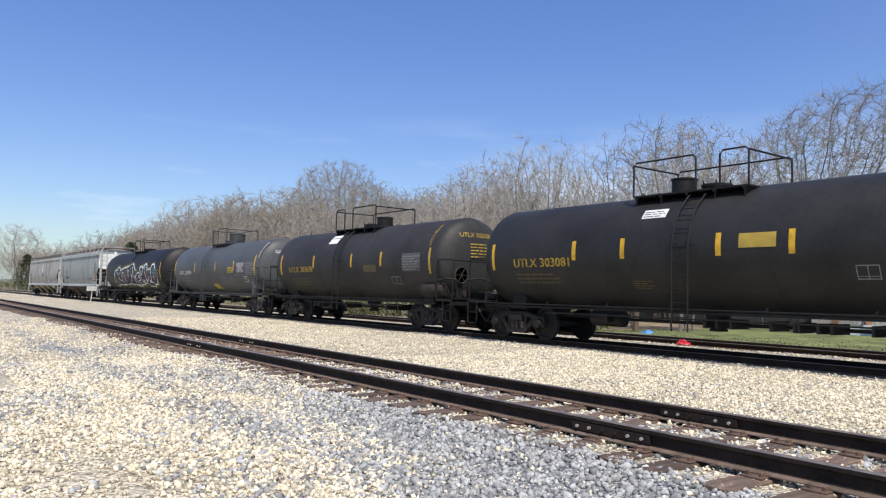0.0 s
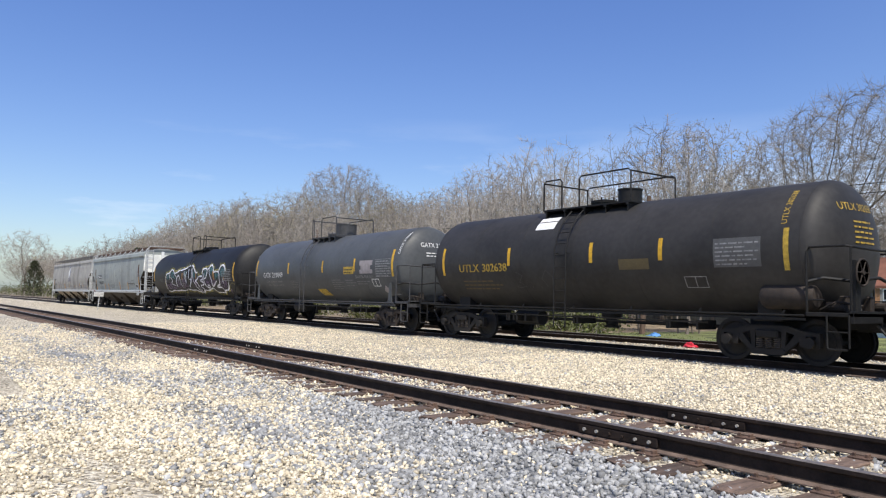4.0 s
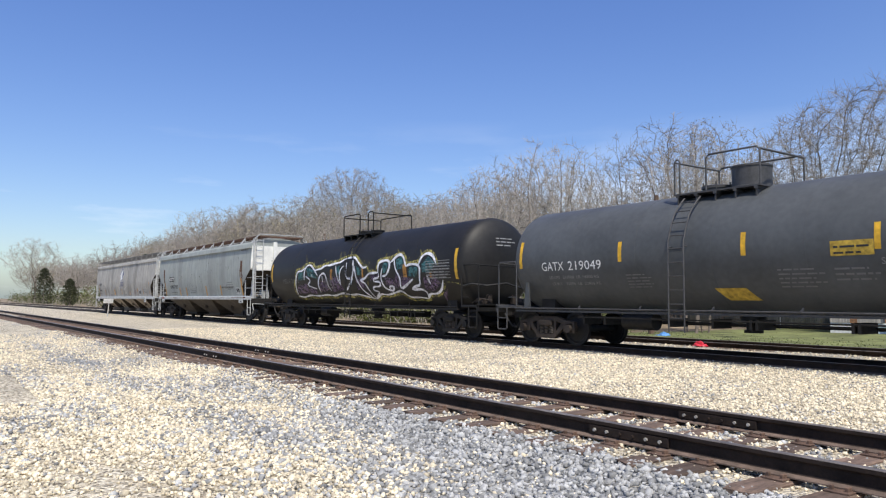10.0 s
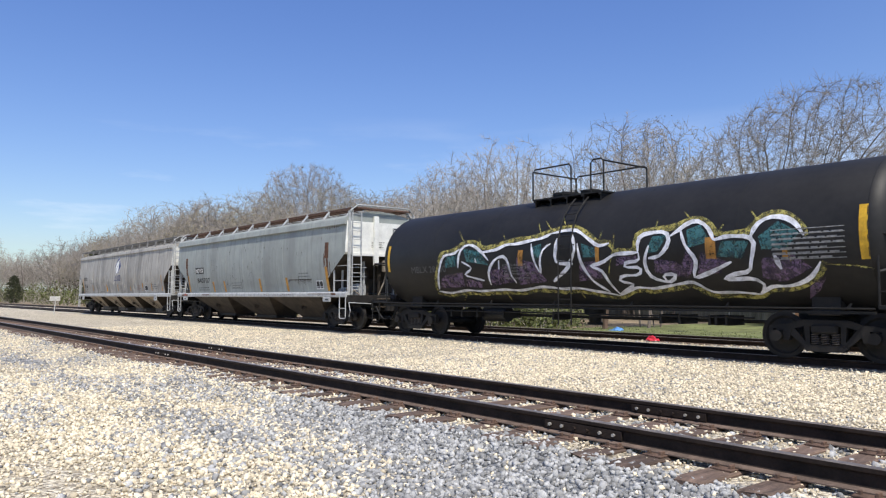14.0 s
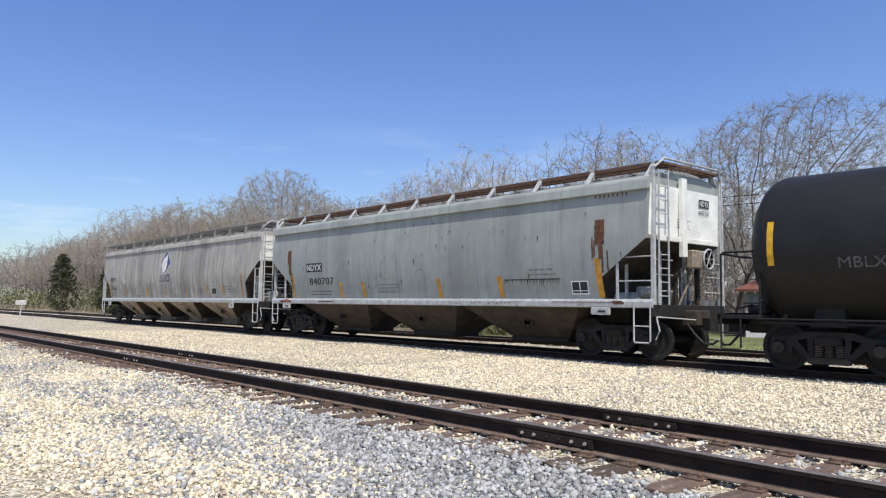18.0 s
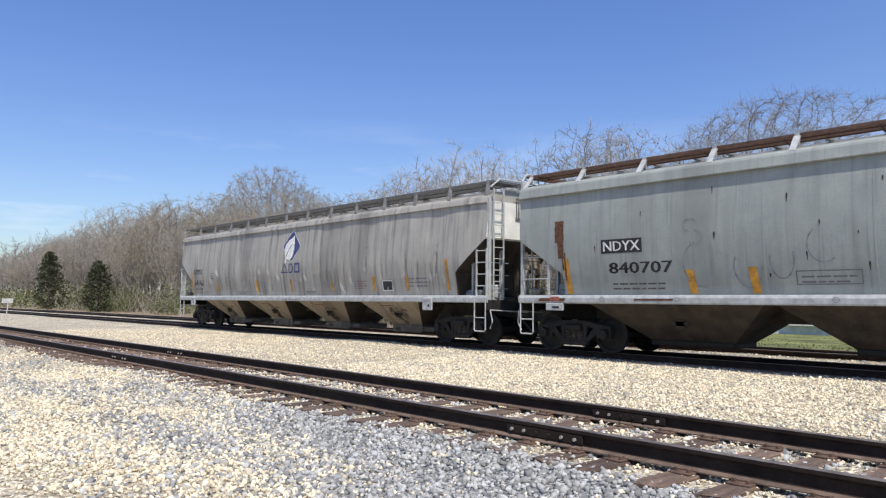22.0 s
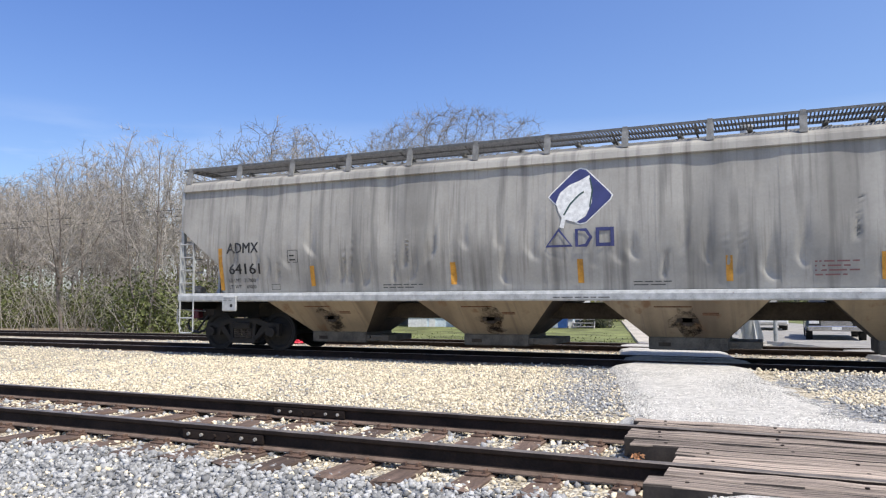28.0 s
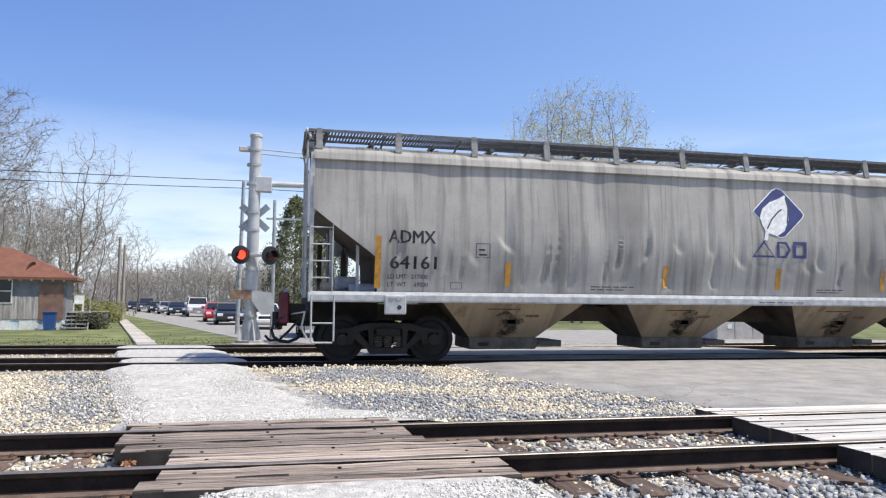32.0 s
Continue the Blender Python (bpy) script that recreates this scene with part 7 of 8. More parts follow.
def flecks(points, rng, per, size, reach):
    m = M()
    for p in points:
        for i in range(per):
            c = p + Vector((rng.gauss(0, reach), rng.gauss(0, reach), rng.gauss(0, reach)))
            a = Vector((rng.uniform(-1, 1), rng.uniform(-1, 1), rng.uniform(-1, 1))).normalized() * size * rng.uniform(0.6, 1.4)
            b = a.orthogonal().normalized() * size * rng.uniform(0.5, 1.0)
            m.add([c - a, c + b, c + a, c - b], [(0, 1, 2, 3)])
    return m


def tree_kind(label, seed, height, wide, low=0.25, buds=0, leaf=None, bud_size=0.05, **more):
    t = thing("tree", label, "tree")
    thick, thin, fine, tips = limbs(seed, height, wide, low, **more)
    part("trunk", plain(tubes(thick, 6), "trunk", bark), None, t, "grey forked trunk")
    crown = tubes(thin, 4)
    tw = tubes(fine, 3)
    crown.add(tw.v, tw.f)
    part("crown", plain(crown, "crown", twig_mat), None, t, "fine bare twigs")
    if buds:
        rng = random.Random(seed)
        tagged(part("foliage", plain(flecks(tips[::2], rng, buds, bud_size, 0.10), "foliage", leaf or bud_mat), None, t, "small spring buds"), kind="stuff")
    return t


FOREST = [tree_kind("tall bare grey tree in the spring woods", 21, 13.0, 9.0, 0.28),
          tree_kind("slender bare tree with fine upright twigs", 22, 13.0, 6.6, 0.24, points=1200, vase=0.7),
          tree_kind("bare tree with several thin stems", 23, 12.5, 8.8, 0.22, stems=3, fork=0.2, vase=0.4),
          tree_kind("bare tree with pale yellowish buds", 24, 13.0, 8.0, 0.32, buds=1, ragged=0.2)]
ROUND = tree_kind("large round-crowned bare tree behind the woods", 31, 23.0, 17.5, 0.20, points=6500, step=0.52, fork=0.2, vase=0.35, ragged=0.07, shoots=11, shoot=0.9, crook=0.10)
WIDE = tree_kind("old bare tree with wide spreading limbs", 32, 17.0, 18.5, 0.16, points=4600, step=0.5, fork=0.16, vase=0.75, ragged=0.13, shoots=9, shoot=0.85, lean=0.34)
BUDDING = tree_kind("tree coming into light green leaf", 33, 20.0, 13.5, 0.2, buds=3, bud_size=0.085, leaf=mat("pale_green_buds", (0.36, 0.36, 0.13), 0.8, isl=0.3), points=4200, step=0.5, fork=0.14, stems=2, vase=0.25, shoots=4, shoot=1.0)
TWISTED = tree_kind("bare tree with crooked limbs", 34, 13.0, 7.2, 0.30, points=800, step=0.42, fork=0.3, vase=0.7, ragged=0.34, lean=0.03, shoots=3, crook=0.26)
GROUND = -0.52
rng = random.Random(77)


def set_tree(kind, x, y, height, wide=1.0, turn=None, first=False):
    top = max(v.co.z for ch in kind.children for v in ch.data.vertices)
    s = height / top
    m = pose(x, y, GROUND, 0, 0, rng.uniform(0, 360) if turn is None else turn)
    ob = kind if first else copy_thing(kind, m)
    ob.matrix_basis = m
    ob.scale = (s * wide, s * wide, s)
    return ob


def polar(az, d):
    return -d * math.sin(radians(az)), d * math.cos(radians(az))


# trees that stand out by themselves
x, y = polar(61.5, 115)
set_tree(ROUND, x, y, 22.6, 1.0, 40, True)
x, y = polar(27.8, 53)
set_tree(WIDE, x, y, 15.6, 1.04, 0, True)
x, y = polar(-22.9, 62)
set_tree(BUDDING, x, y, 21.0, 1.0, 10, True)
x, y = polar(13.3, 60)
set_tree(TWISTED, x, y, 14.6, 0.9, 70, True)
for kind, az, d, h, w in ((BUDDING, -30.4, 64, 15.8, 0.75), (BUDDING, -35.4, 80, 15.5, 0.8), (FOREST[0], -40.5, 70, 13.5, 1.2), (FOREST[3], -37.0, 90, 14, 1.1),
                          # behind the house and along the road
                          (TWISTED, 20.0, 60, 12.2, 1.15), (FOREST[2], 17.4, 66, 11.0, 1.1), (TWISTED, 9.7, 88, 10.2, 1.0), (ROUND, 4.9, 118, 10.5, 1.0), (FOREST[0], 11.3, 100, 8.6, 1.2), (FOREST[2], 7.6, 130, 9, 1.3), (FOREST[0], 2.9, 140, 9, 1.4), (FOREST[1], 0.8, 120, 10.5, 1.3), (FOREST[3], -0.6, 110, 11, 1.3),
                          # edge of the woods beside the far track
                          (FOREST[0], 35.6, 41, 11.2, 0.9), (FOREST[2], 34.9, 42.7, 10.2, 0.75), (TWISTED, 40.8, 56, 14.6, 0.85), (FOREST[1], 37.4, 58, 16.2, 1.15), (FOREST[3], 34.3, 60, 16.0, 1.0), (FOREST[2], 45.9, 42, 11.3, 0.95), (FOREST[0], 51.3, 42, 9.4, 0.95), (FOREST[1], 50.0, 52, 12.0, 1.0), (FOREST[0], 47.6, 62, 14.0, 0.9), (FOREST[3], 44.0, 60, 13.6, 0.9), (FOREST[0], 32.0, 62, 12.8, 1.0), (FOREST[2], 42.3, 50, 9.6, 0.9), (FOREST[1], 39.0, 44, 8.6, 0.9), (FOREST[0], 36.2, 42, 8.4, 0.8), (FOREST[2], 29.6, 57, 9.5, 1.0), (FOREST[1], 27.0, 75, 11.0, 1.0)):
    x, y = polar(az, d)
    set_tree(kind, x, y, h, w)
x, y = polar(83.2, 230)
set_tree(FOREST[3], x, y, 18.5, 1.4)
# the woods along the far side of the tracks
for i in range(170):
    x = -42 - 172 * (i + rng.random()) / 170
    y = rng.uniform(35, 41) if i % 3 == 0 else rng.uniform(41, 68)
    h = rng.uniform(11.0, 14.4) * (0.78 if y < 41 else 1.0) * (1.0 + 0.40 * min(1, max(0, (-x - 55) / 80)))
    if x < -150:
        y += 8
    set_tree(FOREST[rng.randrange(4)], x, y, h, rng.uniform(0.9, 1.3))
for i in range(12):
    set_tree(FOREST[rng.randrange(4)], rng.uniform(-44, -30), rng.uniform(34, 50), rng.uniform(6.5, 9.5), rng.uniform(0.7, 1.1))
for i in range(26):
    az = rng.uniform(-3, 14)
    x, y = polar(az, rng.uniform(150, 210))
    set_tree(FOREST[rng.randrange(4)], x, y, rng.uniform(8, 11), 1.8)
for i in range(46):
    x, y = polar(rng.uniform(-55, 16), rng.uniform(190, 260))
    set_tree(FOREST[rng.randrange(4)], x, y, rng.uniform(9, 13), 2.2)
for i in range(46):
    set_tree(FOREST[rng.randrange(4)], rng.uniform(-460, -205), rng.uniform(46, 100), rng.uniform(16, 22), 1.7)
for i in range(22):
    x, y = polar(rng.uniform(13, 37), rng.uniform(66, 105))
    set_tree(FOREST[rng.randrange(4)], x, y, rng.uniform(9.5, 14), rng.uniform(1.1, 1.5))
for i in range(16):
    x, y = polar(rng.uniform(-46, -18), rng.uniform(95, 140))
    set_tree(FOREST[rng.randrange(4)], x, y, rng.uniform(9, 13), 1.4)
for ob in FOREST:
    ob.matrix_basis = pose(-60 - 9 * FOREST.index(ob), 47 + 3 * FOREST.index(ob), GROUND)


def cedar(seed, x, y, h, w, tone=None, label="dense dark green cedar at the edge of the woods", many=1.0, leaf=0.13):
    """A conifer: trunk, and a crown of small sprays in an uneven cone."""
    r = random.Random(seed)
    t = thing("cedar", label, "tree", at=pose(x, y, GROUND))
    part("trunk", M().cyl((0, 0, 0), (0, 0, h * 0.92), 0.12, 7, 0.02), bark, t)
    pts = []
    for i in range(int((260 + 60 * h) * many)):
        f = r.random() ** 0.8
        z = h * (0.05 + 0.95 * f)
        a = r.uniform(0, 6.283)
        rad = w / 2 * min(1.0, 0.35 + f * 4) * (1 - f) ** 0.5 * (0.75 + 0.25 * math.sin(a * 3 + seed) + r.uniform(-0.2, 0.12))
        k = r.uniform(0.55, 1.0)
        pts.append(Vector((math.cos(a) * rad * k, math.sin(a) * rad * k, z)))
    part("crown", plain(flecks(pts, r, 5, leaf, 0.14), "crown", tone or cedar_mat), None, t)
    return t


for i, (az, d, h, w) in enumerate(((76.2, 116, 8.0, 6.4), (73.2, 102, 6.2, 5.6), (82.6, 210, 9.0, 8.0), (81.0, 190, 6.0, 6.0))):
    x, y = polar(az, d)
    cedar(i + 3, x, max(y, 26.0), h, w)
x, y = polar(-1.4, 75)
cedar(20, x, y, 12.0, 10.0, pine_mat, "broad green pine beside the road", 2.6, 0.10)
x, y = polar(-3.6, 80)
cedar(21, x, y, 11.0, 9.0, pine_mat, "broad green pine beside the road", 2.6, 0.10)

# undergrowth: thin stems and fresh leaves along the edge of the woods
r = random.Random(5)
st, lv, far_lv = [], [], []
for i in range(2000):
    x = -24 - abs(r.gauss(0, 1)) * 30 if i % 2 else r.uniform(-130, -27)
    y = r.uniform(27.5, 38) + (3 if x < -60 else 0)
    if -x < 0.88 * y:
        continue
    h = r.uniform(0.8, 4.2) * (1.0 if i % 4 else 1.6)
    p = Vector((x, y, GROUND))
    q = p + Vector((r.gauss(0, 0.25), r.gauss(0, 0.25), 0.5)) * h
    e = q + Vector((r.gauss(0, 0.35), r.gauss(0, 0.35), 0.5)) * h
    st.append(([p, q, e], [0.016, 0.011, 0.004]))
    for j in range(3):
        s = q + Vector((r.gauss(0, 0.3), r.gauss(0, 0.3), r.uniform(0.1, 0.5))) * h * 0.6
        st.append(([q if j else p.lerp(q, 0.6), s], [0.008, 0.003]))
    if noise.noise(Vector((x * 0.12, y * 0.2, 2.0))) > -0.12:
        lv += [p.lerp(e, r.uniform(0.05, 0.7)) for k in range(14)]
for i in range(1500):
    x, y = r.uniform(-330, -105), r.uniform(30, 62)
    h = r.uniform(1.5, 4.5)
    p = Vector((x, y, GROUND))
    for j in range(3):
        q = p + Vector((r.gauss(0, 0.3), r.gauss(0, 0.3), 1)) * h * r.uniform(0.6, 1)
        st.append(([p, q], [0.03, 0.012]))
        if i % 3:
            far_lv.append(p.lerp(q, r.uniform(0.3, 1.0)))
woods = []
for i in range(4000):
    az = r.uniform(-58, 50)
    x, y = polar(az, r.uniform(120, 190) if az < 17 else r.uniform(78, 120))
    h = r.uniform(2.5, 6.5) if az < 17 else r.uniform(3.0, 8.0)
    p = Vector((x, y, GROUND))
    for j in range(5):
        q = p + Vector((r.gauss(0, 0.35), r.gauss(0, 0.35), 1)) * h * r.uniform(0.5, 1)
        woods.append(([p.lerp(q, 0.15 * j), q], [0.05, 0.02]))
tagged(new("distant_woods", plain(tubes(woods, 3), "distant_woods", twig_mat)), "grey-brown thicket beyond the far end of the road", "woods", kind="stuff")
tagged(new("far_shrub", plain(flecks(far_lv, r, 9, 0.20, 0.7), "far_shrub", leaf_mat)), "olive green shrubs at the far end of the woods", "shrub", kind="stuff")
tagged(new("undergrowth", plain(tubes(st, 3), "undergrowth", twig_mat)), "tangle of thin bare stems below the trees", "undergrowth", kind="stuff")
tagged(new("shrub_leaves", plain(flecks(lv, r, 7, 0.075, 0.4), "shrub_leaves", leaf_mat)), "fresh green leaves of honeysuckle shrubs", "shrub", kind="stuff")
gr = M()
for i in range(9000):
    x, y = r.uniform(-34, 8), 23.4 + abs(r.gauss(0, 4.5))
    h = r.uniform(0.02, 0.07)
    a = r.uniform(0, 3.14)
    dx, dy = math.cos(a) * 0.035, math.sin(a) * 0.035
    if road_left(y) - 1.0 < x:
        continue
    z = bed(x, y)
    gr.add([(x - dx, y - dy, z - 0.01), (x + dx, y + dy, z - 0.01), (x + r.uniform(-0.05, 0.05), y + r.uniform(-0.05, 0.05), z + h)], [(0, 1, 2)])
tagged(new("grass", plain(gr, "grass", mat("grass_blades", (0.14, 0.165, 0.055), 0.8, isl=0.5))), "short spring grass beyond the far track", "grass", kind="stuff")
# ---- crossing signal, poles, house, vehicles ----
mast_paint = mat("silver_mast_paint", (0.50, 0.50, 0.49), 0.55, metal=0.2, var=0.12, scale=3, bump=0.05)
galv = mat("galvanised_steel", (0.42, 0.43, 0.43), 0.5, metal=0.4, var=0.2, scale=5)
pole_wood = mat("brown_utility_pole", (0.13, 0.085, 0.06), 0.9, var=0.35, scale=3, bump=0.4, bscale=20, stretch=(4, 4, 0.4))
wire_mat = mat("black_cable", (0.02, 0.02, 0.02), 0.6)
GZ = -0.36

sg = thing("crossing_signal", "silver crossing signal mast with a lit red flashing light", "crossing signal", at=pose(-0.80, 25.5, GZ))
part("base", M().lathe([(0.62, 0.0), (0.62, 0.10), (0.46, 0.12), (0.46, 0.2)], 8, "z"), mat("old_concrete", (0.36, 0.34, 0.31), 0.9, bump=0.3), sg, "concrete footing")
col = M().cyl((0, 0, 0.1), (0.05, 0, 7.05), 0.205, 20, 0.19)
part("mast", col, mast_paint, sg, smooth=True)
m = M()
for a in range(4):
    c_, s_ = math.cos(a * 1.571 + 0.4), math.sin(a * 1.571 + 0.4)
    m.add([(c_ * 0.19, s_ * 0.19, 0.95), (c_ * 0.42, s_ * 0.42, 0.18), (c_ * 0.19, s_ * 0.19, 0.18), (c_ * 0.19 + 0.02, s_ * 0.19 + 0.02, 0.95), (c_ * 0.42 + 0.02, s_ * 0.42 + 0.02, 0.18), (c_ * 0.19 + 0.02, s_ * 0.19 + 0.02, 0.18)], [(0, 1, 2), (3, 5, 4), (0, 1, 4, 3), (1, 2, 5, 4), (2, 0, 3, 5)])
part("gusset", m, mast_paint, sg, "triangular base gussets")
part("cap", M().lathe([(0.215, 7.0), (0.215, 7.08), (0.12, 7.14), (0.01, 7.16)], 16, "z"), mast_paint, sg, smooth=True, at=pose(0.05, 0, 0))
for z in (1.0, 2.55, 3.85, 4.45, 5.4, 6.05, 6.55):
    part("band", M().lathe([(0.20, z - 0.04), (0.235, z - 0.04), (0.235, z + 0.04), (0.20, z + 0.04)], 20, "z"), galv, sg)
part("light_bracket", M().box(-0.5, 0.1, -0.12, 0.12, 6.5, 6.66, 0.02), mast_paint, sg)
m = M().cyl((0.1, 0, 5.42), (13, 0, 5.55), 0.10, 12, 0.07)
m.box(0.05, 0.6, -0.2, 0.2, 5.15, 5.65, 0.02)
part("cantilever_arm", m, mast_paint, sg, "long cantilever arm over the road", True)
m = M()
m.tube([(0.1, 0, 6.6), (6, 0, 6.3), (13, 0, 5.75)], 0.02)
m.tube([(0.1, 0, 6.45), (6, 0, 6.15), (13, 0, 5.7)], 0.02)
part("stay_cable", m, galv, sg)
for k in (-1, 1):
    part("crossbuck_blade", M().box(-0.6, 0.6, -0.02, 0.02, -0.11, 0.11, 0.005), mast_paint, sg, "silver back of a crossing sign", at=pose(0.05, 0.26 + 0.03 * k, 4.3, 0, k * 42, 0))
lit = mat("lit_red_lens", (1.0, 0.045, 0.02), 0.3, glow=2.6)
unlit = mat("dark_red_lens", (0.10, 0.01, 0.012), 0.25)
part("crossarm", M().box(-0.75, 0.75, -0.27, -0.2, 2.95, 3.05, 0.01), galv, sg)
for k, lens in ((-1, lit), (1, unlit)):
    u = part("flasher", M().lathe([(0.02, -0.34), (0.30, -0.33), (0.31, -0.31), (0.31, -0.29), (0.16, -0.28), (0.14, -0.1), (0.05, -0.06)], 20, "y"), mat("black_signal_housing", (0.02, 0.02, 0.02), 0.5), sg, "round black flasher with a hood", True, at=pose(k * 0.46, -0.12, 3.0, 0, 0, 24 if k < 0 else 30))
    part("lens", M().lathe([(0.15, -0.36), (0.13, -0.375), (0.02, -0.385)], 20, "y"), lens, u, "lit red lens" if k < 0 else "unlit red lens", True)
    h = M()
    n = 12
    v = []
    for i in range(n + 1):
        a = math.radians(-20 + 220 * i / n)
        v += [(0.17 * math.cos(a), -0.33, 0.17 * math.sin(a)), (0.17 * math.cos(a), -0.55, 0.17 * math.sin(a)), (0.16 * math.cos(a), -0.55, 0.16 * math.sin(a)), (0.16 * math.cos(a), -0.33, 0.16 * math.sin(a))]
    h.add(v, [(i * 4 + j, i * 4 + (j + 1) % 4, i * 4 + 4 + (j + 1) % 4, i * 4 + 4 + j) for i in range(n) for j in range(4)])
    part("hood", h, mat("black_signal_housing", (0.02, 0.02, 0.02), 0.5), u)
part("gate_housing", M().prism([(0.35, 1.05), (0.75, 1.05), (0.78, 1.75), (0.05, 1.85), (0.05, 1.5)], "y", -0.25, 0.05), mast_paint, sg, "silver gate machine housing")
part("sign_plate", M().box(-0.62, 0.05, -0.26, -0.23, 1.55, 1.85, 0.005), mat("faded_brown_sign", (0.30, 0.19, 0.12), 0.7, var=0.3, rust=0.3), sg, "faded plate below the lights")

pp = thing("signal_pole", "slim galvanised pole with a short crossbar", "pole", at=pose(-0.1, 28.5, GZ))
part("pole", M().cyl((0, 0, 0), (0, 0, 5.3), 0.07, 10, 0.06), galv, pp, smooth=True)
part("crossbar", M().box(-0.3, 1.0, -0.03, 0.03, 4.55, 4.62), galv, pp)
sp = thing("steel_pole", "grey steel pole behind the crossing signal", "pole", at=pose(-1.70, 36, -0.4))
part("pole", M().cyl((0, 0, 0), (0.12, 0, 7.2), 0.10, 10, 0.08), galv, sp, smooth=True)


pale_pole = mat("pale_grey_pole", (0.30, 0.27, 0.235), 0.9, var=0.25, scale=3, bump=0.3, bscale=20, stretch=(4, 4, 0.4))


def utility_pole(x, y, h, lean, r=0.15, label="brown wooden utility pole leaning slightly", wood=None):
    p = thing("utility_pole", label, "utility pole", "utility poles", at=pose(x, y, -0.6, 0, lean, 0))
    part("pole", M().cyl((0, 0, 0), (0, 0, h), r, 10, r * 0.75), wood or pole_wood, p, smooth=True)
    part("insulator", M().cyl((0.0, -0.2, h - 0.5), (0, 0.2, h - 0.5), 0.05, 8).cyl((0, -0.2, h - 0.9), (0, 0.2, h - 0.9), 0.04, 8), galv, p)
    return p


utility_pole(-24.2, 30.15, 7.1, 3.5)
utility_pole(-11.35, 59.0, 6.4, 0, 0.13, "slim pale wooden pole beside the sidewalk", pale_pole)
utility_pole(-11.2, 60.0, 5.9, 0, 0.12, "slim pale wooden pole beside the sidewalk", pale_pole)
utility_pole(-68.0, 34.0, 8.5, -1, 0.15, "wooden utility pole among the trees")
utility_pole(34.0, 40.0, 8.5, 0, 0.15, "wooden utility pole beyond the road")
cab = thing("overhead_cable", "black overhead cables between the poles", "cable")
for z, a in ((6.95, 0.16), (6.6, 0.24)):
    pts = []
    for (xa, ya, za), (xb, yb, zb) in (((-68, 34, z - 0.4), (-23.8, 30.15, z - 0.85)), ((-23.8, 30.15, z - 0.85), (-1.6, 36, z - 0.15)), ((-1.6, 36, z - 0.15), (34, 40, z + 0.3))):
        for i in range(12):
            f = i / 12
            pts.append((xa + (xb - xa) * f, ya + (yb - ya) * f, za + (zb - za) * f - a * 4 * f * (1 - f) * 0.5))
    pts.append((34, 40, z + 0.3))
    part("wire", M().tube(pts, 0.017, 5), wire_mat, cab)
part("splice", M().box(-13.1, -12.3, 32.95, 33.15, 6.27, 6.40, 0.03), wire_mat, cab, "black splice case on the cable")

ms = thing("mile_sign", "small leaning white sign on a thin post beside the track", "sign", at=pose(-64.0, 12.9, -0.34, 0, 20, 0))
part("post", M().box(-0.03, 0.03, -0.03, 0.03, 0, 1.45), mat("white_post_paint", (0.7, 0.7, 0.68), 0.6), ms)
part("plate", M().box(0.0, 0.04, -0.42, 0.30, 1.20, 1.55, 0.005), mat("white_sign_paint", (0.78, 0.78, 0.76), 0.6), ms)

# house
clap = mat("faded_grey_boards", (0.30, 0.29, 0.28), 0.85, var=0.3, scale=2, bump=0.2, stretch=(6, 6, 0.5), obj=0.15)
brownply = mat("brown_plywood", (0.22, 0.13, 0.09), 0.85, var=0.2, scale=2)
shing = mat("rust_red_shingles", (0.185, 0.078, 0.052), 0.9, var=0.12, scale=3, bump=0.5, bscale=12)
found = mat("peeling_pale_blue_foundation", (0.60, 0.68, 0.72), 0.85, var=0.2, scale=1.2, rust=0.1, rust_rgb=(0.3, 0.3, 0.29))
frame_white = mat("white_window_frame", (0.72, 0.72, 0.70), 0.6)
glass = bpy.data.materials.new("dark_window_glass")
glass.use_nodes = True
gb = glass.node_tree.nodes["Principled BSDF"]
gb.inputs["Base Color"].default_value, gb.inputs["Roughness"].default_value = (0.02, 0.024, 0.03, 1), 0.05
HX, HY, HZ = -20.9, 41.2, -0.52
HOUSE = pose(HX, HY, HZ, 0, 0, 8)
hs = thing("house", "run-down single-storey house with a rust-red hip roof", "house", at=HOUSE)
WL, WD, WH = 10.25, 3.4, 2.8
pale_board = mat("weathered_pale_boards", (0.40, 0.37, 0.335), 0.9, var=0.3, scale=2, bump=0.2, stretch=(6, 6, 0.5), obj=0.18)
orange_ply = mat("orange_brown_plywood", (0.36, 0.19, 0.10), 0.85, var=0.3, scale=2)
part("foundation", M().box(0.02, WL - 0.02, 0.02, WD, 0, 0.62), found, hs, "peeling pale blue foundation")
for x0, x1 in ((0.0, 1.2), (1.35, 1.75), (4.9, 5.6), (5.75, 6.3), (7.0, 7.7), (8.1, 9.0), (9.3, 10.1)):
    part("whitewash", M().box(x0, x1, -0.004, 0.03, 0.04, 0.6), frame_white, hs, "patch of white paint on the foundation")
# the wall's dark grey includes the eave's shade, seen above the pale boards
wl = part("wall", M().box(0, WL, 0, WD, 0.62, WH), mat("eave_shaded_siding", (0.20, 0.20, 0.205), 0.9, var=0.2, scale=2), hs, "grey wall with boarded openings, darkened by painted eave shade")
bw = 0.125
for i in range(int(WL / bw)):
    x = i * bw
    top = 1.57 if x < 2.6 else 1.78 if 5.75 < x < 8.9 else 0
    if top:
        part("board", M().box(x + 0.005, x + bw - 0.005, -0.03, 0.002, 0.62 + 0.02 * math.sin(i * 3.1), top), orange_ply if 0.9 < x < 1.3 else pale_board, wl)
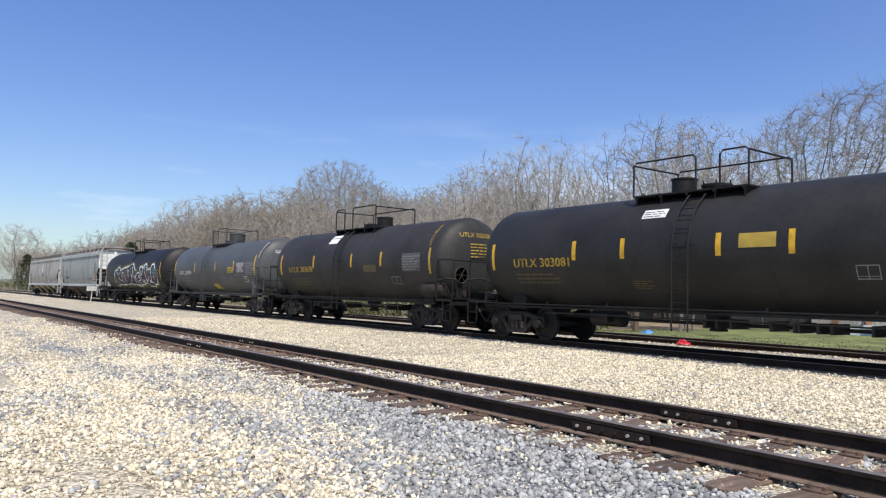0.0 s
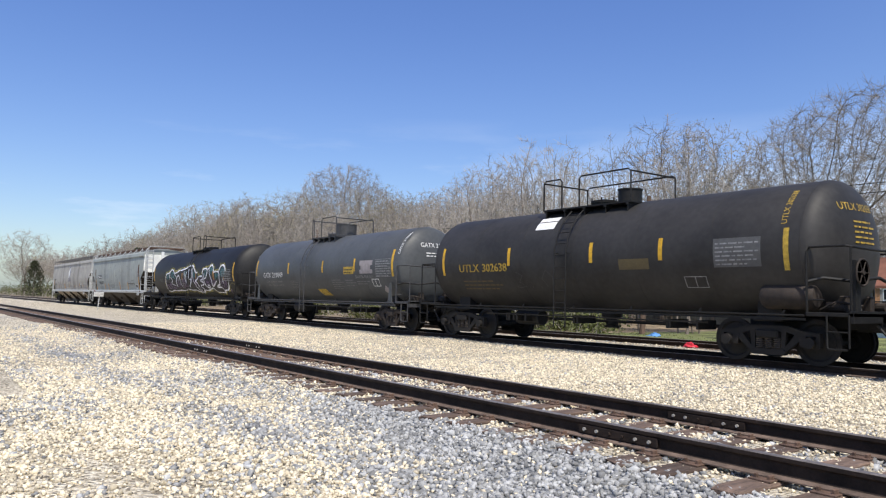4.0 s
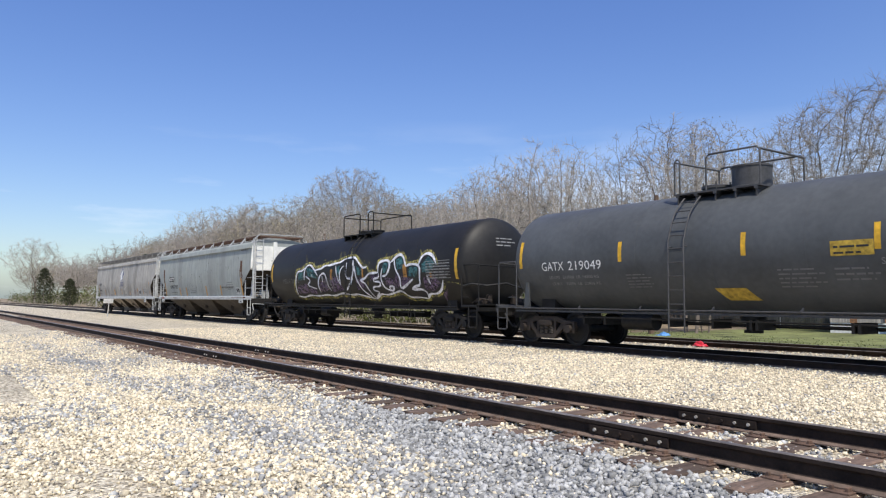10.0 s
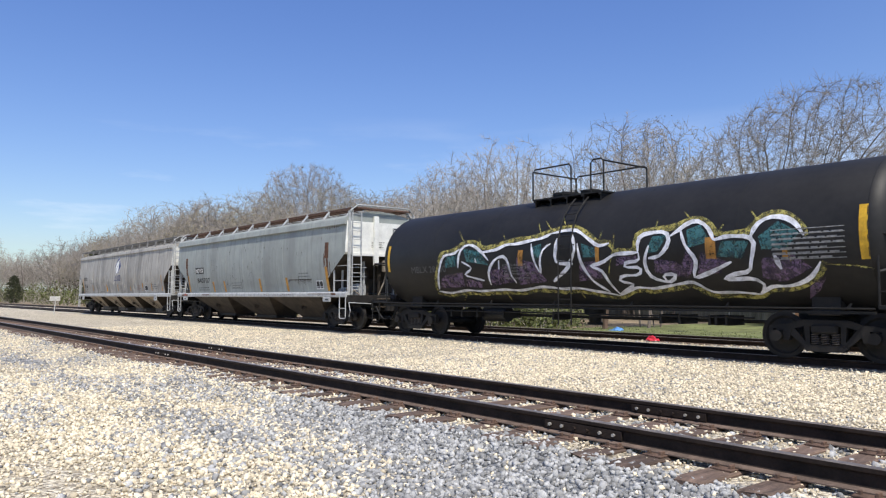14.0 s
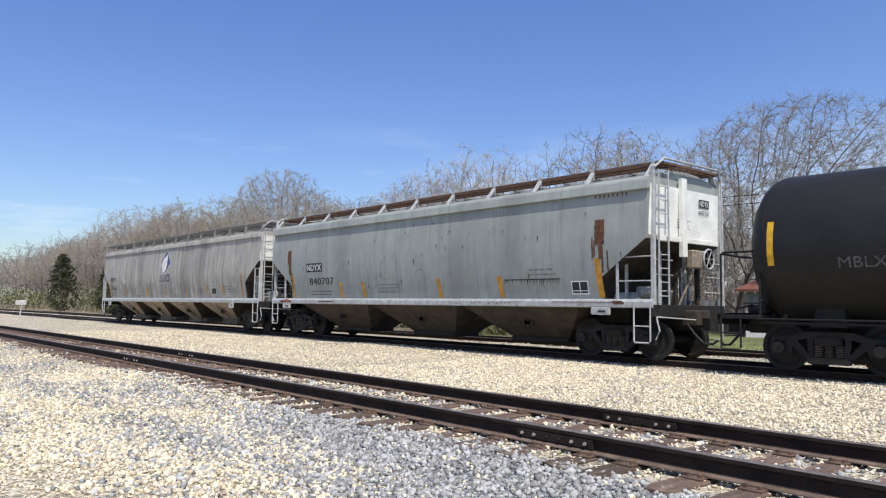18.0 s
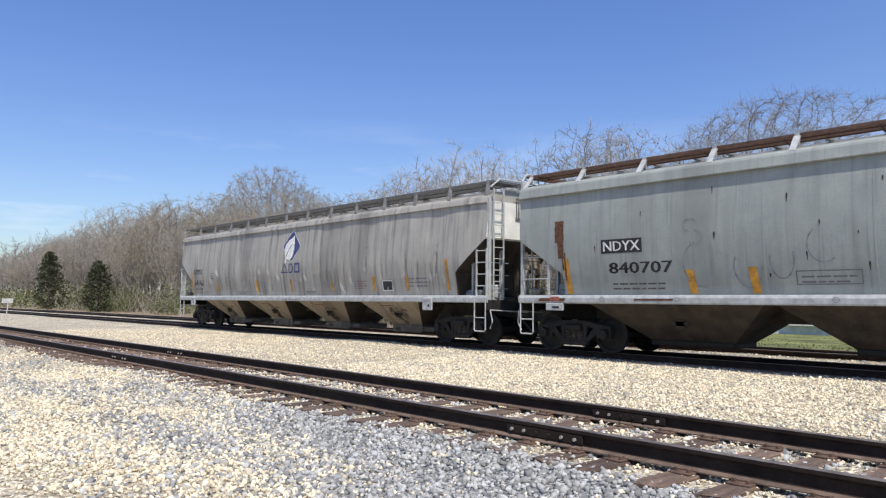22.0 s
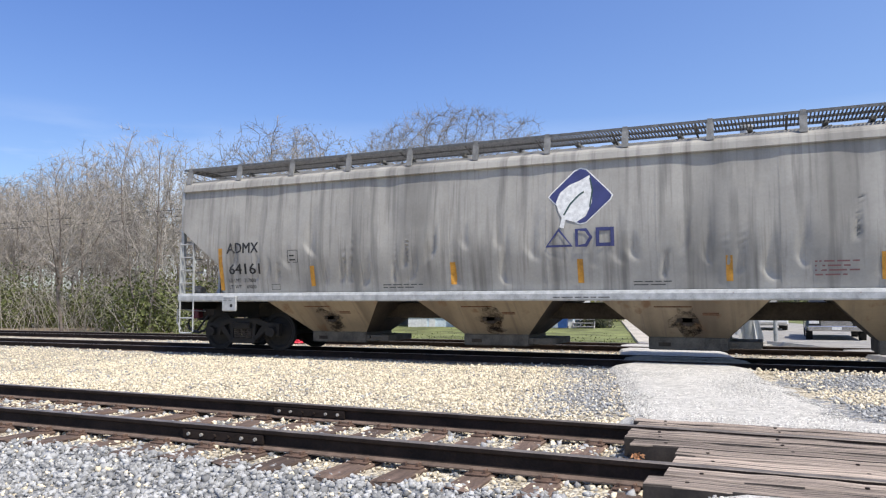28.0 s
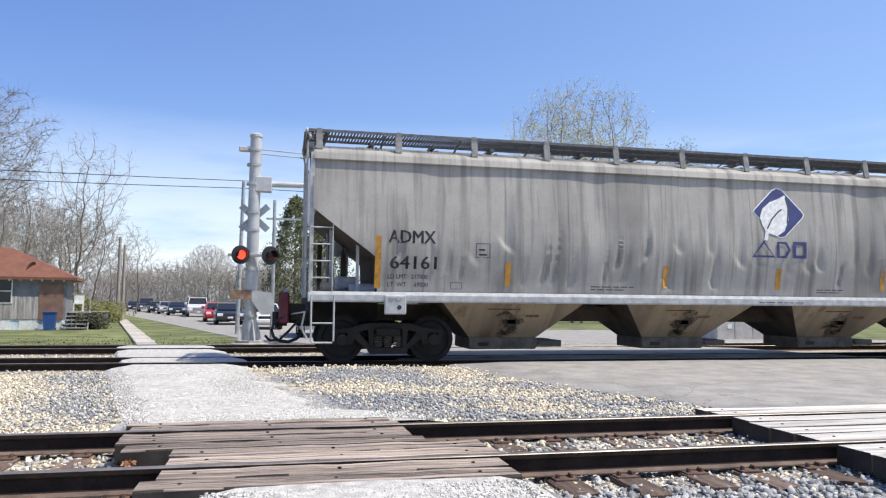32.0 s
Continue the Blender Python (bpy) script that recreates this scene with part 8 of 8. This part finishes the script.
bay = part("bay", M().box(2.75, 5.70, -0.16, 0.0, 0.64, WH - 0.13), pale_board, hs, "boarded-up bay with mismatched boards")
rb = random.Random(4)
for i in range(19):
    x = 2.75 + i * 0.155
    part("board", M().box(x + 0.004, x + 0.151, -0.185, -0.16, 0.66 + rb.uniform(0, 0.04), WH - 0.15 - rb.uniform(0, 0.03)), orange_ply if i < 2 else pale_board, bay)
part("ledge", M().box(2.69, 5.75, -0.34, 0.0, 0.56, 0.64), frame_white, bay, "white ledge below the bay")
part("corner_trim", M().box(5.66, 5.73, -0.20, -0.155, 0.64, WH - 0.15), frame_white, bay)
part("plywood_sheet", M().box(8.98, WL - 0.12, -0.05, -0.02, 0.58, WH - 0.3), brownply, hs, "brown plywood over the porch opening")
part("plywood_sheet", M().box(4.60, 5.55, -0.21, -0.187, 1.22, 1.72), orange_ply, hs, "brown plywood patch")
for x0, x1, z0, z1 in ((0.82, 1.88, 1.68, 2.70), (3.20, 3.80, 1.42, 2.66), (6.98, 7.76, 1.42, 2.70)):
    yb = -0.19 if 2 < x0 < 4.3 else -0.03
    w = part("window", M().box(x0, x1, yb - 0.03, yb, z0, z1), frame_white, hs, "white-framed window with dark glass")
    n = 2 if x1 - x0 > 0.8 else 1
    for i in range(n):
        a = x0 + (x1 - x0) * i / n + 0.06
        b = x0 + (x1 - x0) * (i + 1) / n - 0.06
        zm = (z0 + z1) / 2
        part("pane", M().box(a, b, yb - 0.045, yb - 0.02, z0 + 0.07, zm - 0.03), glass, w)
        part("pane", M().box(a, b, yb - 0.045, yb - 0.02, zm + 0.03, z1 - 0.07), glass, w)
e = 0.5
rf = M().add([(-e, -0.28, WH), (WL + e, -0.28, WH), (WL + e, WD + e, WH), (-e, WD + e, WH), (2.3, WD / 2, WH + 1.6), (WL - 2.9, WD / 2, WH + 1.6), (-e, -0.28, WH - 0.14), (WL + e, -0.28, WH - 0.14), (WL + e, WD + e, WH - 0.14), (-e, WD + e, WH - 0.14)], [(0, 1, 5, 4), (1, 2, 5), (2, 3, 4, 5), (3, 0, 4), (0, 6, 7, 1), (1, 7, 8, 2), (2, 8, 9, 3), (3, 9, 6, 0), (6, 9, 8, 7)])
roof = part("roof", rf, shing, hs, "rust-red shingle hip roof")
for i in range(22):
    part("rafter_end", M().box(0, 0.06, -0.06, 0.0, 0, 0.09), clap, roof, at=pose(-0.4 + i * 0.5, -0.24, WH - 0.22))
d = part("satellite_dish", M().lathe([(0.02, 0.08), (0.2, 0.06), (0.34, 0.0), (0.33, -0.01), (0.02, 0.05)], 16, "y"), mat("dark_dish", (0.10, 0.06, 0.05), 0.6), roof, "dark satellite dish", True, at=pose(8.5, 0.4, WH + 0.5, 20, 0, 62))
part("dish_arm", M().tube([(0, 0, 0), (-0.1, 0.1, -0.3), (-0.1, 0.4, -0.42)], 0.03), galv, d)
part("roof_vent", M().box(4.4, 4.75, 1.2, 1.5, WH + 0.72, WH + 0.96, 0.03), frame_white, roof, "white roof vent")
ps = thing("porch_steps", "weathered wooden porch steps with a leaning rail", "steps", at=HOUSE @ pose(WL - 0.1, -0.5, 0))
for i in range(5):
    part("tread", M().box(0, 1.2, 0 + i * 0.28, 0.3 + i * 0.28, 0.14 + i * 0.2, 0.19 + i * 0.2), clap, ps)
for x in (0.0, 1.2):
    part("stringer", M().prism([(0, 0), (0.2, 0), (1.6, 1.0), (1.6, 1.2), (1.3, 1.2)], "x", x - 0.03, x + 0.03), clap, ps)
    part("rail_post", M().box(x - 0.04, x + 0.04, 1.2, 1.28, 0, 2.1), clap, ps)
part("handrail", M().box(-0.04, 1.24, 1.22, 1.28, 1.9, 1.98), clap, ps)
ch = thing("plastic_chair", "white plastic chairs stacked on the porch", "chair", at=HOUSE @ pose(WL + 0.5, 1.1, 1.02))
part("seat", M().box(-0.25, 0.25, -0.25, 0.25, 0.38, 0.44, 0.01), frame_white, ch)
part("backrest", M().box(-0.25, 0.25, 0.2, 0.25, 0.44, 0.85, 0.01), frame_white, ch)
for a in (-0.22, 0.22):
    for b in (-0.22, 0.22):
        part("leg", M().box(a - 0.025, a + 0.025, b - 0.025, b + 0.025, 0, 0.4), frame_white, ch)
bn = thing("bin", "blue plastic wheeled bin beside the house", "bin", at=HOUSE @ pose(WL - 0.65, -0.6, 0))
part("body", M().prism([(-0.24, 0.1), (0.24, 0.1), (0.30, 0.95), (-0.30, 0.95)], "y", -0.3, 0.3), mat("blue_plastic", (0.02, 0.07, 0.22), 0.5), bn)
part("lid", M().box(-0.32, 0.32, -0.34, 0.34, 0.95, 1.02, 0.02), mat("blue_plastic_lid", (0.02, 0.06, 0.19), 0.5), bn)
for s in (-0.25, 0.25):
    part("wheel", M().cyl((s - 0.03, 0.3, 0.1), (s + 0.03, 0.3, 0.1), 0.1, 10), ink, bn)
deck = thing("porch_deck", "low weathered porch deck beside the house", "deck", at=HOUSE @ pose(WL + 0.05, 0.8, 0))
for i in range(7):
    part("board", M().box(0, 1.9, i * 0.2, i * 0.2 + 0.19, 0.98, 1.02), clap, deck)
for x in (0.1, 0.9, 1.8):
    for y in (0.1, 1.3):
        part("post", M().box(x - 0.05, x + 0.05, y - 0.05, y + 0.05, -0.05, 0.98), clap, deck)
hedge_mat = mat("yellow_green_shrub", (0.17, 0.17, 0.045), 0.8, var=0.3, isl=0.4)
for label, x, y, w, h, tone, seed in (("yellow-green shrub beside the porch", -12.0, 51.0, 2.0, 2.1, hedge_mat, 41), ("dark green hedge below the porch", -9.6, 43.4, 1.5, 0.9, cedar_mat, 42), ("green shrub beside the sidewalk", -11.6, 56.5, 2.2, 1.6, hedge_mat, 43)):
    rs = random.Random(seed)
    sb = thing("shrub", label, "shrub", at=pose(x, y, -0.52))
    pts = [Vector((rs.gauss(0, 0.26) * w, rs.gauss(0, 0.24) * w, h * rs.random() ** 0.7 * (1 - 0.3 * rs.random()))) for i in range(420)]
    part("stems", tubes([([Vector((0, 0, 0)), p * 0.9], [0.016, 0.005]) for p in pts[:60]], 3), bark, sb)
    tagged(part("foliage", plain(flecks(pts, rs, 5, 0.06, 0.09), "foliage", tone), None, sb), kind="stuff")
# board fence beside the house
fence = thing("board_fence", "weathered grey-green board fence beside the house", "fence")
fence_mat = mat("mossy_grey_boards", (0.105, 0.105, 0.085), 0.9, var=0.35, scale=2, bump=0.3, stretch=(5, 5, 0.6), obj=0.25)
fm = M().box(0.0, 0.142, -0.012, 0.012, 0.0, 1.34, 0.004).mesh("board", fence_mat)
fx0, fy0, fx1, fy1 = -38.0, 46.6, -20.9, 44.3
fl = math.hypot(fx1 - fx0, fy1 - fy0)
fa = math.degrees(math.atan2(fy1 - fy0, fx1 - fx0))
rf2 = random.Random(8)
for i in range(int(fl / 0.15)):
    f = i * 0.15 / fl
    part("board", fm, None, fence, at=pose(fx0 + (fx1 - fx0) * f, fy0 + (fy1 - fy0) * f, -0.50 + rf2.uniform(-0.03, 0.03), 0, 0, fa))
for z in (-0.2, 0.5):
    part("rail", M().box(0, fl, 0.014, 0.07, z, z + 0.09), fence_mat, fence, at=pose(fx0, fy0, 0, 0, 0, fa))
for i in range(8):
    f = (i + 0.3) / 8
    part("post", M().box(-0.05, 0.05, 0.07, 0.17, -0.6, 0.82), fence_mat, fence, at=pose(fx0 + (fx1 - fx0) * f, fy0 + (fy1 - fy0) * f, 0, 0, 0, fa))
fp = thing("fence_post", "thin pale metal post on the lawn", "post", at=pose(-25.4, 44.0, -0.52))
part("post", M().cyl((0, 0, 0), (0, 0, 1.25), 0.03, 8), galv, fp)
part("cap", M().cyl((0, 0, 1.25), (0, 0, 1.29), 0.04, 8), galv, fp)


def litter(name, label, x, y, z, size, flat, material, seed):
    """A crumpled piece of plastic."""
    r = random.Random(seed)
    m = M()
    n, k = 9, 5
    v = [(0, 0, flat * size * 0.7)]
    for j in range(1, k + 1):
        for i in range(n):
            a = 6.283 * i / n
            q = size * j / k * r.uniform(0.75, 1.2)
            v.append((math.cos(a) * q, math.sin(a) * q * 0.6, max(0.0, flat * size * (1 - (j / k) ** 2) * r.uniform(0.5, 1.5))))
    f = [(0, 1 + i, 1 + (i + 1) % n) for i in range(n)]
    for j in range(k - 1):
        f += [(1 + j * n + i, 1 + (j + 1) * n + i, 1 + (j + 1) * n + (i + 1) % n, 1 + j * n + (i + 1) % n) for i in range(n)]
    t = new(name, m.add(v, f).mesh(name, material, False))
    t.matrix_basis = pose(x, y, z)
    return tagged(t, label, "litter")


litter("plastic_bag", "crumpled red plastic bag lying on the ballast", -14.3, 20.15, bed(-14.3, 20.15) + 0.03, 0.26, 0.5, mat("red_plastic", (0.55, 0.03, 0.05), 0.35, var=0.2), 3)
litter("plastic_sheet", "crumpled blue plastic sheet lying on the grass", -22.7, 29.2, bed(-22.7, 29.2), 0.42, 0.35, mat("blue_plastic_sheet", (0.10, 0.26, 0.55), 0.4, var=0.2), 4)
wd = M()
rw = random.Random(12)
for i in range(70):
    p = Vector((rw.gauss(0, 0.025), rw.gauss(0, 0.03), rw.uniform(0.0, 0.16)))
    a = Vector((rw.uniform(-1, 1), rw.uniform(-1, 1), rw.uniform(0, 1.5))).normalized() * 0.022
    b = a.orthogonal().normalized() * 0.012
    wd.add([p - a, p + b, p + a, p - b], [(0, 1, 2, 3)])
for i in range(8):
    wd.cyl((rw.uniform(-0.02, 0.02), rw.uniform(-0.02, 0.02), -0.06), (rw.uniform(-0.04, 0.04), rw.uniform(-0.04, 0.04), 0.12), 0.003, 4)
wob = new("dry_weed", wd.mesh("dry_weed", mat("orange_dry_leaves", (0.46, 0.22, 0.10), 0.8, isl=0.4)))
wob.matrix_basis = pose(-0.97, 5.62, -0.16)
tagged(wob, "clump of dry orange leaves beside the plank crossing", "weed")
# far shed and shelter
for x, y, w, h, c1, label in ((-45.5, 62.0, 4.6, 1.5, mat("dark_shed_boards", (0.13, 0.115, 0.095), 0.85, var=0.3, scale=2), "low dark shed with a brown roof behind the fence"), (-40, 78.0, 5.0, 2.2, frame_white, "small white shed behind the trees")):
    b = thing("cottage", label, "house", at=pose(x, y, -0.55))
    part("wall", M().box(0, w, 0, 5, 0, h), c1, b)
    part("roof", M().prism([(-0.4, h), (5.4, h), (2.5, h + 1.1)], "x", -0.3, w + 0.3), mat("brown_roof", (0.2, 0.11, 0.08), 0.9), b)
    part("window", M().box(w * 0.55, w * 0.72, -0.03, 0.0, 0.7, 1.3), glass, b)

eq = thing("equipment_cabinet", "silver trackside equipment cabinet", "cabinet", at=pose(16.5, 25.6, -0.36))
part("body", M().box(0, 2.4, 0, 1.2, 0.1, 0.95, 0.02), mast_paint, eq)
part("plinth", M().box(-0.05, 2.45, -0.05, 1.25, -0.05, 0.1), slab_mat, eq)
for a in (0.05, 0.83, 1.61):
    part("door", M().box(a, a + 0.74, -0.02, 0.01, 0.15, 0.9, 0.005), mast_paint, eq)
part("label_plate", M().box(0.5, 0.68, -0.035, -0.02, 0.6, 0.78), white, eq)

# vehicles
tyre = mat("tyre_rubber", (0.015, 0.015, 0.015), 0.85)
chrome = mat("chrome_trim", (0.55, 0.55, 0.56), 0.2, metal=0.9)
lamp_white = mat("clear_headlight", (0.8, 0.8, 0.78), 0.15)


def vehicle(kind, paint, label, x, y, turn, z=-0.44):
    """A car or pickup, front towards -y: body, cab, glass, wheels, lamps, grille."""
    v = thing(kind, label, "truck" if kind == "pickup_truck" else "car", "vehicles waiting at the crossing", at=pose(x, y, z, 0, 0, turn))
    pick = kind == "pickup_truck"
    L, W, H = (5.7, 2.0, 1.0) if pick else (4.5, 1.78, 0.86)
    if pick:
        side = [(0.0, 0.45), (0.0, 0.98), (0.12, 1.08), (1.35, 1.16), (L, 1.16), (L, 0.5), (L - 0.2, 0.42), (0.2, 0.38)]
        cab_ = [(1.3, 1.14), (1.95, 1.82), (3.4, 1.86), (3.62, 1.14)]
    else:
        side = [(0.0, 0.35), (0.0, 0.66), (0.15, 0.76), (1.2, 0.92), (3.5, 0.98), (L, 0.92), (L, 0.45), (L - 0.2, 0.3), (0.2, 0.26)]
        cab_ = [(1.1, 0.90), (1.9, 1.38), (3.0, 1.42), (3.9, 0.96)]
    body = M()
    n = len(side)
    rows = []
    for wx, dy in ((-W / 2, 0.06), (-W / 2 + 0.08, 0.0), (W / 2 - 0.08, 0.0), (W / 2, 0.06)):
        rows += [(wx, min(max(a, dy), L - dy), b - (0.05 if dy and b > 0.6 else 0)) for a, b in side]
    body.add(rows, [(r * n + i, r * n + (i + 1) % n, (r + 1) * n + (i + 1) % n, (r + 1) * n + i) for r in range(3) for i in range(n)] + [tuple(range(n - 1, -1, -1)), tuple(range(3 * n, 4 * n))])
    bd = part("body", body, paint, v, smooth=True)
    c2 = M()
    n = len(cab_)
    c2.add([(-W / 2 + 0.08 + (0.14 if b > cab_[0][1] + 0.2 else 0), a, b) for a, b in cab_] + [(W / 2 - 0.08 - (0.14 if b > cab_[0][1] + 0.2 else 0), a, b) for a, b in cab_], [(i, (i + 1) % n, n + (i + 1) % n, n + i) for i in range(n)] + [tuple(range(n - 1, -1, -1)), tuple(range(n, 2 * n))])
    cb = part("cabin", c2, paint, v)
    (a0, b0), (a1, b1), (a2, b2), (a3, b3) = cab_
    part("windscreen", M().add([(-W / 2 + 0.14, a0 + 0.04, b0 + 0.08), (W / 2 - 0.14, a0 + 0.04, b0 + 0.08), (W / 2 - 0.28, a1 - 0.07, b1 - 0.03), (-W / 2 + 0.28, a1 - 0.07, b1 - 0.03)], [(0, 1, 2, 3)]), glass, cb)
    for k in (-1, 1):
        part("side_window", M().add([(k * (W / 2 - 0.065), a0 + 0.35, b0 + 0.08), (k * (W / 2 - 0.065), a3 - 0.3, b3 + 0.08), (k * (W / 2 - 0.20), a2 - 0.1, b2 - 0.08), (k * (W / 2 - 0.20), a1 + 0.1, b1 - 0.08)], [(0, 1, 2, 3)]), glass, cb)
        part("headlight", M().box(k * (W / 2 - 0.26) - 0.17, k * (W / 2 - 0.26) + 0.17, -0.02, 0.06, H * 0.66, H * 0.66 + 0.18, 0.01), lamp_white, v)
        part("mirror", M().box(k * (W / 2 + 0.1) - 0.1, k * (W / 2 + 0.1) + 0.1, a0 + 0.35, a0 + 0.45, b0 + 0.05, b0 + 0.25, 0.01), paint, v)
        for yy in (0.95, L - 1.15):
            w = part("wheel", M().cyl((k * (W / 2 - 0.22), yy, 0.34), (k * (W / 2 + 0.01), yy, 0.34), 0.34, 18), tyre, v)
            part("hub", M().cyl((k * (W / 2), yy, 0.34), (k * (W / 2 + 0.02), yy, 0.34), 0.2, 12), chrome, w)
    part("grille", M().box(-W / 2 + 0.48, W / 2 - 0.48, -0.03, 0.05, H * 0.56, H * 0.86, 0.01), chrome if pick else ink, v)
    part("bumper", M().box(-W / 2 + 0.04, W / 2 - 0.04, -0.10, 0.08, 0.40, 0.58, 0.03), chrome if pick else paint, v)
    part("number_plate", M().box(-0.16, 0.16, -0.115, -0.1, 0.44, 0.54), white, v)
    return v


def coat(name, rgb):
    m = mat(name, rgb, 0.3, var=0.05, spec=0.6)
    m.node_tree.nodes["Principled BSDF"].inputs["Coat Weight"].default_value = 0.6
    return m


paint_black, paint_white, paint_red = coat("black_car_paint", (0.012, 0.013, 0.015)), coat("white_car_paint", (0.72, 0.72, 0.71)), coat("red_car_paint", (0.42, 0.02, 0.02))
paint_blue, paint_silver = coat("dark_blue_car_paint", (0.02, 0.03, 0.06)), coat("silver_car_paint", (0.36, 0.37, 0.38))
for kind, paint, az, d, label in (("pickup_truck", paint_black, -3.6, 31.0, "black pickup truck waiting at the crossing"), ("car", paint_white, 0.6, 41.0, "white car waiting behind the pickup"), ("car", paint_black, 3.2, 49.0, "black car waiting in the line"), ("car", paint_red, 4.1, 56.0, "bright red car waiting in the line"), ("pickup_truck", paint_white, 5.45, 73.0, "white pickup truck waiting in the line"), ("car", paint_blue, 6.9, 80.0, "dark blue car in the waiting line"), ("car", paint_silver, 7.6, 89.0, "silver car in the waiting line"), ("car", paint_black, 8.3, 97.0, "black car in the waiting line"), ("pickup_truck", paint_blue, 8.95, 105.0, "dark pickup truck in the waiting line"), ("car", paint_black, 9.8, 112.0, "black car at the end of the line")):
    x, y = polar(az, d)
    vehicle(kind, paint, label, x, y, az + 3, -0.40)
# ---- what moves ----
def motions():
    """The cars roll along the track; each wheelset turns by the way its car has gone."""
    def gone(t):
        for (t0, s0), (t1, s1) in zip(RUN, RUN[1:]):
            if t <= t1:
                return s0 + (s1 - s0) * (t - t0) / (t1 - t0)
        return RUN[-1][1]
    for car, xc in CARS:
        walk(car, [(t, pose(xc + s, MAIN, MAIN_Z)) for t, s in RUN])
    ticks = [i * 0.16 for i in range(201)]
    for w, x in WHEELS:
        walk(w, [(t, pose(x, 0, WHEEL_R, 0, math.degrees((gone(t) - RUN[0][1]) / WHEEL_R) % 360, 0)) for t in ticks])


motions()
